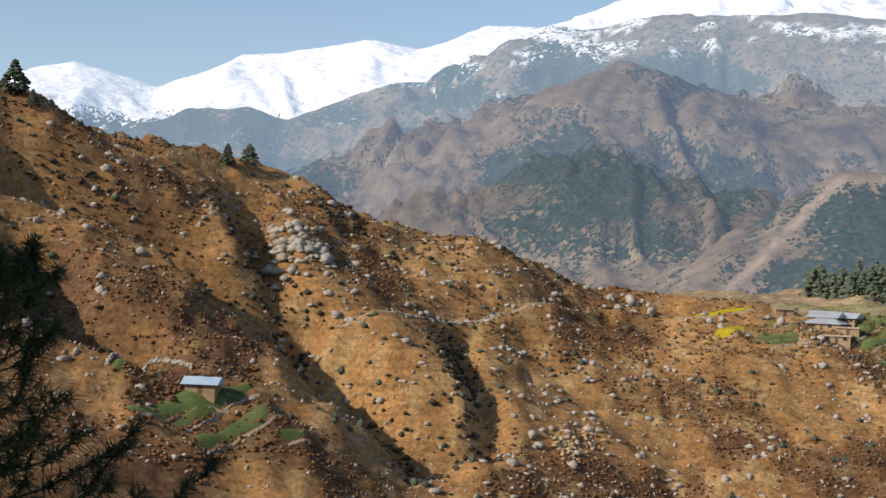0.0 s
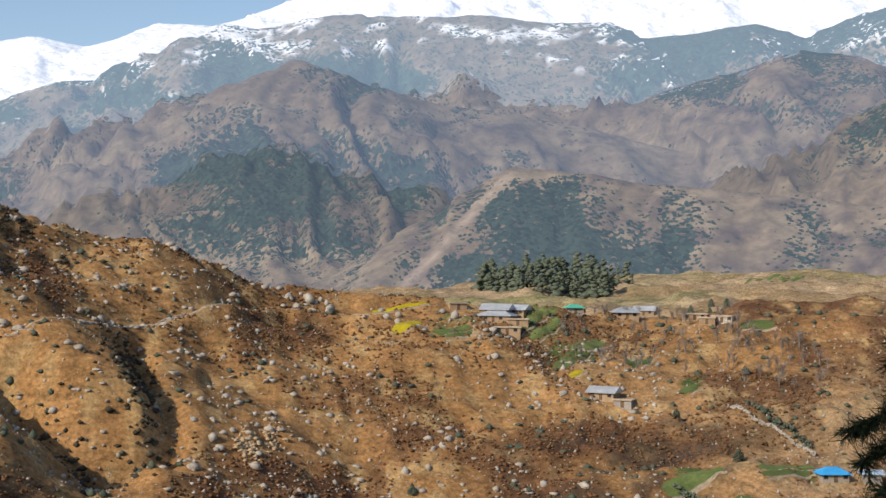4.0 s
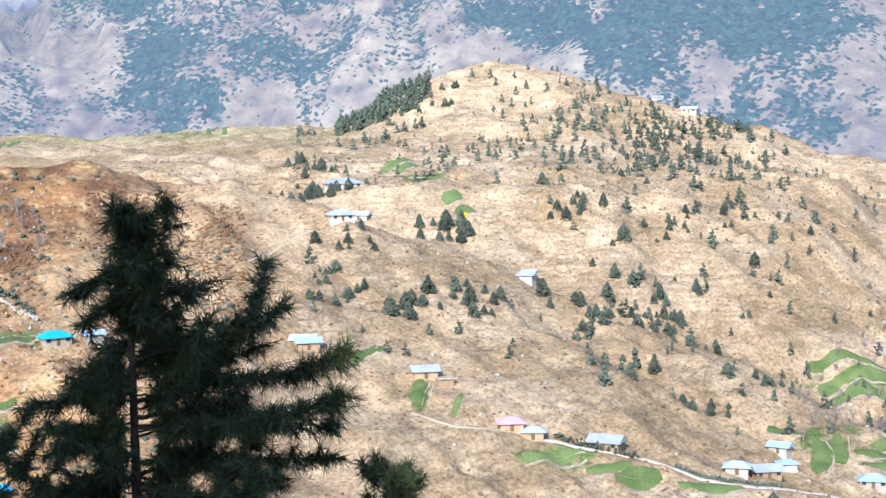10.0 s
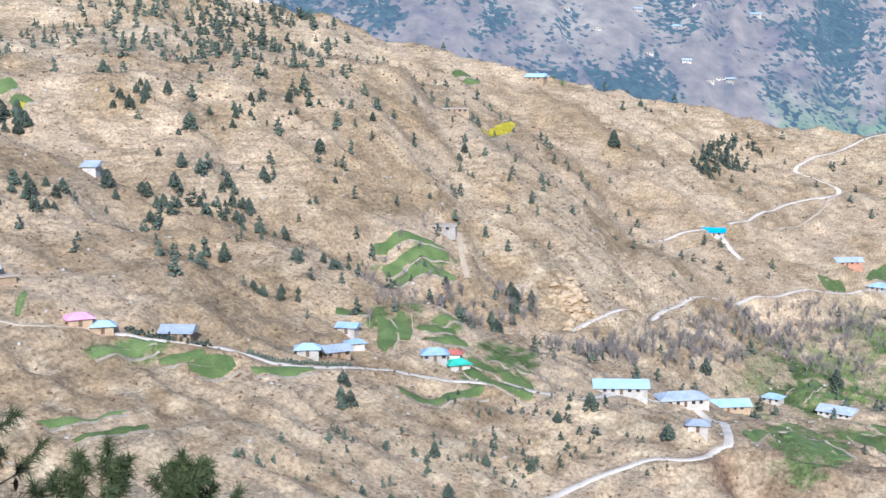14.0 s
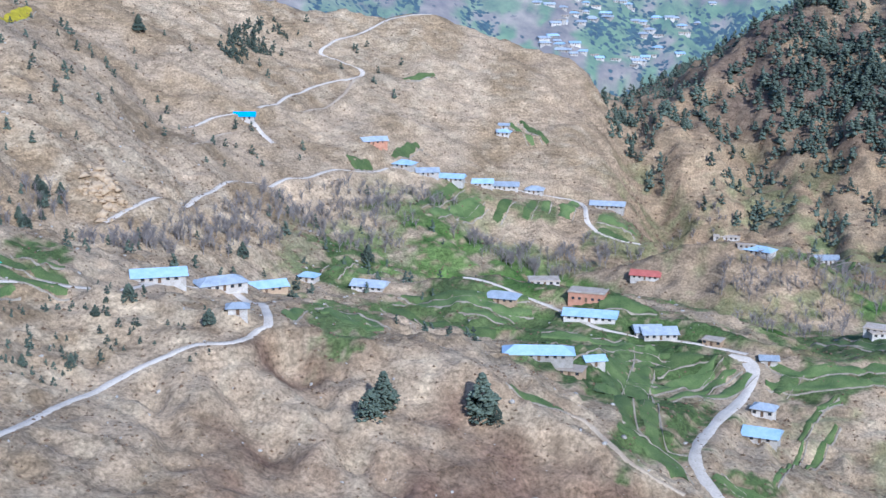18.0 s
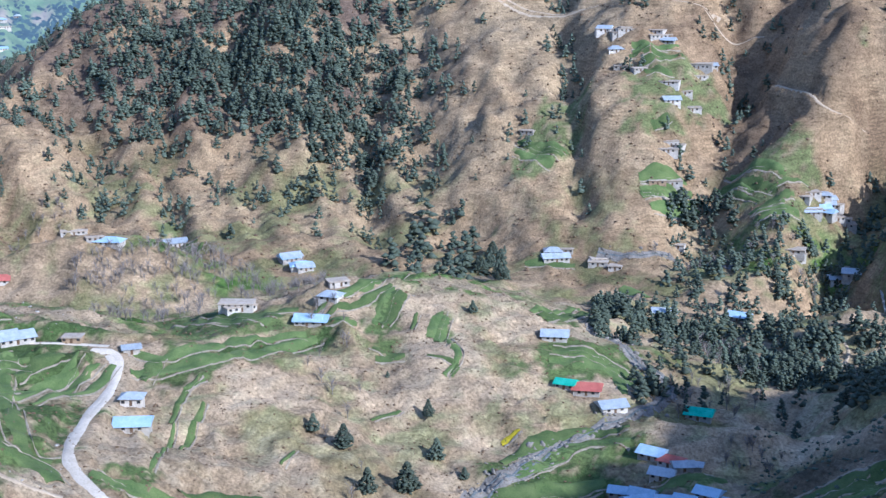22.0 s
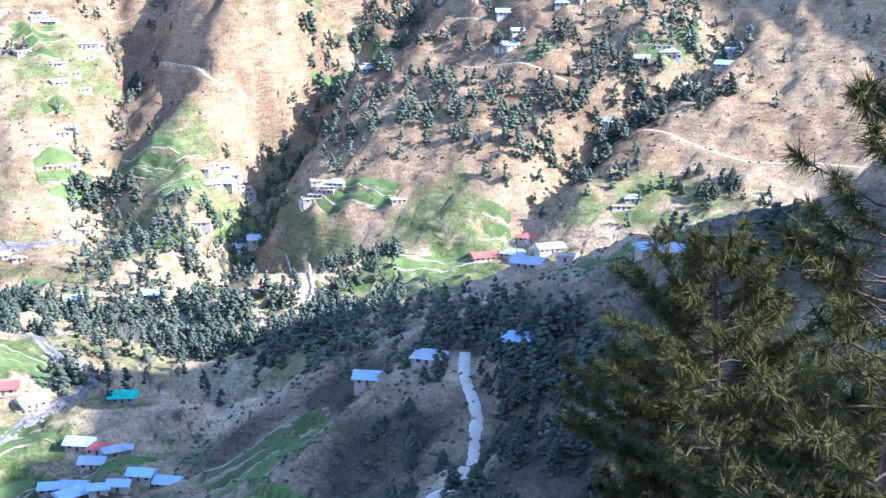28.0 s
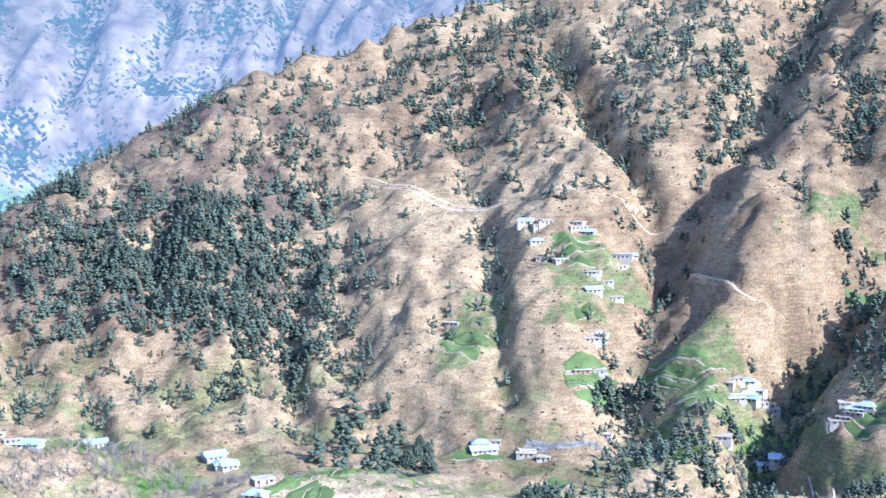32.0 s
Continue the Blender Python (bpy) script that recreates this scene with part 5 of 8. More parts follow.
def hang_cone(e, c):
    cv, cf = many(ICO_V, ICO_F, np.array([c]), np.array([[0.032, 0.032, 0.07]]), 0.15)
    raw("cone", cv, cf, MAT["cone"], e)


# the forked pine's boughs: height below its top where they leave the stem, then across and below for points along them
FORKED_BOUGHS = (
    (1.50, (0.10, 1.25), (0.30, 0.80), (0.42, 0.12)), (0.72, (-0.30, 0.86), (-0.55, 0.98)), (1.05, (-0.25, 1.20), (-0.44, 1.30)), (1.60, (-0.30, 1.80), (-0.54, 2.00)),
    (2.10, (-0.50, 2.20), (-1.05, 2.22)), (2.50, (-0.45, 2.45), (-0.86, 2.42)), (2.80, (-0.50, 2.95), (-0.82, 3.05)), (3.30, (-0.80, 3.10), (-1.45, 2.70)),
    (1.55, (0.45, 1.25), (0.78, 1.00)), (1.75, (0.75, 1.58), (1.25, 1.32), (1.50, 0.82)), (1.80, (0.90, 1.70), (1.55, 1.22)), (1.95, (0.70, 1.85), (1.30, 1.72)),
    (2.20, (0.95, 2.12), (1.70, 1.95), (2.20, 1.72)), (2.35, (0.90, 2.40), (1.60, 2.30), (2.20, 2.20)), (2.45, (1.00, 2.60), (2.18, 2.62)), (2.85, (1.00, 2.90), (2.10, 3.00)),
    (3.20, (0.80, 3.15), (1.60, 3.20)), (0.35, (-0.08, 0.32), (-0.16, 0.20)), (0.45, (0.10, 0.44), (0.20, 0.32)), (0.85, (0.22, 0.82), (0.40, 0.66)), (1.15, (0.30, 1.10), (0.62, 0.92)),
    (3.60, (-0.60, 3.5), (-1.1, 3.6)), (3.9, (0.8, 3.9), (1.8, 4.0)), (4.4, (-0.8, 4.4), (-1.5, 4.6)), (4.9, (0.9, 5.0), (1.9, 5.2)), (5.6, (-0.6, 5.7), (-1.3, 6.0)),
)


def forked_pine(x, y, top, seed):
    """The lookout's dark pine: a leaning stem with a second leader and long arching boughs."""
    g = np.random.default_rng(seed)
    base = lift(x, y) - 0.3
    h = top - base
    e = new("forked_pine")
    e.location = (x, y, base)
    tagged(e, "dark forked pine with long needles and hanging cones beside the lookout", "tree")
    a = math.atan2(x, y)
    across, deep = np.array((math.cos(a), -math.sin(a), 0)), np.array((math.sin(a), math.cos(a), 0))
    stem = lambda d: across * np.interp(d, (0, 0.6, 1.3, 3.2), (-0.16, -0.10, 0.0, 0.02)) + np.array((0, 0, h - d))
    ds = np.concatenate([np.linspace(0, 3.2, 9), np.linspace(4, h, 7)])
    thick = lambda d: 0.010 + 0.016 * d ** 0.9
    raw("trunk", *merge([cone_shape(stem(q), stem(p), thick(q), thick(p), 8) for p, q in zip(ds, ds[1:])]), MAT["bark"], e, True)
    tips, dirs, cones = [stem(0)], [np.array((0, 0, 1.0))], []
    limbs = [(d, [(u, w, 0.35 * g.normal() * abs(u)) for u, w in pts]) for d, *pts in FORKED_BOUGHS]
    for d in np.arange(0.22, 4.4, 0.05):
        # shorter boughs in the round fill the crown between the long ones
        u = g.choice((-1, 1)) * g.uniform(0.2, 1.0) * np.interp(d, (0.25, 0.9, 1.6, 2.1, 2.6, 4.4), (0.14, 0.26, 0.5, 1.0, 1.6, 2.1))
        u = u * (np.interp(d, (0, 2, 3), (0.55, 0.5, 0.55)) if u < 0 else 1.0)
        limbs.append((d, [(u * 0.55, d - 0.02, g.uniform(-0.6, 0.6) * (0.2 + abs(u))), (u, d - g.uniform(-0.1, 0.85) * abs(u), g.uniform(-0.9, 0.9) * (0.2 + abs(u)))]))
    for d, pts in limbs:
        way = [stem(d)] + [across * u + deep * w2 + np.array((0, 0, h - w)) for u, w, w2 in pts]
        n = max(4, int(sum(np.linalg.norm(q - p) for p, q in zip(way, way[1:])) / 0.09))
        t = np.linspace(0, len(way) - 1, n + 1)
        line = np.column_stack([np.interp(t, np.arange(len(way)), [p[k] for p in way]) for k in range(3)])
        line[1:-1] = 0.5 * line[1:-1] + 0.25 * (line[:-2] + line[2:]) + g.normal(0, 0.008, line[1:-1].shape)
        wood = []
        for q, (b0, b1) in enumerate(zip(line, line[1:])):
            r0 = 0.0035 + 0.0008 * (n - q)
            wood.append(cone_shape(b0, b1, r0, max(0.0035, r0 - 0.0008), 5))
            v = (b1 - b0) / (np.linalg.norm(b1 - b0) + 1e-9)
            if q / n < 0.16:
                continue
            for side in (-1, 1, -1, 1):
                if g.random() < 0.3:
                    continue
                w = v * g.uniform(0.2, 0.9) + np.cross(v, (0, 0, 1.0)) * side * g.uniform(0.2, 1.0) + np.array((0, 0, g.uniform(-0.7, 0.6)))
                w /= np.linalg.norm(w)
                reach = g.uniform(0.05, 0.26)
                wood.append(cone_shape(b1, b1 + w * reach, 0.0035, 0.0025, 3))
                for k in np.arange(0.5, 1.01, 0.5 if reach > 0.13 else 1.0):
                    tips.append(b1 + w * reach * k), dirs.append(w)
        tips.append(line[-1]), dirs.append((line[-1] - line[-2]) / (np.linalg.norm(line[-1] - line[-2]) + 1e-9))
        raw("bough", *merge(wood), MAT["bark"], e)
        if g.random() < 0.3:
            cones.append(line[-2] + (0, 0, -0.1))
    needle_tufts(e, tips, dirs, g, 24, 1.15, "near_needle")
    for c in cones:
        hang_cone(e, c)
    return e


MAT["near_needle"] = mottled("long_pine_needles", (0.03, 0.042, 0.018), (0.10, 0.125, 0.05), 3.0, 0.7)
MAT["young_needle"] = mottled("young_pine_needles", (0.09, 0.092, 0.02), (0.27, 0.235, 0.055), 2.5, 0.7)
MAT["olive_needle"] = mottled("olive_pine_needles", (0.024, 0.030, 0.009), (0.10, 0.095, 0.022), 2.5, 0.7)
BUSH = [bush_shape(620, 80 + i) for i in range(3)]


def young_pine(x, y, h, k):
    """A bushy sunlit young pine on the knoll."""
    e = new("young_pine")
    e.location, e.rotation_euler, e.scale = (x, y, lift(x, y) - 0.1), (0, 0, k * 1.3), (h, h, h)
    tagged(e, "bushy sunlit young pine on the bare knoll", "tree", "young pines")
    raw("trunk", *cone_shape((0, 0, 0), (0, 0, 0.85), 0.03, 0.006, 6), MAT["bark"], e)
    raw("crown", *BUSH[k % 3], MAT["young_needle"], e)


def outcrop(x, y, w, h, mat):
    """A bare patch of broken bedrock or earth on the slope."""
    n = 90
    p = np.column_stack([gen.normal(0, 0.28, n) * w, gen.normal(0, 0.28, n) * h * 1.2])
    a = math.atan2(x, y)
    p = np.column_stack([x + p[:, 0] * math.cos(a) + p[:, 1] * math.sin(a), y - p[:, 0] * math.sin(a) + p[:, 1] * math.cos(a)])
    size = gen.uniform(0.05, 0.17, n) * w
    sc = size[:, None] * gen.uniform(0.6, 1.4, (n, 3)) * np.array((1, 1, 0.65))
    v, f = many(OCT_V, OCT_F, np.column_stack([p, surface(p[:, 0], p[:, 1]) + size * 0.1]), sc * np.array((1.3, 1.3, 1.2)), 0.4)
    tagged(raw("rock_outcrop", v, f, MAT[mat]), "bare pale broken rock face on the slope" if mat == "rock" else "bare tan earth scar on the slope", "outcrop", kind="stuff")


def hedge(pts, size):
    """A row of dark bushes along a field edge."""
    line = smooth_line(pts, size * 0.8)
    p = np.array([(q[0], q[1]) for q in line]) + gen.normal(0, size * 0.25, (len(line), 2))
    place = np.column_stack([p, surface(p[:, 0], p[:, 1]) + size * 0.4])
    place = np.repeat(place, 7, 0) + gen.normal(0, size * 0.35, (len(p) * 7, 3))
    v, f = many(OCT_V, OCT_F, place, size * 0.4 * gen.uniform(0.6, 1.3, (len(place), 3)), 0.35)
    tagged(raw("hedge", v, f, MAT["needle"]), "dark green row of bushes along a field edge", "hedge", kind="stuff")


def field_wall(pts, size):
    """A dry-stone wall of loose field stones."""
    line = smooth_line(pts, size * 0.7)
    p = np.array([(q[0], q[1]) for q in line])
    place = np.repeat(np.column_stack([p, surface(p[:, 0], p[:, 1])]), 3, 0)
    place = place + gen.normal(0, size * 0.22, place.shape) + np.tile(np.array(((0, 0, 0.1), (0, 0, 0.4), (0, 0, 0.75))), (len(p), 1)) * size
    v, f = many(ICO_V, ICO_F, place, size * gen.uniform(0.35, 0.75, (len(place), 3)), 0.35)
    tagged(raw("field_wall", v, f, MAT["rock"]), "rough grey dry-stone wall beside the path", "wall", kind="stuff")


def pylon(x, y, h):
    """A lattice power pylon: four legs, braces and three cross-arms."""
    e = new("power_pylon")
    e.location = (x, y, lift(x, y) - 0.5)
    tagged(e, "tall grey lattice power pylon on the slope", "pylon")
    foot, neck = h * 0.09, h * 0.018
    wide = lambda z: foot + (neck - foot) * min(1, z / (0.72 * h))
    for sx, sy in ((1, 1), (1, -1), (-1, 1), (-1, -1)):
        raw("leg", *merge([cone_shape((sx * wide(a), sy * wide(a), a), (sx * wide(b), sy * wide(b), b), 0.16, 0.13, 4) for a, b in ((0, 0.72 * h), (0.72 * h, h))]), MAT["steel"], e)
    braces = []
    zs = np.linspace(0.04, 0.95, 12) * h
    for a, b in zip(zs, zs[1:]):
        for s0, s1 in (((1, 1), (-1, 1)), ((-1, 1), (-1, -1)), ((-1, -1), (1, -1)), ((1, -1), (1, 1))):
            braces.append(cone_shape((s0[0] * wide(a), s0[1] * wide(a), a), (s1[0] * wide(b), s1[1] * wide(b), b), 0.07, 0.07, 3))
            braces.append(cone_shape((s1[0] * wide(a), s1[1] * wide(a), a), (s0[0] * wide(b), s0[1] * wide(b), b), 0.07, 0.07, 3))
    raw("bracing", *merge(braces), MAT["steel"], e)
    for z in (0.74, 0.84, 0.94):
        raw("cross_arm", *merge([cone_shape((0, 0, z * h), (s * h * 0.12, 0, z * h + 0.3), 0.25, 0.06, 4) for s in (1, -1)]), MAT["steel"], e)


MAT["steel"] = mottled("galvanised_steel", (0.3, 0.32, 0.34), (0.45, 0.47, 0.5), 0.5, 0.5, metal=0.6)
MAT["scar"] = mottled("bare_earth", (0.34, 0.24, 0.14), (0.5, 0.38, 0.24), 0.6, 0.95, 0.1)


# ---- placed things ----
house(-49.0, 295.0, 6.3, 5.0, 2.1, -4, "light_blue_tin", "mud")
house(121.9, 445.6, 11.1, 8.5, 2.1, -35, "tin", "mud")
house(127.4, 439.9, 6.6, 5.3, 2.1, -21, "earth_roof", "mud")
house(122.6, 448.6, 8.9, 7.2, 2.1, -33, "tin", "mud")
house(129.5, 449.7, 7.5, 6.0, 2.1, -38, "tin", "mud")
house(122.3, 434.1, 8.3, 6.7, 2.1, -21, "earth_roof", "mud")
house(108.7, 449.0, 5.9, 4.7, 2.1, 7, "earth_roof", "mud")
house(150.2, 451.7, 5.0, 4.0, 2.1, -3, "green_tin", "plaster")
house(170.0, 456.4, 8.2, 6.6, 2.1, -7, "tin", "mud")
house(218.6, 562.0, 8.7, 7.0, 2.1, -35, "tin", "mud")
house(191.7, 447.7, 8.2, 6.6, 2.1, -21, "earth_roof", "mud")
house(192.7, 438.5, 5.4, 4.3, 2.1, -35, "earth_roof", "mud")
house(198.3, 438.2, 6.9, 5.6, 2.1, -41, "earth_roof", "plaster")
house(138.7, 389.0, 7.6, 6.1, 2.1, -39, "tin", "mud")
house(142.7, 383.3, 5.3, 4.2, 2.1, -35, "earth_roof", "stone")
house(181.3, 333.9, 7.1, 5.7, 2.1, -7, "blue_tin", "plaster")
house(190.4, 330.0, 4.5, 3.6, 2.1, -14, "light_blue_tin", "plaster")
house(356.8, 425.1, 13.4, 8.5, 2.1, -25, "tin", "plaster")
house(310.4, 371.4, 8.5, 6.8, 2.1, -25, "tin", "plaster")
house(342.9, 398.9, 6.3, 5.1, 2.1, -56, "tin", "plaster")
house(246.8, 312.2, 6.4, 5.2, 2.1, -48, "tin", "mud")
house(246.5, 309.9, 6.1, 4.9, 2.1, -32, "light_blue_tin", "mud")
house(270.5, 287.8, 6.7, 5.4, 2.1, -32, "tin", "mud")
house(273.2, 282.5, 4.6, 3.6, 2.1, -26, "earth_roof", "mud")
house(137.0, 280.3, 4.6, 3.7, 2.1, -7, "blue_tin", "mud")
house(369.7, 338.1, 4.5, 3.6, 2.1, -68, "tin", "plaster")
house(1124.1, 817.6, 14.5, 8.5, 2.1, -49, "tin", "plaster")
house(270.2, 254.2, 6.1, 4.8, 2.1, -38, "pink_tin", "mud")
house(274.2, 249.9, 5.5, 4.4, 2.1, -47, "light_blue_tin", "mud")
house(290.0, 237.7, 8.0, 6.4, 2.1, -67, "tin", "mud")
house(322.9, 218.8, 6.1, 4.9, 2.1, -57, "light_blue_tin", "plaster")
house(356.2, 226.3, 5.5, 4.4, 2.1, -78, "light_blue_tin", "plaster")
house(333.0, 216.2, 7.2, 5.7, 2.1, -35, "tin", "mud")
house(348.8, 219.3, 4.7, 3.8, 2.1, -40, "light_blue_tin", "plaster")
house(364.3, 200.8, 7.2, 5.8, 2.1, -59, "light_blue_tin", "plaster")
house(368.8, 196.7, 4.6, 3.7, 2.1, -72, "red_tin", "plaster")
house(366.7, 194.3, 6.2, 4.9, 2.1, -42, "green_tin", "plaster")
house(412.2, 159.6, 16.5, 8.5, 2.1, -65, "light_blue_tin", "plaster")
house(430.1, 145.3, 15.8, 8.5, 2.4, -52, "tin", "plaster")
house(501.4, 152.4, 16.9, 8.5, 2.1, -56, "light_blue_tin", "mud")
house(372.8, 121.0, 5.5, 4.4, 2.1, -72, "tin", "plaster")
house(479.6, 261.0, 11.5, 8.5, 2.1, -66, "earth_roof", "plaster")
house(598.4, 318.7, 13.6, 8.5, 2.1, -57, "earth_roof", "mud")
house(697.2, 219.9, 10.1, 8.0, 2.1, -76, "blue_tin", "plaster")
house(759.4, 349.6, 11.4, 8.5, 2.1, -82, "light_blue_tin", "mud")
house(671.2, 488.2, 8.7, 6.9, 2.1, -64, "tin", "plaster")
house(1114.7, 850.3, 11.3, 8.5, 2.1, -37, "tin", "plaster")
house(366.2, 336.0, 4.8, 3.8, 2.1, -70, "tin", "plaster")
house(736.2, 143.3, 10.4, 8.3, 2.1, -102, "light_blue_tin", "plaster")
house(739.4, 131.6, 11.6, 8.5, 2.1, -74, "tin", "plaster")
house(744.6, 118.6, 12.9, 8.5, 2.1, -92, "light_blue_tin", "plaster")
house(765.6, 106.4, 13.9, 8.5, 2.1, -80, "light_blue_tin", "plaster")
house(773.4, 93.5, 15.2, 8.5, 2.1, -85, "tin", "plaster")
house(783.2, 77.5, 9.6, 7.7, 2.1, -92, "tin", "plaster")
house(739.2, 163.0, 10.4, 8.4, 2.1, -53, "tin", "brick")
house(834.8, 101.9, 7.5, 6.0, 2.3, -98, "light_blue_tin", "plaster")
house(791.2, 36.5, 18.8, 8.5, 2.1, -92, "tin", "plaster")
house(535.0, 65.4, 13.4, 8.5, 2.1, -98, "tin", "mud")
house(559.7, 50.8, 12.1, 8.5, 2.1, -78, "earth_roof", "plaster")
house(539.1, 31.2, 14.3, 8.5, 3.8, -98, "earth_roof", "brick")
house(523.2, 29.1, 19.7, 8.5, 2.1, -94, "light_blue_tin", "plaster")
house(518.9, 7.4, 9.5, 7.6, 2.1, -77, "tin", "plaster")
house(683.9, 11.4, 14.1, 8.5, 2.1, -98, "red_tin", "plaster")
house(437.1, 40.8, 22.1, 8.5, 2.1, -82, "light_blue_tin", "plaster")
house(456.4, 23.9, 6.5, 5.2, 2.1, -67, "light_blue_tin", "plaster")
house(544.9, 120.3, 13.4, 8.5, 2.1, -98, "tin", "plaster")
house(536.1, 143.7, 6.9, 5.5, 2.1, -97, "light_blue_tin", "plaster")
house(435.0, 29.7, 8.1, 6.5, 2.1, -100, "earth_roof", "mud")
house(517.0, 3.1, 12.5, 8.5, 2.2, -76, "tin", "plaster")
house(501.6, -36.9, 5.9, 4.7, 2.1, -88, "tin", "plaster")
house(457.8, -33.2, 7.0, 5.6, 2.6, -107, "tin", "plaster")
house(439.9, -31.7, 10.9, 8.5, 2.1, -103, "light_blue_tin", "plaster")
house(514.7, -17.3, 6.9, 5.5, 2.1, -108, "earth_roof", "mud")
house(818.4, -31.9, 14.8, 8.5, 2.1, -94, "earth_roof", "plaster")
house(692.6, -43.3, 13.7, 8.5, 2.1, -116, "light_blue_tin", "plaster")
house(695.1, -36.3, 8.6, 6.9, 2.1, -83, "earth_roof", "plaster")
house(786.3, -86.5, 15.6, 8.5, 2.5, -76, "tin", "plaster")
house(724.9, -138.6, 9.8, 7.8, 2.1, -78, "light_blue_tin", "plaster")
house(707.6, -143.6, 8.4, 6.7, 2.1, -90, "tin", "plaster")
house(565.5, -86.2, 13.3, 8.5, 2.1, -76, "earth_roof", "plaster")
house(541.8, -120.4, 8.3, 6.6, 2.1, -127, "tin", "plaster")
house(532.7, -110.3, 12.7, 8.5, 2.1, -112, "light_blue_tin", "plaster")
house(553.7, -126.7, 6.1, 4.9, 2.1, -80, "earth_roof", "plaster")
house(745.8, 161.3, 11.1, 8.5, 2.1, -64, "tin", "brick")
house(795.3, -86.3, 17.7, 8.5, 2.5, -101, "earth_roof", "plaster")
house(725.7, -139.5, 10.4, 8.3, 2.1, -79, "tin", "plaster")
house(710.9, -142.5, 11.4, 8.5, 2.1, -95, "light_blue_tin", "plaster")
house(554.8, -126.3, 8.5, 6.8, 2.1, -87, "earth_roof", "plaster")
house(566.5, -85.9, 14.3, 8.5, 2.1, -109, "earth_roof", "plaster")
house(532.9, -109.5, 10.5, 8.4, 2.1, -117, "light_blue_tin", "plaster")
house(511.0, -206.2, 10.2, 8.1, 2.1, -115, "tin", "plaster")
house(468.5, -193.9, 6.9, 5.5, 2.1, -131, "green_tin", "plaster")
house(464.4, -200.8, 9.9, 7.9, 2.3, -119, "red_tin", "plaster")
house(452.5, -205.5, 9.7, 7.8, 2.1, -91, "tin", "plaster")
house(449.8, -240.4, 9.6, 7.7, 2.1, -127, "green_tin", "plaster")
house(412.5, -203.5, 8.7, 7.0, 2.1, -141, "light_blue_tin", "plaster")
house(405.3, -206.7, 7.5, 6.0, 2.1, -140, "red_tin", "plaster")
house(400.2, -201.3, 7.8, 6.2, 2.1, -133, "tin", "plaster")
house(399.1, -208.0, 6.2, 5.0, 2.1, -103, "tin", "plaster")
house(399.1, -212.3, 4.9, 3.9, 2.1, -125, "tin", "plaster")
house(398.1, -185.0, 6.9, 5.5, 2.1, -125, "light_blue_tin", "plaster")
house(388.7, -188.4, 7.5, 6.0, 2.1, -136, "light_blue_tin", "mud")
house(380.5, -182.6, 8.1, 6.5, 2.1, -92, "light_blue_tin", "plaster")
house(373.0, -188.7, 5.8, 4.7, 2.1, -121, "light_blue_tin", "plaster")
house(372.8, -195.7, 6.3, 5.0, 2.1, -132, "light_blue_tin", "plaster")
house(372.9, -203.8, 7.4, 5.9, 2.1, -141, "light_blue_tin", "plaster")
house(365.4, -209.0, 7.4, 5.9, 2.1, -142, "light_blue_tin", "mud")
house(382.7, -170.5, 6.3, 5.0, 2.1, -131, "light_blue_tin", "plaster")
house(362.8, -168.5, 8.5, 6.8, 2.1, -106, "blue_tin", "plaster")
house(369.1, -161.8, 8.2, 6.6, 2.1, -131, "red_tin", "mud")
house(371.5, -156.2, 5.0, 4.0, 2.1, -136, "light_blue_tin", "plaster")
house(359.0, -37.9, 8.0, 6.4, 2.1, -96, "tin", "plaster")
house(357.8, -29.8, 4.9, 4.0, 2.1, -107, "tin", "plaster")
house(355.6, -41.5, 5.0, 4.0, 2.1, -72, "tin", "plaster")
house(584.4, -331.7, 9.5, 7.6, 2.1, -138, "light_blue_tin", "plaster")
house(595.2, -296.7, 11.1, 8.5, 2.1, -115, "tin", "plaster")
house(678.1, -273.0, 13.9, 8.5, 2.3, -98, "tin", "plaster")
house(663.7, -291.7, 10.2, 8.1, 2.3, -118, "earth_roof", "plaster")
house(623.1, -410.1, 10.5, 8.4, 2.3, -99, "tin", "plaster")
house(615.0, -415.1, 11.6, 8.5, 2.8, -125, "tin", "plaster")
house(669.9, -341.6, 6.2, 5.0, 2.1, -130, "earth_roof", "plaster")
house(626.8, -385.8, 11.5, 8.5, 2.3, -126, "earth_roof", "plaster")
house(331.4, -162.3, 8.6, 6.9, 2.1, -139, "blue_tin", "mud")
house(312.6, -161.8, 7.9, 6.4, 2.1, -121, "red_tin", "mud")
house(307.5, -156.3, 5.9, 4.8, 2.1, -130, "light_blue_tin", "plaster")
house(319.4, -174.5, 5.9, 4.7, 2.1, -99, "light_blue_tin", "plaster")
house(305.1, -185.4, 6.7, 5.4, 2.1, -105, "tin", "plaster")
house(296.3, -186.3, 5.3, 4.3, 2.1, -122, "light_blue_tin", "plaster")
house(251.3, -172.9, 10.2, 8.1, 2.1, -148, "red_tin", "plaster")
house(327.2, -172.8, 5.0, 4.0, 2.1, -130, "tin", "mud")
house(323.3, -257.0, 8.4, 6.8, 2.1, -141, "light_blue_tin", "plaster")
house(307.6, -268.0, 9.3, 7.5, 2.1, -146, "tin", "plaster")
house(274.8, -275.4, 12.8, 8.5, 2.1, -148, "light_blue_tin", "plaster")
house(478.4, -453.2, 13.7, 8.5, 2.1, -115, "red_tin", "plaster")
house(356.8, -360.2, 11.4, 8.5, 2.1, -153, "tin", "plaster")
house(468.5, -463.5, 12.0, 8.5, 2.1, -157, "tin", "plaster")
house(451.9, -470.0, 12.4, 8.5, 2.1, -115, "tin", "plaster")
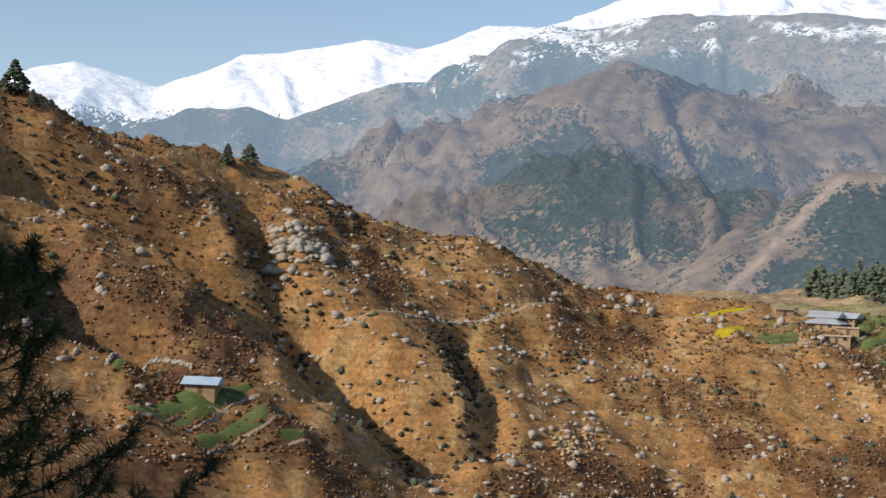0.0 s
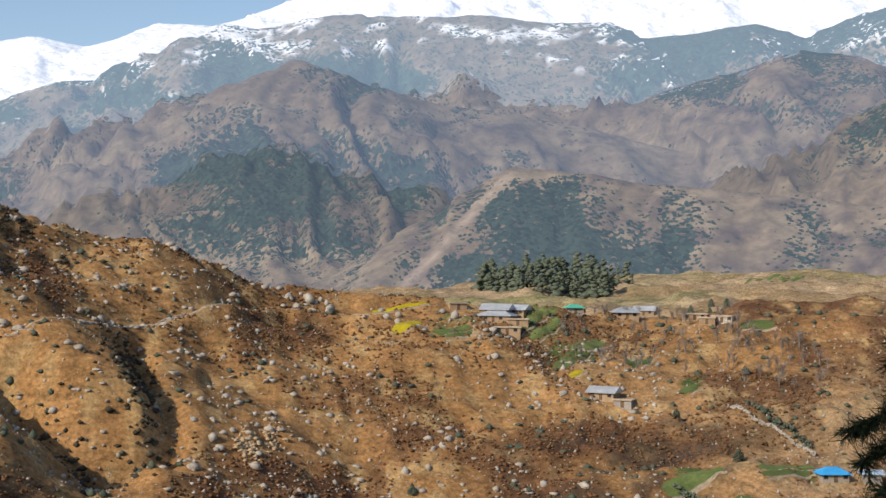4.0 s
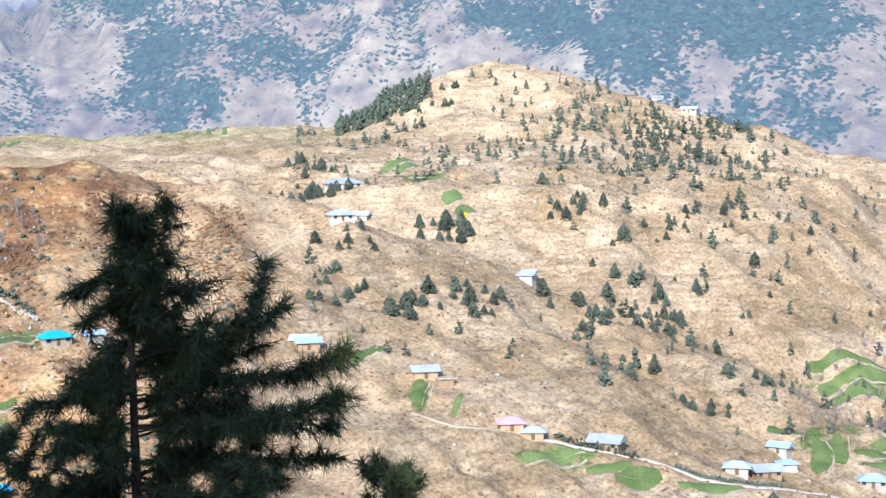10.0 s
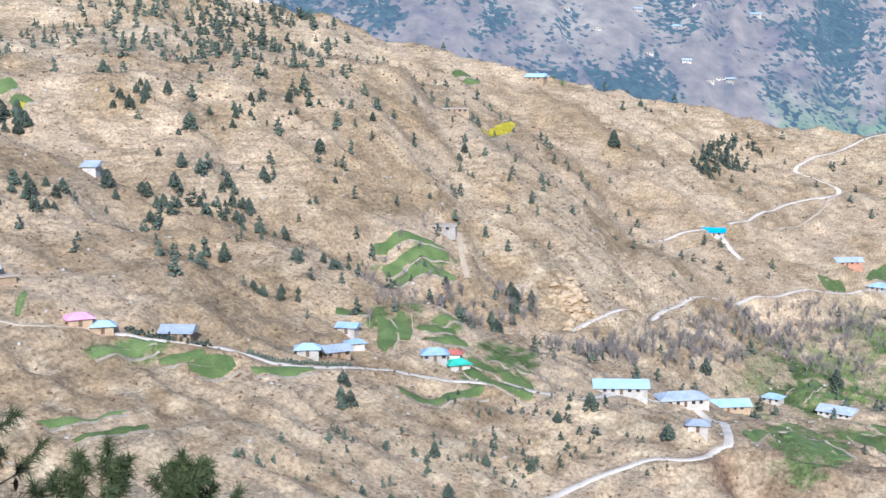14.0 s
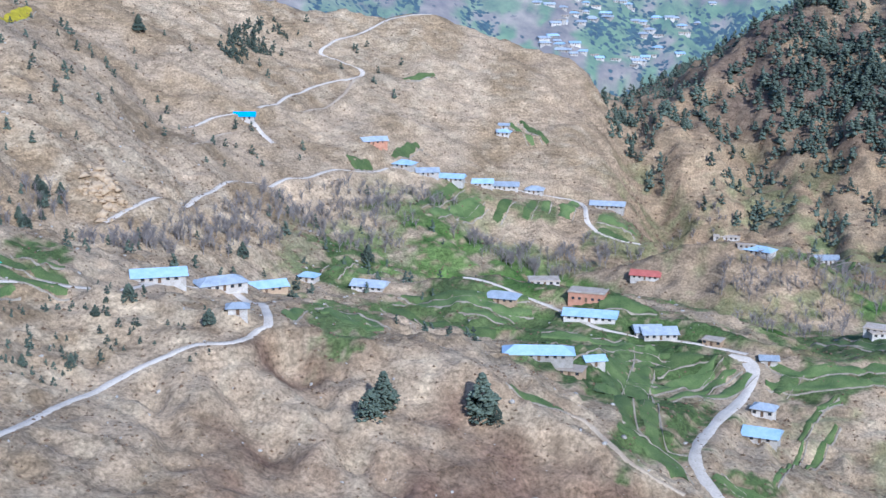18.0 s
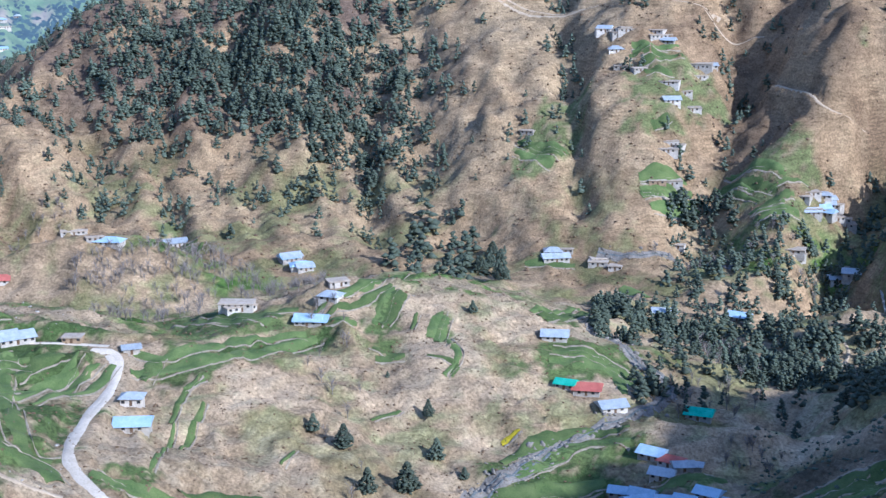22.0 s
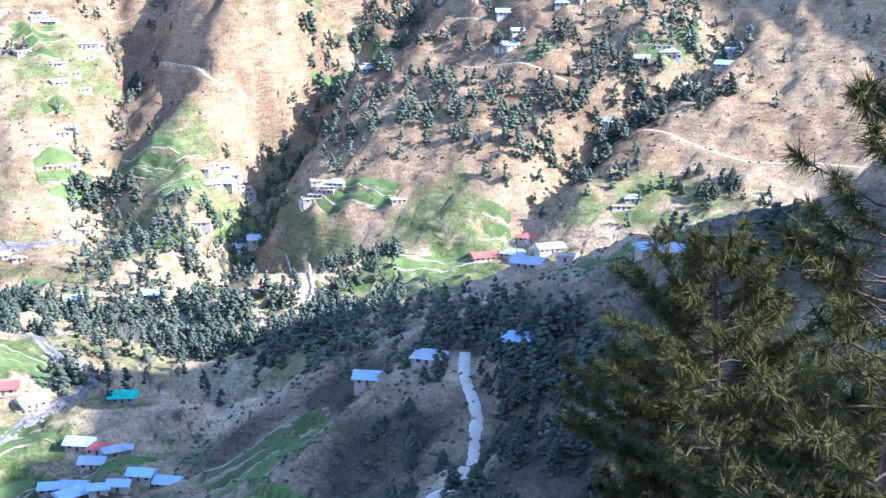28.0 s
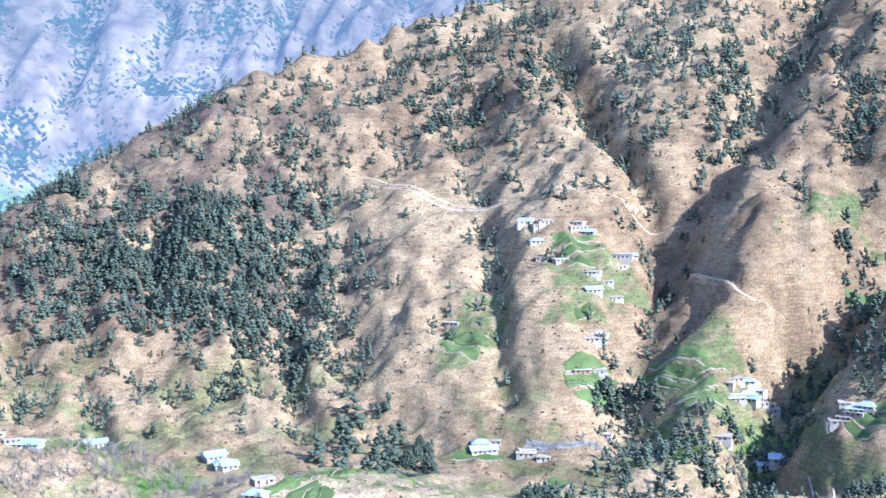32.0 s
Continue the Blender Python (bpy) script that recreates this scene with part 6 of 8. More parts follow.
house(256.7, -318.4, 10.2, 8.1, 2.1, -138, "tin", "plaster")
house(264.1, -317.6, 6.8, 5.5, 2.1, -116, "light_blue_tin", "plaster")
house(331.3, -352.9, 6.0, 4.8, 2.1, -142, "earth_roof", "plaster")
house(380.6, -170.3, 6.6, 5.3, 2.1, -94, "light_blue_tin", "mud")
house(822.9, -361.9, 10.9, 8.5, 2.1, -106, "earth_roof", "plaster")
house(813.2, -371.3, 10.1, 8.1, 2.1, -100, "earth_roof", "plaster")
house(801.8, -360.2, 9.2, 7.4, 2.1, -102, "tin", "plaster")
house(790.3, -358.9, 8.4, 6.7, 2.4, -115, "earth_roof", "plaster")
house(804.6, -389.7, 9.4, 7.5, 2.1, -136, "earth_roof", "plaster")
house(796.1, -393.5, 7.9, 6.3, 2.1, -131, "tin", "plaster")
house(774.3, -403.2, 10.6, 8.4, 2.4, -99, "earth_roof", "plaster")
house(781.7, -415.0, 7.8, 6.3, 2.1, -98, "tin", "plaster")
house(777.5, -365.1, 8.3, 6.7, 2.1, -94, "earth_roof", "plaster")
house(762.3, -378.3, 11.7, 8.5, 2.1, -125, "earth_roof", "plaster")
house(761.9, -388.0, 9.0, 7.2, 2.1, -109, "earth_roof", "plaster")
house(748.3, -372.8, 9.5, 7.6, 2.1, -102, "tin", "plaster")
house(750.9, -387.6, 10.9, 8.5, 2.1, -110, "earth_roof", "plaster")
house(728.6, -362.9, 9.2, 7.4, 3.1, -101, "earth_roof", "plaster")
house(722.6, -359.2, 11.1, 8.5, 2.2, -115, "earth_roof", "plaster")
house(704.6, -343.9, 9.6, 7.7, 2.4, -108, "earth_roof", "mud")
house(704.6, -352.7, 11.6, 8.5, 2.7, -107, "earth_roof", "plaster")
house(782.0, -295.5, 7.5, 6.0, 2.1, -122, "earth_roof", "plaster")
house(658.7, -414.0, 8.9, 7.1, 2.1, -101, "earth_roof", "plaster")
house(665.4, -427.7, 9.7, 7.7, 2.2, -100, "tin", "plaster")
house(663.6, -432.4, 8.4, 6.7, 2.1, -144, "earth_roof", "plaster")
house(653.2, -417.1, 9.5, 7.6, 2.4, -99, "light_blue_tin", "plaster")
house(658.8, -430.5, 9.0, 7.2, 2.2, -100, "earth_roof", "plaster")
house(659.3, -437.0, 11.0, 8.5, 2.2, -115, "earth_roof", "plaster")
house(650.4, -419.6, 8.2, 6.6, 2.1, -146, "light_blue_tin", "plaster")
house(649.0, -408.8, 8.8, 7.0, 2.1, -102, "tin", "plaster")
house(653.5, -407.3, 6.3, 5.0, 2.1, -141, "earth_roof", "plaster")
house(626.9, -385.5, 10.9, 8.5, 2.1, -98, "earth_roof", "plaster")
house(584.8, -428.6, 10.1, 8.1, 2.2, -118, "earth_roof", "plaster")
house(581.5, -436.3, 10.1, 8.1, 2.1, -149, "earth_roof", "plaster")
house(579.1, -441.2, 8.9, 7.2, 2.1, -144, "tin", "plaster")
house(588.8, -436.6, 9.0, 7.2, 2.1, -120, "earth_roof", "plaster")
house(677.2, -627.2, 9.3, 7.4, 2.2, -129, "tin", "plaster")
house(669.3, -626.8, 7.7, 6.2, 2.1, -121, "tin", "plaster")
house(654.5, -629.3, 8.4, 6.7, 2.1, -112, "light_blue_tin", "plaster")
house(635.4, -634.5, 7.6, 6.1, 2.1, -149, "tin", "plaster")
house(620.9, -636.2, 8.2, 6.6, 2.1, -161, "earth_roof", "plaster")
house(620.3, -617.2, 7.7, 6.2, 2.1, -114, "light_blue_tin", "plaster")
house(612.9, -624.5, 8.8, 7.0, 2.1, -160, "light_blue_tin", "plaster")
house(677.8, -616.1, 7.4, 5.9, 2.1, -113, "tin", "plaster")
house(669.2, -618.1, 9.5, 7.6, 2.1, -152, "light_blue_tin", "plaster")
house(628.5, -592.9, 10.4, 8.3, 2.1, -118, "light_blue_tin", "plaster")
house(657.4, -595.4, 7.5, 6.0, 2.1, -118, "earth_roof", "plaster")
house(674.1, -600.9, 9.8, 7.8, 2.1, -113, "light_blue_tin", "plaster")
house(595.4, -579.7, 10.0, 8.0, 2.1, -132, "light_blue_tin", "plaster")
house(569.1, -558.0, 8.7, 6.9, 2.1, -116, "light_blue_tin", "plaster")
house(571.9, -553.7, 6.4, 5.1, 2.1, -149, "earth_roof", "plaster")
house(575.9, -571.1, 7.5, 6.0, 2.1, -126, "tin", "plaster")
house(552.1, -619.8, 8.0, 6.4, 2.1, -147, "tin", "plaster")
house(555.5, -604.5, 7.9, 6.3, 2.1, -118, "tin", "plaster")
house(552.4, -608.7, 10.2, 8.2, 2.1, -124, "earth_roof", "plaster")
house(554.6, -630.9, 10.5, 8.4, 2.1, -140, "earth_roof", "plaster")
house(564.4, -594.8, 7.9, 6.3, 2.1, -135, "light_blue_tin", "plaster")
house(547.5, -641.0, 6.8, 5.4, 2.1, -163, "tin", "plaster")
house(541.5, -653.9, 6.8, 5.5, 2.1, -164, "light_blue_tin", "plaster")
house(496.5, -604.1, 9.1, 7.3, 2.1, -136, "earth_roof", "plaster")
house(490.0, -605.6, 7.2, 5.8, 2.1, -142, "earth_roof", "plaster")
house(474.2, -600.3, 8.0, 6.4, 2.1, -123, "tin", "plaster")
house(474.2, -636.9, 8.6, 6.9, 2.1, -138, "tin", "plaster")
house(466.4, -620.2, 9.7, 7.8, 2.1, -161, "light_blue_tin", "plaster")
house(501.2, -591.1, 9.1, 7.3, 2.1, -147, "tin", "plaster")
house(677.7, -545.6, 9.8, 7.9, 2.1, -115, "earth_roof", "plaster")
house(680.0, -541.1, 7.0, 5.6, 2.1, -127, "earth_roof", "plaster")
house(495.7, -556.1, 7.2, 5.8, 2.1, -163, "tin", "plaster")
house(624.7, -592.6, 9.7, 7.8, 2.1, -117, "tin", "plaster")
house(622.7, -624.6, 11.0, 8.5, 2.1, -119, "earth_roof", "plaster")
house(780.8, -295.9, 8.1, 6.5, 2.1, -131, "earth_roof", "plaster")
house(682.3, -273.3, 8.8, 7.0, 2.1, -110, "tin", "plaster")
house(681.5, -280.7, 7.3, 5.8, 2.1, -118, "earth_roof", "plaster")
house(667.4, -293.3, 8.7, 7.0, 2.1, -99, "earth_roof", "plaster")
house(655.4, -298.0, 7.1, 5.7, 2.1, -124, "earth_roof", "plaster")
house(625.9, -411.5, 9.0, 7.2, 2.1, -137, "earth_roof", "plaster")
house(620.8, -417.3, 7.4, 5.9, 2.1, -125, "earth_roof", "plaster")
house(814.3, -366.6, 8.6, 6.9, 2.4, -91, "earth_roof", "plaster")
house(822.7, -362.4, 8.7, 6.9, 2.4, -134, "tin", "plaster")
house(727.0, -366.1, 9.6, 7.7, 2.2, -136, "earth_roof", "plaster")
house(658.9, -424.9, 7.7, 6.1, 2.1, -117, "tin", "plaster")
house(650.5, -410.1, 9.1, 7.3, 2.1, -103, "earth_roof", "plaster")
house(661.7, -424.2, 7.7, 6.2, 2.1, -122, "tin", "plaster")
house(660.5, -437.0, 7.8, 6.2, 2.1, -127, "earth_roof", "plaster")
house(1487.9, 110.2, 7.8, 6.2, 2.1, -68, "tin", "plaster")
house(1554.4, 143.0, 11.9, 8.5, 2.1, -71, "tin", "plaster")
house(1587.6, 33.8, 11.5, 8.5, 2.4, -110, "tin", "plaster")
house(1521.3, 45.5, 10.4, 8.3, 2.1, -69, "tin", "plaster")
house(1589.7, 116.5, 9.6, 7.7, 2.4, -101, "tin", "plaster")
house(1617.9, -18.5, 7.8, 6.2, 2.2, -101, "tin", "plaster")
house(1593.5, 38.4, 7.0, 5.6, 2.2, -72, "earth_roof", "plaster")
house(1581.8, 23.7, 12.1, 8.5, 2.1, -93, "earth_roof", "plaster")
house(1572.5, 40.3, 7.0, 5.6, 2.4, -74, "earth_roof", "plaster")
house(1495.7, 125.8, 10.9, 8.5, 2.3, -102, "light_blue_tin", "plaster")
house(1527.2, 48.7, 10.4, 8.4, 2.1, -69, "earth_roof", "plaster")
house(1560.8, 23.8, 11.3, 8.5, 2.1, -105, "light_blue_tin", "plaster")
house(1534.6, 128.4, 11.8, 8.5, 2.1, -103, "earth_roof", "plaster")
house(1504.4, 88.6, 9.1, 7.3, 2.1, -87, "earth_roof", "plaster")
house(1554.3, 107.1, 10.6, 8.5, 2.1, -94, "tin", "plaster")
house(1550.0, 124.7, 8.1, 6.5, 2.1, -83, "earth_roof", "plaster")
house(1647.7, -33.5, 7.9, 6.4, 2.1, -71, "tin", "plaster")
house(1588.2, 94.3, 10.9, 8.5, 2.1, -76, "earth_roof", "plaster")
house(1577.0, 79.8, 10.8, 8.5, 2.1, -112, "tin", "plaster")
house(1587.5, 105.0, 7.7, 6.1, 2.1, -96, "light_blue_tin", "plaster")
house(1489.8, 124.1, 10.8, 8.5, 2.1, -83, "tin", "plaster")
house(1490.4, 117.6, 9.6, 7.7, 2.3, -86, "tin", "plaster")
house(1608.9, 13.3, 10.3, 8.3, 2.1, -79, "tin", "plaster")
house(1496.7, 113.9, 6.6, 5.3, 2.1, -86, "earth_roof", "plaster")
house(1564.2, 93.5, 7.6, 6.0, 2.1, -108, "earth_roof", "plaster")
house(1578.5, 41.1, 11.4, 8.5, 2.1, -101, "tin", "plaster")
house(1525.2, 133.1, 11.1, 8.5, 2.1, -68, "tin", "plaster")
house(1616.9, 60.8, 11.7, 8.5, 2.5, -95, "light_blue_tin", "plaster")
house(1619.4, 73.1, 7.2, 5.7, 2.5, -74, "tin", "plaster")
house(1507.0, 134.5, 12.2, 8.5, 2.1, -61, "light_blue_tin", "plaster")
house(1588.0, -3.9, 12.8, 8.5, 2.1, -84, "earth_roof", "plaster")
house(1567.0, 96.8, 12.0, 8.5, 2.1, -78, "tin", "plaster")
house(1572.6, 104.0, 7.6, 6.1, 2.1, -81, "tin", "plaster")
house(1562.7, 116.4, 12.0, 8.5, 2.4, -95, "light_blue_tin", "plaster")
house(1552.0, 0.3, 10.0, 8.0, 2.1, -69, "light_blue_tin", "plaster")
house(1615.0, 5.8, 7.8, 6.2, 2.1, -91, "tin", "plaster")
house(1501.7, 83.7, 9.1, 7.3, 2.1, -66, "light_blue_tin", "plaster")
house(1582.8, 82.7, 12.1, 8.5, 2.1, -97, "light_blue_tin", "plaster")
house(1614.8, 28.1, 12.3, 8.5, 2.1, -71, "light_blue_tin", "plaster")
house(1537.8, 126.2, 9.3, 7.4, 2.3, -71, "tin", "plaster")
house(1536.6, 36.2, 9.3, 7.4, 2.1, -83, "light_blue_tin", "plaster")
house(1497.6, 101.4, 10.3, 8.2, 2.1, -89, "light_blue_tin", "plaster")
house(1569.0, 112.5, 12.0, 8.5, 2.4, -104, "earth_roof", "plaster")
house(1503.0, 110.1, 11.5, 8.5, 2.1, -72, "light_blue_tin", "plaster")
house(1616.7, 64.6, 7.8, 6.2, 2.5, -95, "tin", "plaster")
house(1542.7, 30.2, 10.5, 8.4, 2.1, -81, "earth_roof", "plaster")
house(1553.3, 155.3, 9.4, 7.5, 2.1, -103, "tin", "plaster")
house(1511.6, 66.2, 9.1, 7.3, 2.1, -108, "earth_roof", "plaster")
house(1524.5, 38.9, 7.4, 5.9, 2.1, -106, "tin", "plaster")
house(1498.5, 128.4, 7.3, 5.8, 2.1, -70, "tin", "plaster")
house(1596.4, 42.9, 9.6, 7.7, 2.2, -105, "light_blue_tin", "plaster")
house(1488.4, 140.6, 12.0, 8.5, 2.1, -65, "tin", "plaster")
house(1561.7, 128.8, 10.7, 8.5, 2.1, -92, "tin", "plaster")
house(1617.0, 56.4, 8.4, 6.8, 2.2, -84, "earth_roof", "plaster")
house(1575.7, 140.6, 12.1, 8.5, 2.1, -92, "earth_roof", "plaster")
house(1596.2, 50.5, 9.0, 7.2, 2.4, -82, "tin", "plaster")
house(1509.3, 46.9, 7.9, 6.3, 2.1, -109, "earth_roof", "plaster")
house(1564.1, 96.0, 8.2, 6.5, 2.1, -91, "tin", "plaster")
house(1494.2, 142.4, 12.1, 8.5, 2.1, -63, "tin", "plaster")
house(1600.0, -0.7, 10.3, 8.2, 2.4, -106, "light_blue_tin", "plaster")
house(835.6, 103.4, 5.5, 4.4, 2.1, -75, "tin", "plaster")
house(843.7, 103.0, 5.5, 4.4, 2.1, -92, "tin", "plaster")
house(1348.4, 588.0, 10.0, 8.0, 2.1, -76, "earth_roof", "plaster")
house(1413.5, 596.0, 8.0, 6.4, 2.1, -91, "light_blue_tin", "plaster")
house(1331.2, 543.9, 8.1, 6.5, 2.1, -92, "earth_roof", "plaster")
house(1426.5, 539.3, 9.2, 7.4, 2.1, -47, "tin", "plaster")
house(1426.1, 496.2, 10.9, 8.5, 2.1, -54, "light_blue_tin", "plaster")
house(1475.3, 491.4, 9.4, 7.5, 2.1, -57, "earth_roof", "plaster")
house(1348.7, 434.5, 9.1, 7.3, 2.1, -57, "earth_roof", "plaster")
house(1369.1, 430.0, 10.4, 8.3, 2.1, -50, "earth_roof", "plaster")
house(1366.5, 417.9, 8.0, 6.4, 2.1, -90, "tin", "plaster")
house(1343.5, 495.6, 9.2, 7.4, 2.1, -66, "earth_roof", "plaster")
house(1361.9, 461.7, 8.7, 6.9, 2.1, -72, "tin", "plaster")
house(1525.6, 440.8, 11.5, 8.5, 2.1, -70, "light_blue_tin", "plaster")
house(675.1, -542.4, 14.0, 8.5, 2.1, -107, "tin", "plaster")
house(681.4, -540.9, 9.1, 7.3, 2.1, -115, "earth_roof", "plaster")
house(566.4, -556.4, 7.0, 5.6, 2.1, -111, "earth_roof", "plaster")
house(475.5, -483.3, 13.9, 8.5, 2.1, -155, "red_tin", "plaster")
house(443.0, -511.9, 11.1, 8.5, 2.1, -132, "earth_roof", "plaster")
house(441.7, -517.0, 7.3, 5.8, 2.1, -131, "tin", "plaster")
house(539.1, -449.6, 7.5, 6.0, 2.1, -118, "earth_roof", "plaster")
house(493.7, -605.2, 10.7, 8.5, 2.1, -135, "tin", "plaster")
house(474.3, -636.8, 8.3, 6.6, 2.1, -127, "earth_roof", "plaster")
house(473.8, -599.3, 7.4, 5.9, 2.1, -152, "earth_roof", "plaster")
house(802.3, -389.8, 14.4, 8.5, 2.4, -95, "earth_roof", "plaster")
house(778.6, -405.8, 16.3, 8.5, 3.0, -122, "earth_roof", "plaster")
house(781.2, -366.7, 9.7, 7.8, 2.1, -110, "earth_roof", "plaster")
house(813.1, -371.6, 7.2, 5.8, 2.4, -95, "earth_roof", "plaster")
house(585.9, -427.0, 8.9, 7.1, 2.1, -116, "earth_roof", "plaster")
house(582.8, -437.9, 10.7, 8.5, 2.1, -136, "tin", "plaster")
house(584.0, -431.3, 7.7, 6.2, 2.1, -140, "earth_roof", "plaster")
# roads and paths
for wide, course in ROADS:
    road(course, wide)
# streams
stream(((540.4, -234.3), (500.2, -235.7), (480.9, -243.3), (454.4, -224.9), (444.4, -201.7), (435.2, -180.1), (418.9, -158.8), (414.0, -143.1), (399.0, -124.8)), 7.0)
stream(((432.9, -172.4), (411.0, -145.6), (389.2, -115.5), (367.0, -98.4), (344.0, -95.3)), 7.0)
stream(((669.4, -293.6), (656.3, -310.4), (659.3, -331.6), (622.9, -355.1)), 7.0)
# crop terraces
field(((-60.7, 277.4), (-51.6, 291.5), (-43.9, 294.7)), 6.5)
field(((-49.4, 280.7), (-41.3, 293.1), (-36.5, 300.8)), 14.3)
field(((-31.6, 287.3), (-26.9, 291.8)), 6.5)
field(((96.5, 425.2), (107.8, 429.7)), 7.8)
field(((-66.8, 290.4), (-62.4, 308.8)), 5.2)
field(((97.5, 423.9), (108.2, 428.6)), 10.4)
field(((126.3, 431.9), (140.1, 446.5)), 13.0)
field(((129.6, 404.7), (141.6, 421.9), (153.3, 433.7)), 9.1)
field(((153.4, 408.1), (162.7, 417.4)), 9.1)
field(((161.7, 386.5), (167.9, 390.4)), 7.8)
field(((137.4, 337.1), (144.7, 339.4), (153.6, 341.0)), 6.5)
field(((160.8, 332.1), (171.0, 336.0), (178.0, 338.0)), 5.2)
field(((335.4, 690.9), (377.5, 732.4)), 28.6)
field(((474.5, 684.7), (940.1, 1302.1)), 26.0)
field(((83.2, 424.9), (92.6, 433.2)), 9.1, "mustard")
field(((79.9, 443.9), (98.7, 445.2)), 3.9, "mustard")
field(((130.9, 398.0), (135.4, 399.7)), 6.5, "mustard")
field(((200.5, 430.6), (211.6, 427.5)), 7.8)
field(((136.2, 336.5), (145.3, 340.3), (152.6, 341.4)), 6.5)
field(((139.8, 325.2), (146.5, 326.6), (156.8, 322.9)), 7.8)
field(((124.5, 302.4), (137.4, 309.9), (147.9, 313.9), (158.8, 311.9)), 5.2)
field(((123.3, 296.4), (134.0, 299.4), (150.9, 296.8)), 4.5)
field(((126.6, 290.6), (135.2, 293.3), (142.8, 291.9)), 4.5)
field(((399.4, 447.7), (418.9, 453.0)), 18.2)
field(((382.3, 413.3), (392.6, 410.5)), 15.6)
field(((374.8, 383.2), (382.9, 382.2)), 15.6)
field(((374.3, 378.1), (377.9, 377.3)), 7.8, "mustard")
field(((257.9, 277.7), (267.2, 285.4)), 7.8)
field(((259.5, 265.1), (271.6, 274.2)), 5.2)
field(((255.7, 302.3), (271.6, 305.8)), 5.2)
field(((210.9, 310.0), (224.2, 313.0)), 5.2)
field(((263.9, 244.9), (280.4, 238.3)), 3.9)
field(((161.4, 335.2), (171.4, 339.2), (178.7, 338.8)), 5.2)
field(((432.6, 260.5), (449.3, 255.9), (458.8, 246.8)), 20.8)
field(((378.4, 195.7), (370.4, 180.4), (374.9, 173.3)), 23.4)
field(((374.5, 211.4), (387.4, 204.4)), 13.0)
field(((371.7, 224.0), (365.9, 218.1), (354.6, 213.7)), 7.8)
field(((380.1, 221.7), (366.8, 212.6)), 7.8)
field(((384.9, 213.2), (400.6, 209.3)), 5.2)
field(((296.0, 218.7), (312.1, 209.7)), 6.5)
field(((261.5, 243.1), (279.6, 237.8)), 6.5)
field(((275.9, 232.9), (288.0, 227.5)), 6.5)
field(((328.7, 192.7), (356.8, 180.9)), 6.5)
field(((712.9, 376.1), (726.5, 373.7)), 15.6)
field(((771.5, 342.1), (1212.3, 524.7)), 13.0)
field(((802.4, 323.1), (1252.9, 489.0)), 15.6)
field(((600.6, 305.9), (658.8, 316.8)), 9.1, "mustard")
field(((223.3, 223.6), (244.5, 217.1)), 3.9)
field(((225.6, 215.5), (245.7, 211.3)), 3.9)
field(((280.5, 227.3), (294.1, 222.9)), 7.8)
field(((366.8, 237.6), (370.8, 227.5)), 5.2)
field(((257.7, 279.3), (267.7, 286.4)), 6.5)
field(((261.2, 266.2), (271.5, 274.3)), 5.2)
field(((692.8, 125.3), (717.3, 118.1), (744.9, 110.3)), 19.5)
field(((713.4, 111.3), (738.2, 100.5)), 9.1)
field(((730.1, 93.1), (753.9, 87.7)), 7.8)
field(((738.9, 78.1), (762.2, 76.1)), 7.8)
field(((748.7, 58.6), (788.1, 54.6)), 11.7)
field(((749.0, 39.5), (746.5, 27.8), (741.8, 18.3)), 18.2)
field(((534.0, 104.0), (525.9, 80.4), (535.3, 53.4)), 18.2)
field(((442.8, 116.9), (410.6, 97.4), (411.9, 86.9)), 9.1)
field(((547.4, 140.1), (587.7, 135.1)), 15.6)
field(((389.2, 112.2), (415.8, 113.4)), 6.5)
field(((703.5, 166.7), (719.8, 158.4)), 9.1)
field(((740.8, 150.7), (779.7, 144.4)), 9.1)
field(((860.4, 97.9), (836.2, 79.7)), 15.6)
field(((748.8, 69.0), (772.0, 68.0)), 6.5)
field(((410.7, 15.1), (480.9, 11.8), (500.9, 9.8)), 19.5)
field(((457.0, 4.4), (476.8, -12.4), (495.4, -24.0)), 22.1)
field(((452.4, 37.7), (494.8, 14.2), (496.0, -0.3)), 13.0)
field(((381.8, 12.4), (379.0, -0.7), (367.0, -5.4)), 10.4)
field(((372.4, 43.7), (373.4, 34.3), (376.9, 28.2)), 7.8)
field(((519.2, 106.7), (499.0, 83.6), (497.1, 62.3)), 11.7)
field(((532.3, 26.6), (535.0, 4.5)), 11.7)
field(((417.0, 108.8), (422.0, 101.2), (410.8, 87.2)), 9.1)
field(((527.1, 79.2), (521.9, 56.6)), 11.7)
field(((782.3, -75.9), (766.0, -96.3)), 13.0)
field(((485.7, -35.1), (485.6, -48.7), (492.1, -69.6), (513.6, -98.6), (520.7, -109.0)), 11.7)
field(((581.5, -64.2), (551.7, -83.3), (535.4, -96.5)), 16.9)
field(((524.6, -136.2), (537.6, -145.7), (546.0, -152.9)), 10.4)
field(((499.9, -128.0), (497.0, -138.9)), 7.8)
field(((515.6, -146.5), (528.3, -153.0)), 3.9)
field(((505.9, -154.7), (525.9, -164.3)), 7.8)
field(((492.6, -146.6), (484.7, -155.4), (476.6, -151.0)), 3.9)
field(((547.0, -129.2), (556.4, -141.2), (588.1, -162.2)), 11.7)
field(((527.6, -115.1), (523.9, -126.8)), 7.8)
field(((470.2, -51.5), (474.2, -59.8)), 3.2)
field(((431.6, -45.2), (452.8, -53.6), (460.5, -57.1)), 3.9)
field(((392.7, -32.4), (449.7, -45.8)), 3.2)
field(((453.9, -114.2), (461.8, -127.1)), 4.5)
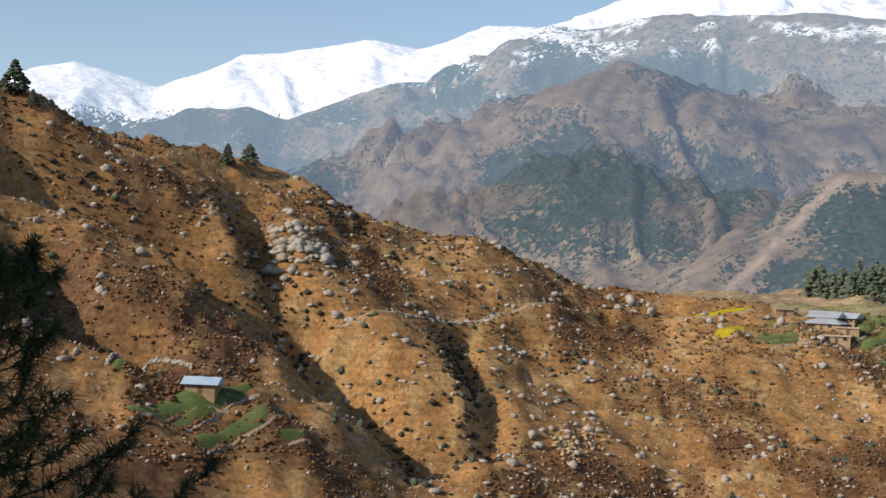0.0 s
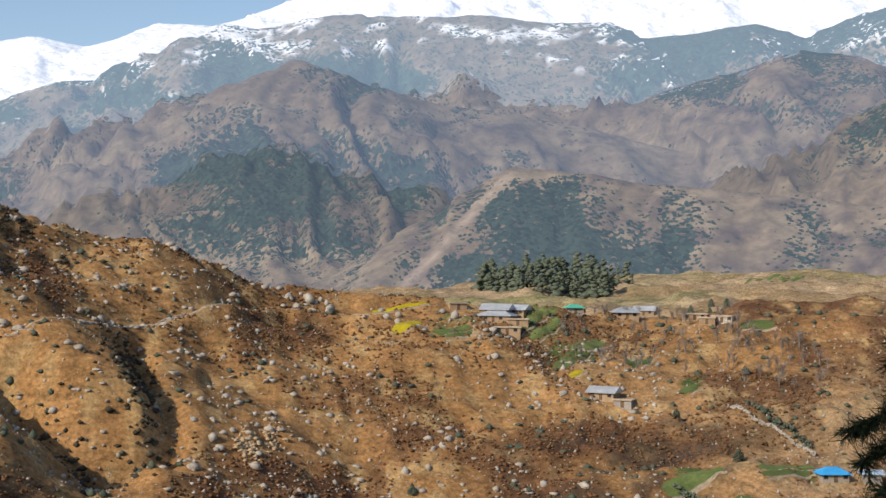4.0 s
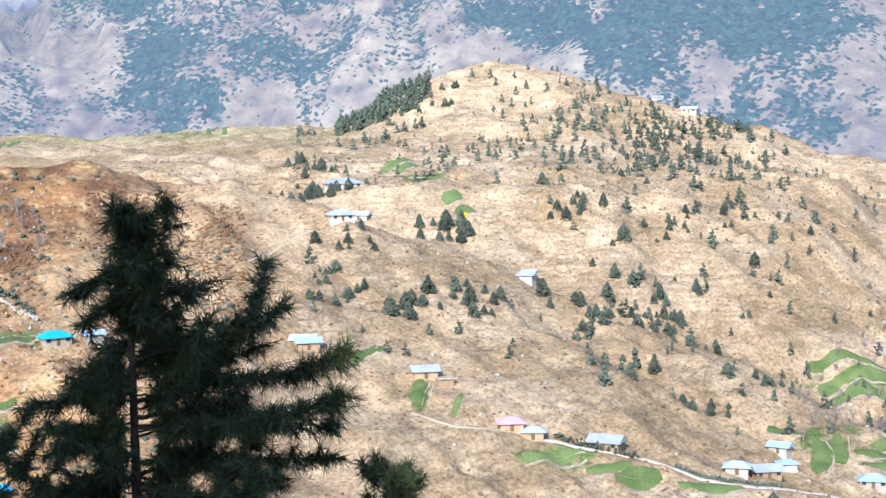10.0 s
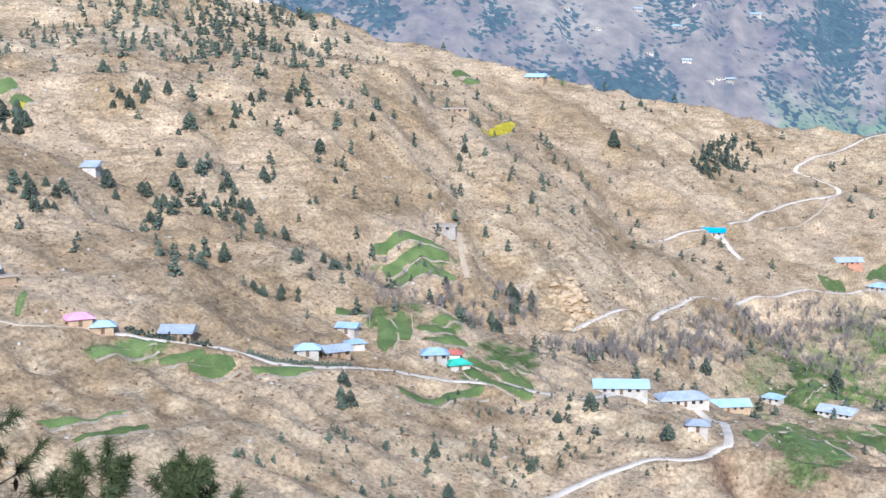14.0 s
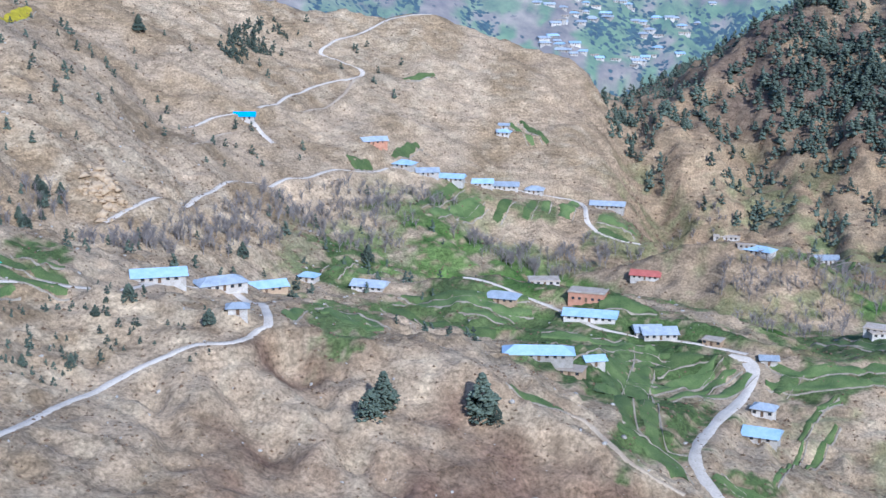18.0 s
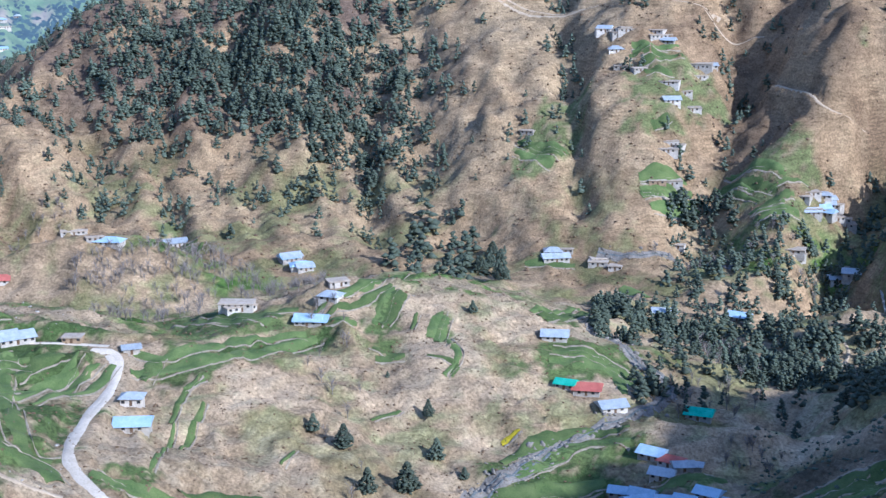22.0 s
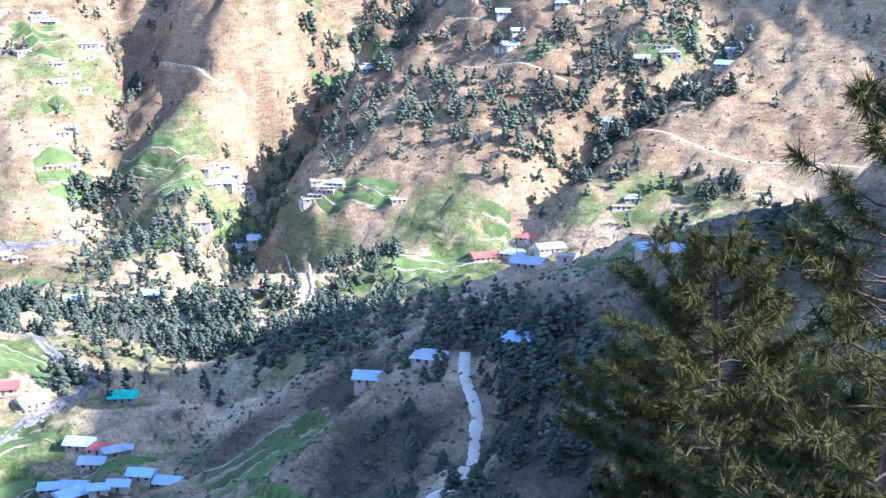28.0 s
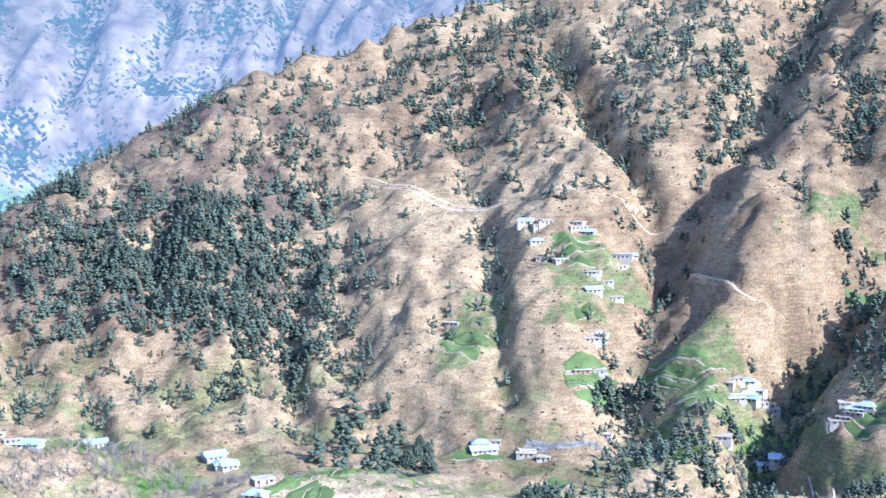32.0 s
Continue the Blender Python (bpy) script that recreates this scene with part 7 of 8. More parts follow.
field(((441.4, -158.4), (443.0, -165.8)), 5.2, "mustard")
field(((421.2, -75.8), (430.2, -82.2)), 3.9)
field(((376.6, -17.7), (376.0, -27.9), (378.0, -38.7)), 10.4)
field(((379.7, -41.9), (394.2, -61.9), (374.9, -78.3), (362.3, -88.7)), 15.6)
field(((495.6, -198.9), (486.7, -217.3), (469.1, -229.0)), 19.5)
field(((540.2, -211.2), (558.5, -242.9)), 10.4)
field(((691.2, -332.4), (698.0, -363.5)), 18.2)
field(((771.8, -285.8), (748.9, -303.4)), 18.2)
field(((697.2, -384.0), (664.4, -399.0)), 15.6)
field(((655.1, -377.4), (649.0, -399.4)), 15.6)
field(((420.0, -152.9), (438.4, -185.4), (429.2, -203.5)), 18.2)
field(((408.2, -158.8), (407.7, -183.3)), 11.7)
field(((390.4, -194.1), (389.7, -219.0)), 10.4)
field(((396.3, -132.8), (399.6, -161.5)), 18.2)
field(((370.9, -120.7), (357.9, -152.4)), 23.4)
field(((694.9, -65.3), (766.0, -96.2)), 13.0)
field(((339.7, -209.3), (332.8, -225.4), (329.4, -244.1)), 19.5)
field(((329.5, -187.3), (312.4, -200.1), (293.4, -208.7)), 19.5)
field(((373.0, -123.8), (354.1, -140.6), (351.8, -153.9)), 18.2)
field(((339.1, -117.8), (333.9, -131.9)), 15.6)
field(((489.9, -379.9), (468.7, -395.0), (413.7, -386.3)), 26.0)
field(((508.4, -406.7), (492.8, -428.5), (481.9, -451.0)), 15.6)
field(((512.4, -376.8), (487.4, -370.1)), 7.8)
field(((323.6, -347.7), (296.9, -342.2), (260.0, -323.5)), 15.6)
field(((536.0, -208.1), (576.1, -247.5)), 13.0)
field(((278.4, -270.3), (263.2, -274.1)), 9.1)
field(((313.5, -170.9), (300.3, -177.8)), 10.4)
field(((457.6, 18.1), (446.8, 12.7), (390.0, 6.0), (382.0, -2.3)), 15.6)
field(((485.0, 2.7), (492.9, -8.6), (495.8, -13.7)), 18.2)
field(((499.9, 45.8), (501.7, 18.7), (502.0, 4.0)), 10.4)
field(((515.2, 77.5), (509.5, 59.6)), 7.8)
field(((500.6, -37.7), (493.7, -47.5), (501.8, -64.8), (520.5, -88.5), (522.4, -105.9)), 9.1)
field(((576.7, -62.1), (549.6, -84.0), (544.5, -107.5)), 10.4)
field(((534.9, -114.6), (541.9, -128.9), (554.9, -146.8)), 13.0)
field(((479.5, -38.5), (493.9, -45.5)), 9.1)
field(((448.8, -44.1), (468.2, -51.4), (476.5, -58.0)), 3.9)
field(((376.7, -15.1), (372.3, -23.0)), 9.1)
field(((348.4, -112.2), (368.1, -125.8), (378.7, -140.7)), 7.8)
field(((331.0, -113.9), (345.2, -127.6), (362.3, -141.5)), 7.8)
field(((327.0, -122.0), (342.3, -135.0), (348.2, -144.6)), 7.8)
field(((335.0, -101.2), (354.5, -112.7)), 6.5)
field(((346.7, -211.2), (339.9, -227.5), (323.9, -241.4)), 16.9)
field(((328.7, -194.6), (310.7, -202.8), (295.0, -209.8)), 13.0)
field(((296.9, -203.6), (293.3, -210.5)), 7.8)
field(((336.0, -177.5), (326.1, -189.3)), 10.4)
field(((406.5, -140.2), (405.8, -159.5), (405.9, -179.9)), 11.7)
field(((423.1, -164.7), (431.0, -184.9), (428.8, -194.8)), 7.8)
field(((392.6, -200.9), (391.5, -217.7)), 10.4)
field(((534.8, -208.5), (561.8, -242.8)), 10.4)
field(((494.7, -206.2), (487.8, -222.2), (458.8, -218.1)), 14.3)
field(((524.2, -133.8), (549.3, -148.3)), 7.8)
field(((510.5, -153.2), (529.4, -163.1)), 7.8)
field(((477.5, -148.4), (490.1, -158.2), (507.7, -158.9)), 5.2)
field(((508.8, -129.3), (498.6, -136.6)), 6.5)
field(((441.4, -158.6), (443.1, -165.6)), 3.9)
field(((669.4, -625.3), (636.8, -618.9)), 10.4)
field(((663.1, -614.4), (615.1, -595.3)), 10.4)
field(((583.6, -601.4), (569.9, -613.0)), 10.4)
field(((673.9, -614.5), (661.4, -611.8)), 10.4)
field(((681.0, -544.6), (668.8, -559.6)), 13.0)
field(((685.3, -514.6), (681.9, -527.3)), 13.0)
field(((500.0, -594.8), (492.1, -603.9)), 10.4)
field(((513.9, -597.3), (503.4, -603.6)), 7.8)
field(((633.3, -625.3), (617.8, -619.6)), 7.8)
field(((701.5, -378.4), (672.5, -387.3)), 3.9)
field(((694.8, -378.0), (664.1, -385.7)), 3.9)
field(((657.1, -377.8), (646.9, -393.2)), 4.5)
field(((665.9, -390.6), (663.0, -414.6)), 3.9)
field(((697.6, -330.7), (698.1, -365.4)), 7.8)
field(((796.3, -367.5), (787.2, -388.9)), 13.0)
field(((773.5, -366.6), (771.5, -384.4)), 10.4)
field(((736.1, -354.5), (739.8, -367.4)), 7.8)
field(((767.1, -298.3), (751.6, -310.0)), 7.8)
field(((678.4, -255.9), (668.6, -280.4)), 10.4)
field(((632.2, -291.1), (612.9, -296.8)), 10.4)
field(((1337.7, 419.8), (1384.1, 401.1)), 18.2)
field(((1350.6, 582.8), (1381.6, 571.1)), 13.0)
field(((1491.2, 171.4), (1515.2, 143.7)), 13.0)
field(((1364.0, -1.3), (1397.6, -31.7)), 15.6)
field(((850.8, 166.9), (872.0, 151.3)), 6.5)
field(((703.2, -332.8), (698.0, -363.5)), 13.0)
field(((789.4, -368.0), (785.3, -397.1)), 15.6)
field(((701.3, -385.0), (678.3, -397.2)), 3.9)
field(((659.7, -379.4), (651.3, -393.6)), 5.2)
field(((769.9, -290.8), (749.0, -305.6)), 11.7)
field(((583.1, -432.5), (560.6, -435.7)), 15.6)
field(((687.4, -508.5), (680.0, -533.0)), 15.6)
field(((561.8, -443.9), (542.9, -452.9)), 15.6)
field(((554.9, -553.9), (547.7, -573.4)), 15.6)
field(((497.6, -467.9), (486.9, -479.0)), 15.6)
field(((704.6, -332.3), (700.5, -363.1)), 15.6)
field(((575.3, -439.5), (544.2, -448.2)), 13.0)
# pine groves
grove(585, 491, (40, 0), (18, 16), 34, 9.0)
grove(620, 452, (47, -8), (115, 84), 64, 9.0)
grove(416, 360, (8, -4), (6, 5), 10, 9.0)
grove(362, 375, (11, -6), (5, 5), 14, 9.0)
grove(509, 573, (11, -6), (71, 80), 26, 9.0)
grove(558, 569, (4, -7), (8, 8), 6, 7.0)
grove(304, 360, (11, -5), (6, 7), 9, 7.0)
grove(306, 320, (24, -6), (6, 6), 11, 8.0)
grove(378, 312, (19, -1), (16, 13), 10, 9.0)
grove(396, 300, (12, -3), (6, 5), 8, 8.0)
grove(444, 336, (42, -13), (22, 17), 14, 6.0)
grove(340, 444, (9, -11), (43, 56), 7, 7.0)
grove(193, 441, (10, -13), (58, 133), 9, 6.0)
grove(539, 509, (31, -31), (54, 51), 16, 6.0)
grove(409, 293, (22, -9), (22, 16), 10, 7.0)
grove(356, 428, (12, -7), (12, 15), 10, 8.0)
grove(244, 778, (31, -49), (22, 70), 110, 14.0)
grove(334, 1534, (31, -30), (2, 10), 10, 8.0)
grove(351, 435, (5, -7), (23, 28), 10, 8.0)
grove(279, 340, (18, -2), (12, 14), 14, 6.0)
grove(73, 346, (0, -0), (-0, 0), 1, 6.0)
grove(467, 223, (20, -2), (13, 6), 13, 9.0)
grove(805, 245, (34, -9), (31, 10), 44, 8.0)
grove(308, 198, (3, -2), (5, 3), 6, 6.0)
grove(806, 300, (11, -2), (28, 11), 6, 8.0)
grove(399, 303, (16, -3), (10, 7), 9, 8.0)
grove(386, 256, (21, 0), (9, 6), 8, 7.0)
grove(332, 323, (34, -2), (10, 10), 12, 9.0)
grove(358, 251, (11, -5), (5, 3), 8, 6.0)
grove(366, 155, (15, -4), (2, 1), 6, 5.0)
grove(451, 371, (42, -11), (95, 78), 14, 5.0)
grove(803, 249, (29, -11), (29, 8), 44, 8.0)
grove(969, -13, (7, -27), (55, -0), 26, 9.0)
grove(351, 74, (0, -0), (0, -0), 1, 11.0)
grove(360, 44, (1, -7), (3, 0), 4, 11.0)
grove(989, -145, (-60, -87), (58, -7), 70, 10.0)
grove(907, -136, (-40, -83), (37, -4), 70, 10.0)
grove(908, -231, (-23, -55), (85, -23), 110, 10.0)
grove(1056, -345, (-59, -83), (59, -20), 60, 9.0)
grove(1028, -488, (-86, -68), (39, -19), 40, 9.0)
grove(880, -547, (-2, -17), (45, -27), 36, 9.0)
grove(853, -231, (-16, -29), (71, -20), 50, 10.0)
grove(965, -120, (-44, -62), (78, -11), 60, 10.0)
grove(742, -555, (-12, -13), (67, -49), 30, 9.0)
grove(686, -208, (-6, -26), (99, -30), 22, 15.0)
grove(602, -347, (-2, -57), (8, -5), 30, 8.0)
grove(961, -387, (-33, -40), (65, -26), 40, 8.0)
grove(889, -479, (-29, -12), (47, -25), 24, 8.0)
grove(528, -313, (-29, -78), (31, -18), 70, 9.0)
grove(443, -335, (-115, 23), (85, -63), 36, 9.0)
grove(226, -157, (-30, -10), (14, -9), 80, 8.0)
grove(241, -272, (-34, -6), (9, -8), 36, 8.0)
grove(208, -179, (-15, -6), (7, -6), 30, 8.0)
grove(279, -235, (-17, -6), (11, -9), 10, 7.0)
grove(677, -235, (-6, -9), (29, -11), 10, 12.0)
grove(609, -507, (-60, -1), (30, -25), 34, 9.0)
grove(418, -544, (-14, -9), (6, -8), 12, 8.0)
grove(512, -543, (-30, -20), (18, -19), 24, 8.0)
grove(411, -540, (-27, -18), (7, -8), 16, 8.0)
grove(457, -136, (-0, -0), (1, -0), 1, 11.0)
grove(486, -129, (-0, -0), (-0, -0), 1, 5.0)
grove(446, -92, (-0, -0), (-0, -0), 1, 9.0)
grove(435, -100, (-0, -0), (1, -0), 1, 10.0)
grove(434, -132, (-0, -0), (1, -0), 1, 10.0)
grove(421, -138, (-0, -0), (0, 0), 1, 10.0)
grove(410, -115, (-0, -0), (-0, -0), 1, 13.0)
grove(407, -101, (-0, -0), (-0, -0), 1, 9.0)
grove(529, -177, (-0, -0), (0, 0), 1, 7.0)
grove(327, -21, (1, -4), (4, -0), 5, 7.0)
grove(373, -53, (2, -10), (11, -2), 4, 3.0)
grove(222, -152, (-24, -11), (10, -6), 110, 8.0)
grove(209, -169, (-17, -8), (11, -8), 90, 8.0)
grove(219, -196, (-20, -3), (16, -13), 24, 7.0)
grove(272, -281, (-26, -1), (10, -10), 30, 8.0)
grove(297, -148, (-22, -9), (13, -6), 14, 6.0)
grove(252, -256, (-20, -6), (7, -6), 30, 6.0)
grove(207, -303, (-24, 4), (5, -6), 60, 8.0)
grove(244, -269, (-19, -6), (6, -6), 60, 7.0)
grove(298, -290, (-17, 2), (13, -12), 16, 8.0)
grove(1009, -101, (-20, -76), (65, -5), 60, 10.0)
grove(908, -188, (-9, -37), (72, -12), 60, 10.0)
grove(960, -174, (-42, -47), (60, -12), 60, 10.0)
grove(1005, -429, (-74, -73), (73, -31), 60, 9.0)
grove(788, -609, (-57, -57), (50, -39), 70, 10.0)
grove(642, -724, (-85, -39), (29, -33), 110, 10.0)
grove(536, -516, (-65, -37), (21, -20), 70, 9.0)
grove(869, -537, (-4, -21), (52, -34), 50, 9.0)
grove(497, -628, (-30, -16), (18, -22), 40, 9.0)
grove(543, -313, (-28, -47), (52, -29), 90, 8.0)
grove(467, -309, (-52, -13), (54, -34), 80, 9.0)
grove(629, 468, (35, -9), (24, 18), 40, 9.0)
grove(592, 402, (90, 37), (128, 86), 40, 9.0)
grove(544, 584, (1, -9), (20, 22), 18, 8.0)
grove(476, 381, (36, -10), (94, 75), 30, 8.0)
grove(297, 174, (45, -17), (14, 8), 50, 3.5)
grove(355, 170, (19, -17), (8, 4), 24, 3.2)
grove(448, 311, (107, -33), (33, 22), 14, 6.0)
grove(589, 268, (148, -8), (129, 59), 12, 5.0)
grove(368, 290, (37, -6), (23, 18), 14, 8.0)
grove(253, 170, (29, -11), (15, 10), 14, 3.5)
grove(352, 143, (11, -29), (21, 8), 30, 3.5)
grove(331, 154, (21, -15), (16, 7), 30, 3.2)
grove(696, -572, (-9, -20), (30, -26), 60, 9.0)
grove(570, -562, (-69, -43), (22, -22), 50, 8.0)
grove(488, -571, (-42, -31), (12, -15), 90, 9.0)
grove(609, -660, (-84, -37), (11, -12), 90, 9.0)
grove(643, -492, (-42, 7), (60, -47), 60, 9.0)
grove(682, -363, (-16, -12), (12, -7), 30, 9.0)
grove(622, -397, (-11, -42), (15, -10), 60, 8.0)
grove(1059, -232, (-47, -69), (43, -10), 50, 9.0)
grove(286, -273, (-32, -2), (22, -20), 60, 8.0)
grove(1025, -429, (-64, -63), (74, -34), 80, 9.0)
grove(911, -525, (-34, -37), (74, -45), 80, 9.0)
grove(771, -635, (-26, -61), (43, -36), 70, 9.0)
grove(616, -722, (-60, -41), (23, -27), 90, 9.0)
grove(866, -418, (-45, -44), (56, -28), 40, 8.0)
grove(995, -272, (-36, -57), (37, -11), 50, 8.0)
grove(211, -214, (-45, 23), (43, -42), 60, 6.0)
grove(251, -173, (-41, 3), (11, -7), 50, 7.0)
grove(294, -161, (-20, -6), (26, -14), 30, 6.0)
grove(203, -184, (-13, -7), (11, -8), 80, 7.0)
grove(590, -346, (-53, -31), (40, -23), 50, 9.0)
grove(486, -249, (1, -24), (36, -19), 30, 8.0)
grove(386, -298, (-76, 12), (50, -38), 50, 8.0)
grove(481, -511, (-35, -29), (16, -16), 30, 8.0)
grove(337, -304, (-69, 23), (62, -56), 30, 6.0)
grove(430, -497, (-133, 112), (124, -143), 40, 7.0)
grove(1149, 859, (65, -53), (30, 23), 40, 9.0)
grove(1476, 302, (35, -33), (61, 14), 50, 10.0)
grove(1540, 140, (16, -35), (27, 2), 14, 8.0)
grove(921, -198, (-15, -59), (59, -13), 90, 10.0)
grove(1012, -148, (-60, -92), (40, -5), 90, 10.0)
grove(925, -173, (-31, -56), (40, -6), 110, 10.0)
grove(986, -87, (-19, -45), (54, -4), 70, 10.0)
grove(920, -150, (-39, -67), (43, -8), 70, 9.0)
grove(938, -87, (-25, -40), (41, -5), 40, 9.0)
grove(821, -204, (-25, -57), (31, -7), 50, 9.0)
# pines on the crest
pine(-114.9, 371.7, lift(-114.9, 371.7), 10.8, 0)
pine(-109.1, 369.2, lift(-109.1, 369.2), 5.2, 1)
pine(-62.7, 403.2, lift(-62.7, 403.2), 7.2, 2)
pine(-57.4, 410.0, lift(-57.4, 410.0), 7.3, 3)
pine(-101.4, 390.0, lift(-101.4, 390.0), 2.4, 4)
pine(-92.9, 394.2, lift(-92.9, 394.2), 2.4, 5)
pine(432.4, 355.9, lift(432.4, 355.9), 6.1, 6)
pine(423.4, 380.1, lift(423.4, 380.1), 6.2, 7)
pine(421.0, 336.5, lift(421.0, 336.5), 8.2, 8)
pine(462.1, 305.5, lift(462.1, 305.5), 7.0, 9)
pine(358.2, 274.0, lift(358.2, 274.0), 7.6, 10)
pine(333.2, 263.9, lift(333.2, 263.9), 5.4, 11)
pine(235.6, 162.1, lift(235.6, 162.1), 5.5, 12)
pine(341.7, 75.8, lift(341.7, 75.8), 9.1, 13)
pine(290.5, 156.6, lift(290.5, 156.6), 5.0, 14)
pine(317.9, 160.1, lift(317.9, 160.1), 4.2, 15)
pine(330.4, 152.8, lift(330.4, 152.8), 4.0, 16)
pine(307.3, 169.6, lift(307.3, 169.6), 5.3, 17)
pine(368.0, 151.5, lift(368.0, 151.5), 6.0, 18)
pine(364.6, 126.7, lift(364.6, 126.7), 5.8, 19)
pine(517.3, 165.2, lift(517.3, 165.2), 7.8, 20)
pine(604.2, 134.4, lift(604.2, 134.4), 9.4, 21)
pine(731.9, 289.3, lift(731.9, 289.3), 11.3, 22)
# outcrops, hedge, field wall, pylon
outcrop(-41.1, 380.8, 12.3, 14.6, "rock")
outcrop(-34.2, 381.5, 7.7, 7.7, "rock")
outcrop(498.4, 212.9, 13.0, 19.6, "scar")
outcrop(31.8, 346.5, 5.6, 8.4, "scar")
outcrop(38.8, 353.9, 5.1, 10.0, "scar")
hedge(((179.0, 376.6), (179.9, 367.3), (181.9, 360.7), (184.3, 351.7)), 1.6)
field_wall(((171.8, 376.7), (175.7, 366.0), (179.6, 359.6), (184.2, 348.3)), 0.7)
hedge(((281.9, 247.3), (282.5, 242.1), (291.6, 230.9)), 1.5)
hedge(((303.6, 225.2), (314.9, 214.5), (328.4, 208.5)), 1.0)
hedge(((139.9, 338.2), (142.9, 331.5), (146.1, 322.5)), 1.6)
field_wall(((583.4, -409.9), (513.9, -374.7), (495.3, -356.0), (461.3, -312.1)), 0.8)
field_wall(((-68.4, 292.1), (-64.3, 311.4), (-52.6, 302.5)), 0.7)
field_wall(((-11.7, 367.8), (19.2, 400.5)), 0.4)
pylon(538.5, -716.1, 41.3)
# bare orchards and scrub
orchard(632, 151, (91, -39), (32, 8), 70, 6.0)
orchard(427, 244, (47, 5), (44, 25), 18, 5.0)
orchard(705, 66, (35, -30), (8, 1), 24, 6.0)
orchard(635, 164, (84, -38), (22, 5), 60, 6.0)
orchard(704, 59, (26, -49), (12, 1), 40, 7.0)
orchard(677, -58, (16, -38), (19, -1), 40, 6.0)
orchard(639, -61, (40, -34), (41, -4), 30, 6.0)
orchard(676, -108, (-81, -27), (29, -5), 34, 7.0)
orchard(559, -120, (-112, 8), (128, -28), 16, 6.0)
orchard(173, 427, (32, -10), (13, 32), 30, 5.0)
orchard(199, 399, (17, -5), (9, 18), 14, 5.0)
orchard(450, 228, (26, -10), (18, 9), 24, 6.0)
orchard(498, 182, (57, -19), (16, 6), 60, 6.0)
orchard(496, -269, (5, -35), (53, -29), 20, 6.0)
orchard(397, -235, (-5, -11), (5, -3), 8, 5.0)
orchard(345, -302, (-67, 17), (19, -16), 24, 6.0)
orchard(630, -369, (-33, -50), (13, -8), 24, 6.0)
orchard(461, -471, (-48, -29), (6, -6), 16, 6.0)
orchard(822, -12, (12, -20), (16, -0), 14, 5.0)
# pines round the lookout
forked_pine(7.86, 12.85, 239.62, 3)
needle_pine(6.11, 12.60, 237.28, 6, 0.45)
needle_pine(9.65, 10.82, 236.71, 7, 0.45)
needle_pine(10.30, 9.48, 235.80, 8, 0.45)
needle_pine(11.64, 9.46, 235.45, 9, 0.36)
needle_pine(-3.57, 11.46, 240.03, 10, 0.66)
needle_pine(13.20, -17.60, 234.38, 11, 0.86, "olive_needle", "olive-green pine with sunlit needle tufts beside the lookout", tuft=1.45)
needle_pine(11.28, -17.71, 232.70, 12, 0.86, "olive_needle", "olive-green pine with sunlit needle tufts beside the lookout", tuft=1.45)
needle_pine(5.46, -9.55, 238.87, 13, 0.42, "olive_needle", "olive-green pine with sunlit needle tufts beside the lookout", tuft=1.0)
needle_pine(14.72, -17.67, 229.89, 14, 0.86, "olive_needle", "olive-green pine with sunlit needle tufts beside the lookout", tuft=1.45)
needle_pine(9.87, -17.39, 233.15, 15, 0.86, "olive_needle", "olive-green pine with sunlit needle tufts beside the lookout", tuft=1.45)
# young pines on the knoll
young_pine(72.9, -17.4, 5.3, 0)
young_pine(69.1, -20.3, 3.2, 1)
young_pine(68.5, -22.1, 1.6, 2)
young_pine(68.0, -23.8, 2.9, 3)
young_pine(64.2, -25.3, 4.3, 4)
young_pine(66.6, -27.4, 1.4, 5)
young_pine(63.4, -27.2, 1.2, 6)
young_pine(62.8, -28.7, 1.2, 7)
young_pine(59.4, -28.7, 1.0, 8)
young_pine(61.7, -31.0, 1.1, 9)
young_pine(75.8, -18.3, 1.2, 10)
young_pine(75.6, -19.1, 1.4, 11)
young_pine(75.3, -20.4, 1.2, 12)
young_pine(75.0, -21.3, 1.1, 13)
young_pine(71.9, -21.4, 0.9, 14)
young_pine(71.7, -22.1, 0.8, 15)
young_pine(71.4, -23.1, 0.8, 16)
young_pine(70.9, -24.6, 1.0, 17)
young_pine(67.7, -24.6, 1.0, 18)
young_pine(67.3, -25.6, 0.8, 19)
# ---- end of placed things ----


# ---- hillside rocks and scrub ----
def sector(n, a0, a1, r0, r1):
    a, r = np.radians(gen.uniform(a0, a1, n)), np.sqrt(gen.uniform(r0 * r0, r1 * r1, n))
    return np.column_stack([r * np.sin(a), r * np.cos(a)])


rocky = sector(8200, -20, 22, 270, 470)
keep = fbm(rocky[:, 0] / 30, rocky[:, 1] / 30, 3, 301) + 0.5 * gen.random(len(rocky)) > 0.18
scatter_rocks("hill_rocks", rocky[keep], 0.18, 1.5)
scatter_rocks("slope_stones", sector(2600, 28, 92, 300, 640), 0.12, 0.9, "small pale stones on grazed slopes")
for i, p in enumerate(sector(46, -3, 16, 438, 462)):
    s = gen.uniform(0.7, 2.0)
    v, f = many(ICO_V, ICO_F, np.array([[0.0, 0.0, s * 0.3]]), np.array([[s, s * 0.8, s * 0.8]]) * gen.uniform(0.7, 1.2, (1, 3)), 0.25)
    b = raw("boulder", v, f, MAT["rock"])
    b.location = (p[0], p[1], lift(p[0], p[1]))
    tagged(b, "pale weathered granite boulder on the crest", "boulder", "crest boulders")


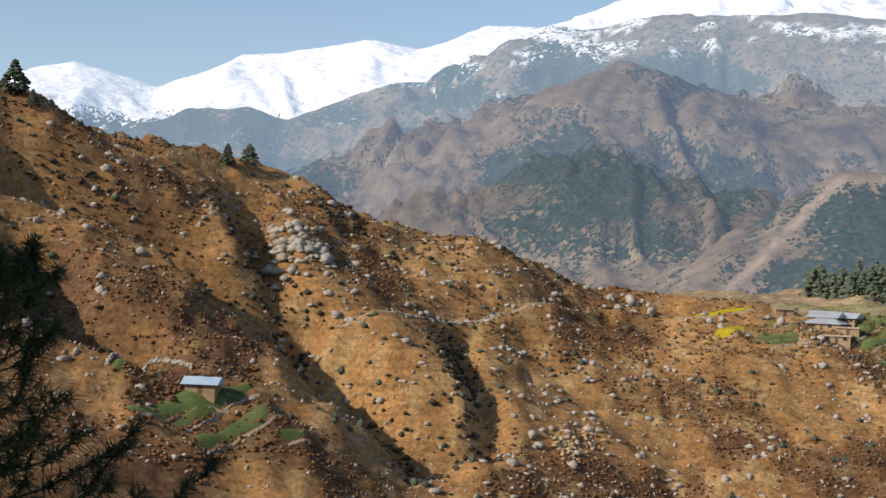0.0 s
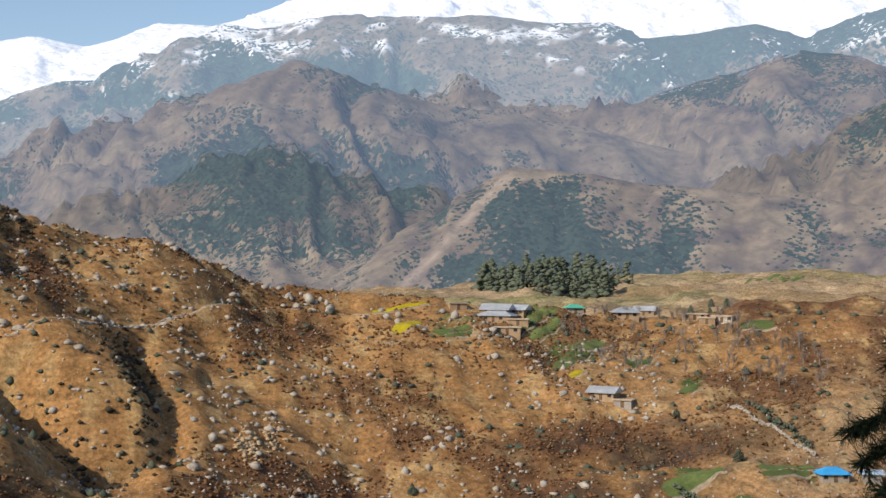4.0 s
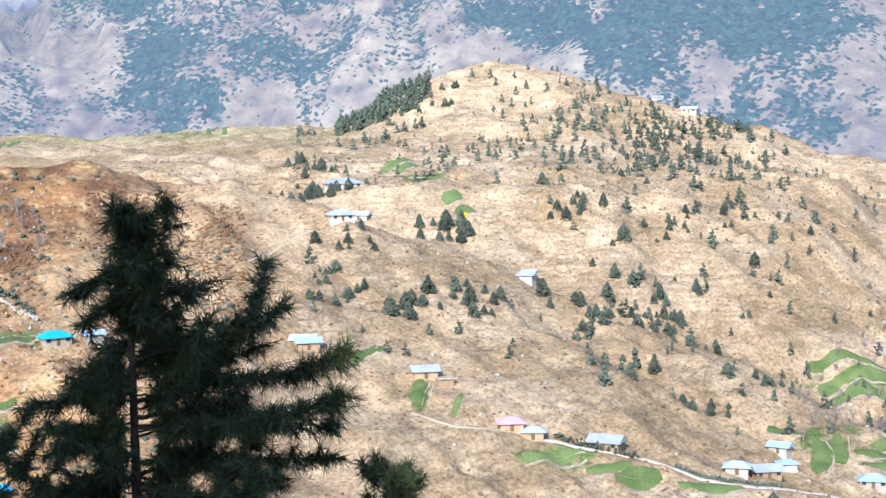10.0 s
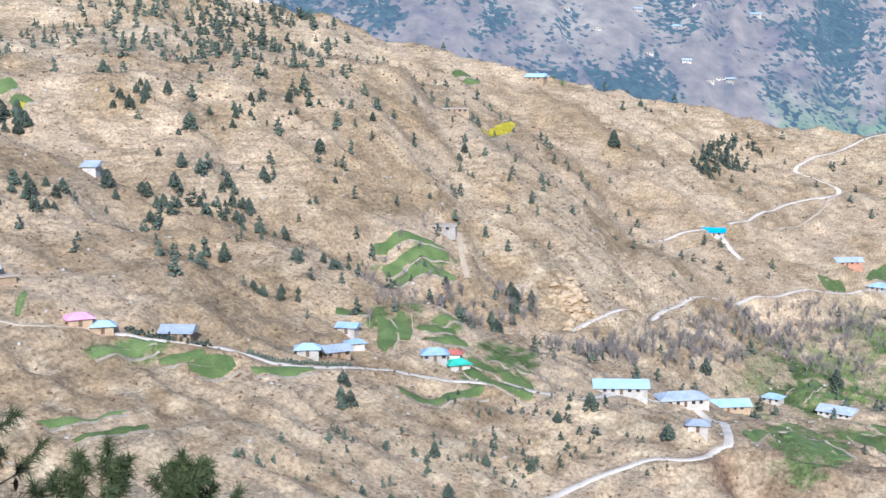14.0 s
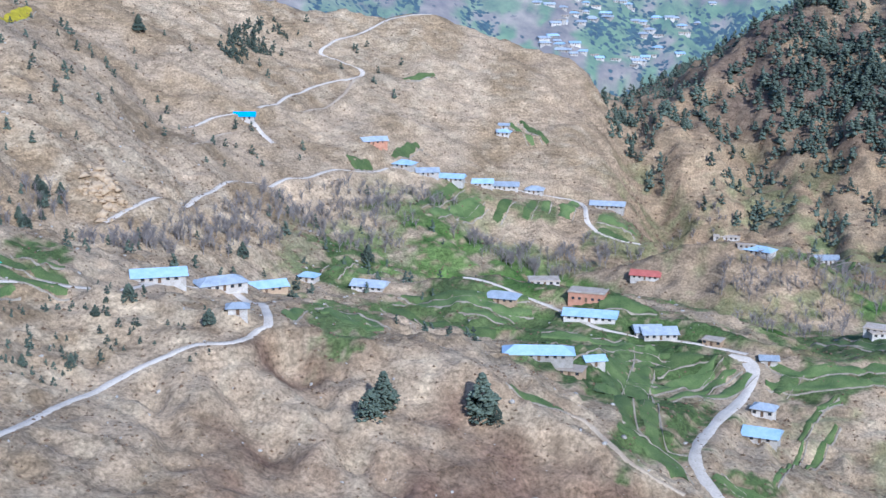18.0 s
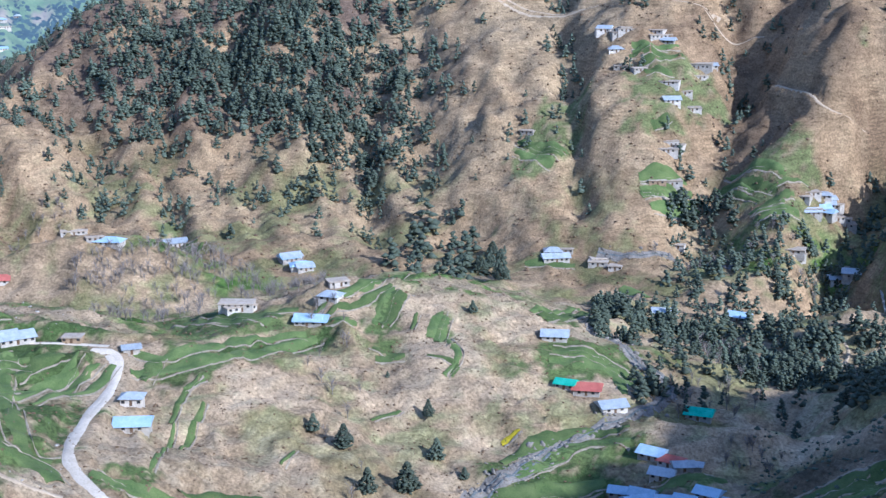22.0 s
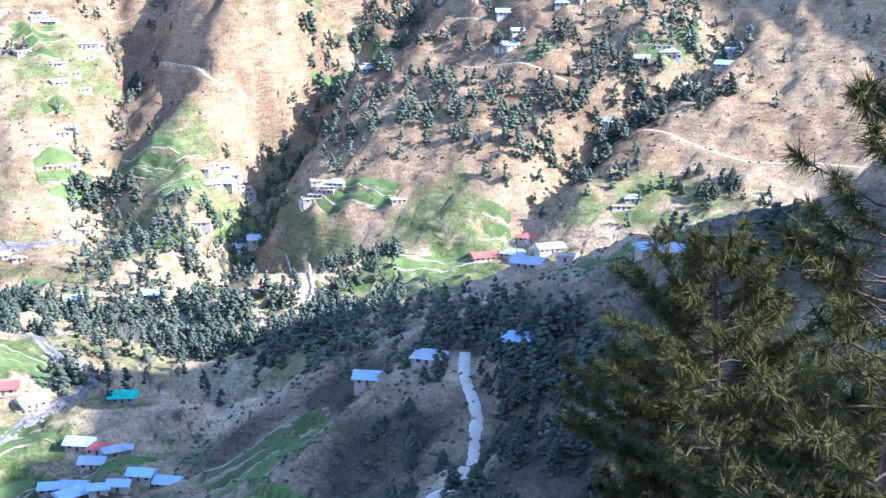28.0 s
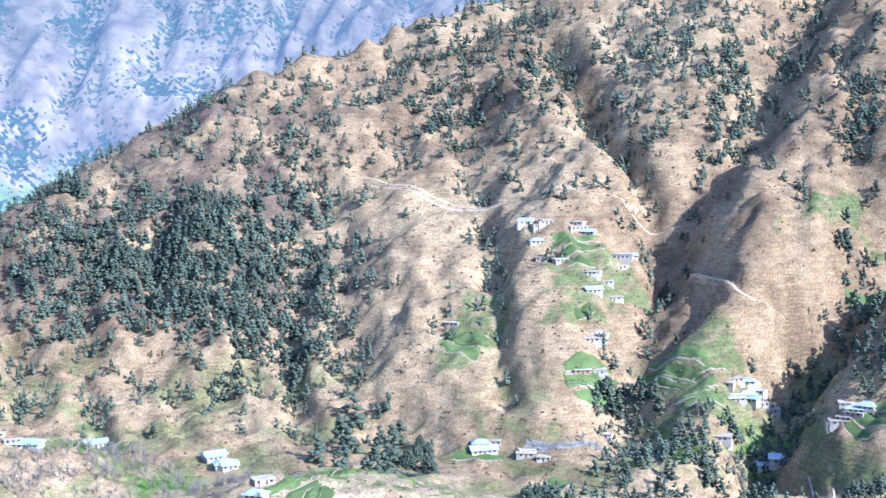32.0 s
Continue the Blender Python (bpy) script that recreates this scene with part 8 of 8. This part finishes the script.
def scrub(name, xy, h, mat, label):
    z = surface(xy[:, 0], xy[:, 1])
    s = h * gen.uniform(0.4, 1.4, len(xy))
    sc = s[:, None] * gen.uniform(0.7, 1.3, (len(xy), 3)) * np.array((1, 1, 0.7))
    v, f = many(OCT_V, OCT_F, np.column_stack([xy, z + s * 0.25]), sc, 0.4)
    tagged(raw(name, v, f, MAT[mat]), label, "scrub", kind="stuff")


tuft = sector(42000, -20, 36, 270, 490)
tuft = tuft[fbm(tuft[:, 0] / 26, tuft[:, 1] / 26, 4, 103) + 0.5 * gen.random(len(tuft)) > 0.15]
scrub("dry_tufts", tuft, 0.55, "tuft", "rust-brown dry grass tufts and low scrub")
gorse = sector(1500, -20, 36, 300, 500)
gorse = gorse[fbm(gorse[:, 0] / 40, gorse[:, 1] / 40, 3, 311) > 0.05]
scrub("green_scrub", gorse, 1.0, "needle", "dark green thorn bushes on the brown hill")
scrub("slope_scrub", sector(13000, 30, 118, 290, 640), 0.45, "shrub", "low brown scrub on grazed slopes")
scrub("hill_scrub", sector(6000, 38, 90, 560, 950), 0.6, "shrub", "dry scrub on the far grazed hill")
scrub("steep_scrub", sector(11000, 88, 152, 700, 1200), 0.85, "shrub", "grey-brown scrub on the steep mountainside")
scrub("shade_scrub", sector(3000, 120, 152, 240, 480), 0.8, "needle", "dark undergrowth on the shaded slope")
pebble = sector(9000, -20, 34, 270, 480)
z = surface(pebble[:, 0], pebble[:, 1])
size = 0.12 + 0.4 * gen.random(len(pebble)) ** 3
v, f = many(OCT_V, OCT_F, np.column_stack([pebble, z + size * 0.3]), size[:, None] * gen.uniform(0.7, 1.4, (len(pebble), 3)), 0.35)
tagged(raw("loose_stones", v, f, MAT["rock"]), "small loose pale stones over the brown hill", "stones", kind="stuff")
thorn = np.vstack([smooth_line(course, 0.22) for _, _, course in GULLIES[:5]])
thorn = thorn + gen.normal(0, 4.2, thorn.shape)
scrub("gully_scrub", thorn, 0.9, "dark_scrub", "dark leafless scrub and stones along the gullies")


def open_wood(name, xy, h, label):
    """Many pines of uneven height, each a ragged small crown."""
    xy = xy[off_road(xy)]
    z = surface(xy[:, 0], xy[:, 1])
    tall = h * gen.uniform(0.5, 1.25, len(xy))
    for k in range(4):
        v, f = SMALL_CROWNS[k]
        m = np.arange(k, len(xy), 4)
        wide = tall[m] * gen.uniform(0.85, 1.25, len(m))
        w, g = many(v, f, np.column_stack([xy[m], z[m] - 0.2]), np.column_stack([wide, wide, tall[m]]), 0.05)
        tagged(raw(name, w, g, MAT["needle"]), label, "trees", kind="stuff")


def hollow(x, y, reach):
    """How far the land lies below its surroundings."""
    ring = sum(surface(x + reach * math.cos(a), y + reach * math.sin(a)) for a in np.arange(8) * math.pi / 4) / 8
    return ring - surface(x, y)


# pines of the steep mountainside: thick on the wooded spur and up the gullies, thin on the grazed ribs
stand = sector(15000, 87, 152, 720, 1300)
bear, far_off = np.degrees(np.arctan2(stand[:, 0], stand[:, 1])), np.hypot(stand[:, 0], stand[:, 1])
up = np.degrees(np.arctan2(surface(stand[:, 0], stand[:, 1]) - EYE_Z, far_off))
odds = 0.10 + 0.075 * hollow(stand[:, 0], stand[:, 1], 16.0) + 0.22 * fbm(stand[:, 0] / 60, stand[:, 1] / 60, 3, 401)
odds = odds + 0.2 * np.clip((108.5 - bear) / 3, 0, 1) * np.clip((up + 10.5) / 2, 0, 1) + 0.20 * np.clip((up + 2.0) / 4, 0, 1) * np.clip((bear - 108) / 4, 0, 1)
odds = odds + 0.5 * np.clip((bear - 131) / 4, 0, 1) * np.clip((up + 3.0) / 3, 0, 1) - 0.35 * np.clip(1 - np.abs(bear - 114.5) / 3.5, 0, 1) * np.clip((2 - up) / 3, 0, 1)
stand = stand[(gen.random(len(stand)) < odds) & (far_off > np.interp(bear, (87, 95, 110, 152), (900, 780, 735, 720)))]
open_wood("slope_wood", stand, 7.6, "open pine wood on the steep mountainside")
# thicket and pines on the shaded knoll and the slope that faces away from the sun
dim = sector(2200, 113.5, 130, 530, 670)
dim = dim[fbm(dim[:, 0] / 30, dim[:, 1] / 30, 3, 411) + 0.5 * gen.random(len(dim)) > 0.28]
open_wood("knoll_wood", dim, 6.5, "dark pines on the shaded knoll")
# scattered young pines over the grazed hills, thicker along the left shoulder of the tree hill
young = sector(2300, 38, 82, 400, 900)
bear, far_off = np.degrees(np.arctan2(young[:, 0], young[:, 1])), np.hypot(young[:, 0], young[:, 1])
odds = 0.16 + 0.35 * fbm(young[:, 0] / 70, young[:, 1] / 70, 3, 421) + 0.6 * np.clip(1 - np.abs(bear - 53.5) / 6, 0, 1) * np.clip((far_off - 680) / 60, 0, 1)
young = young[gen.random(len(young)) < odds]
open_wood("scattered_pines", young, 5.0, "young pines scattered over the grazed hillside")
shoulder = sector(420, 39.8, 43.6, 770, 835)
bear, far_off = np.degrees(np.arctan2(shoulder[:, 0], shoulder[:, 1])), np.hypot(shoulder[:, 0], shoulder[:, 1])
shoulder = shoulder[np.abs(far_off - np.interp(bear, (39.8, 43.6), (786, 812))) < 16]
open_wood("shoulder_pines", shoulder, 6.5, "dense dark pines along the hill's shoulder")
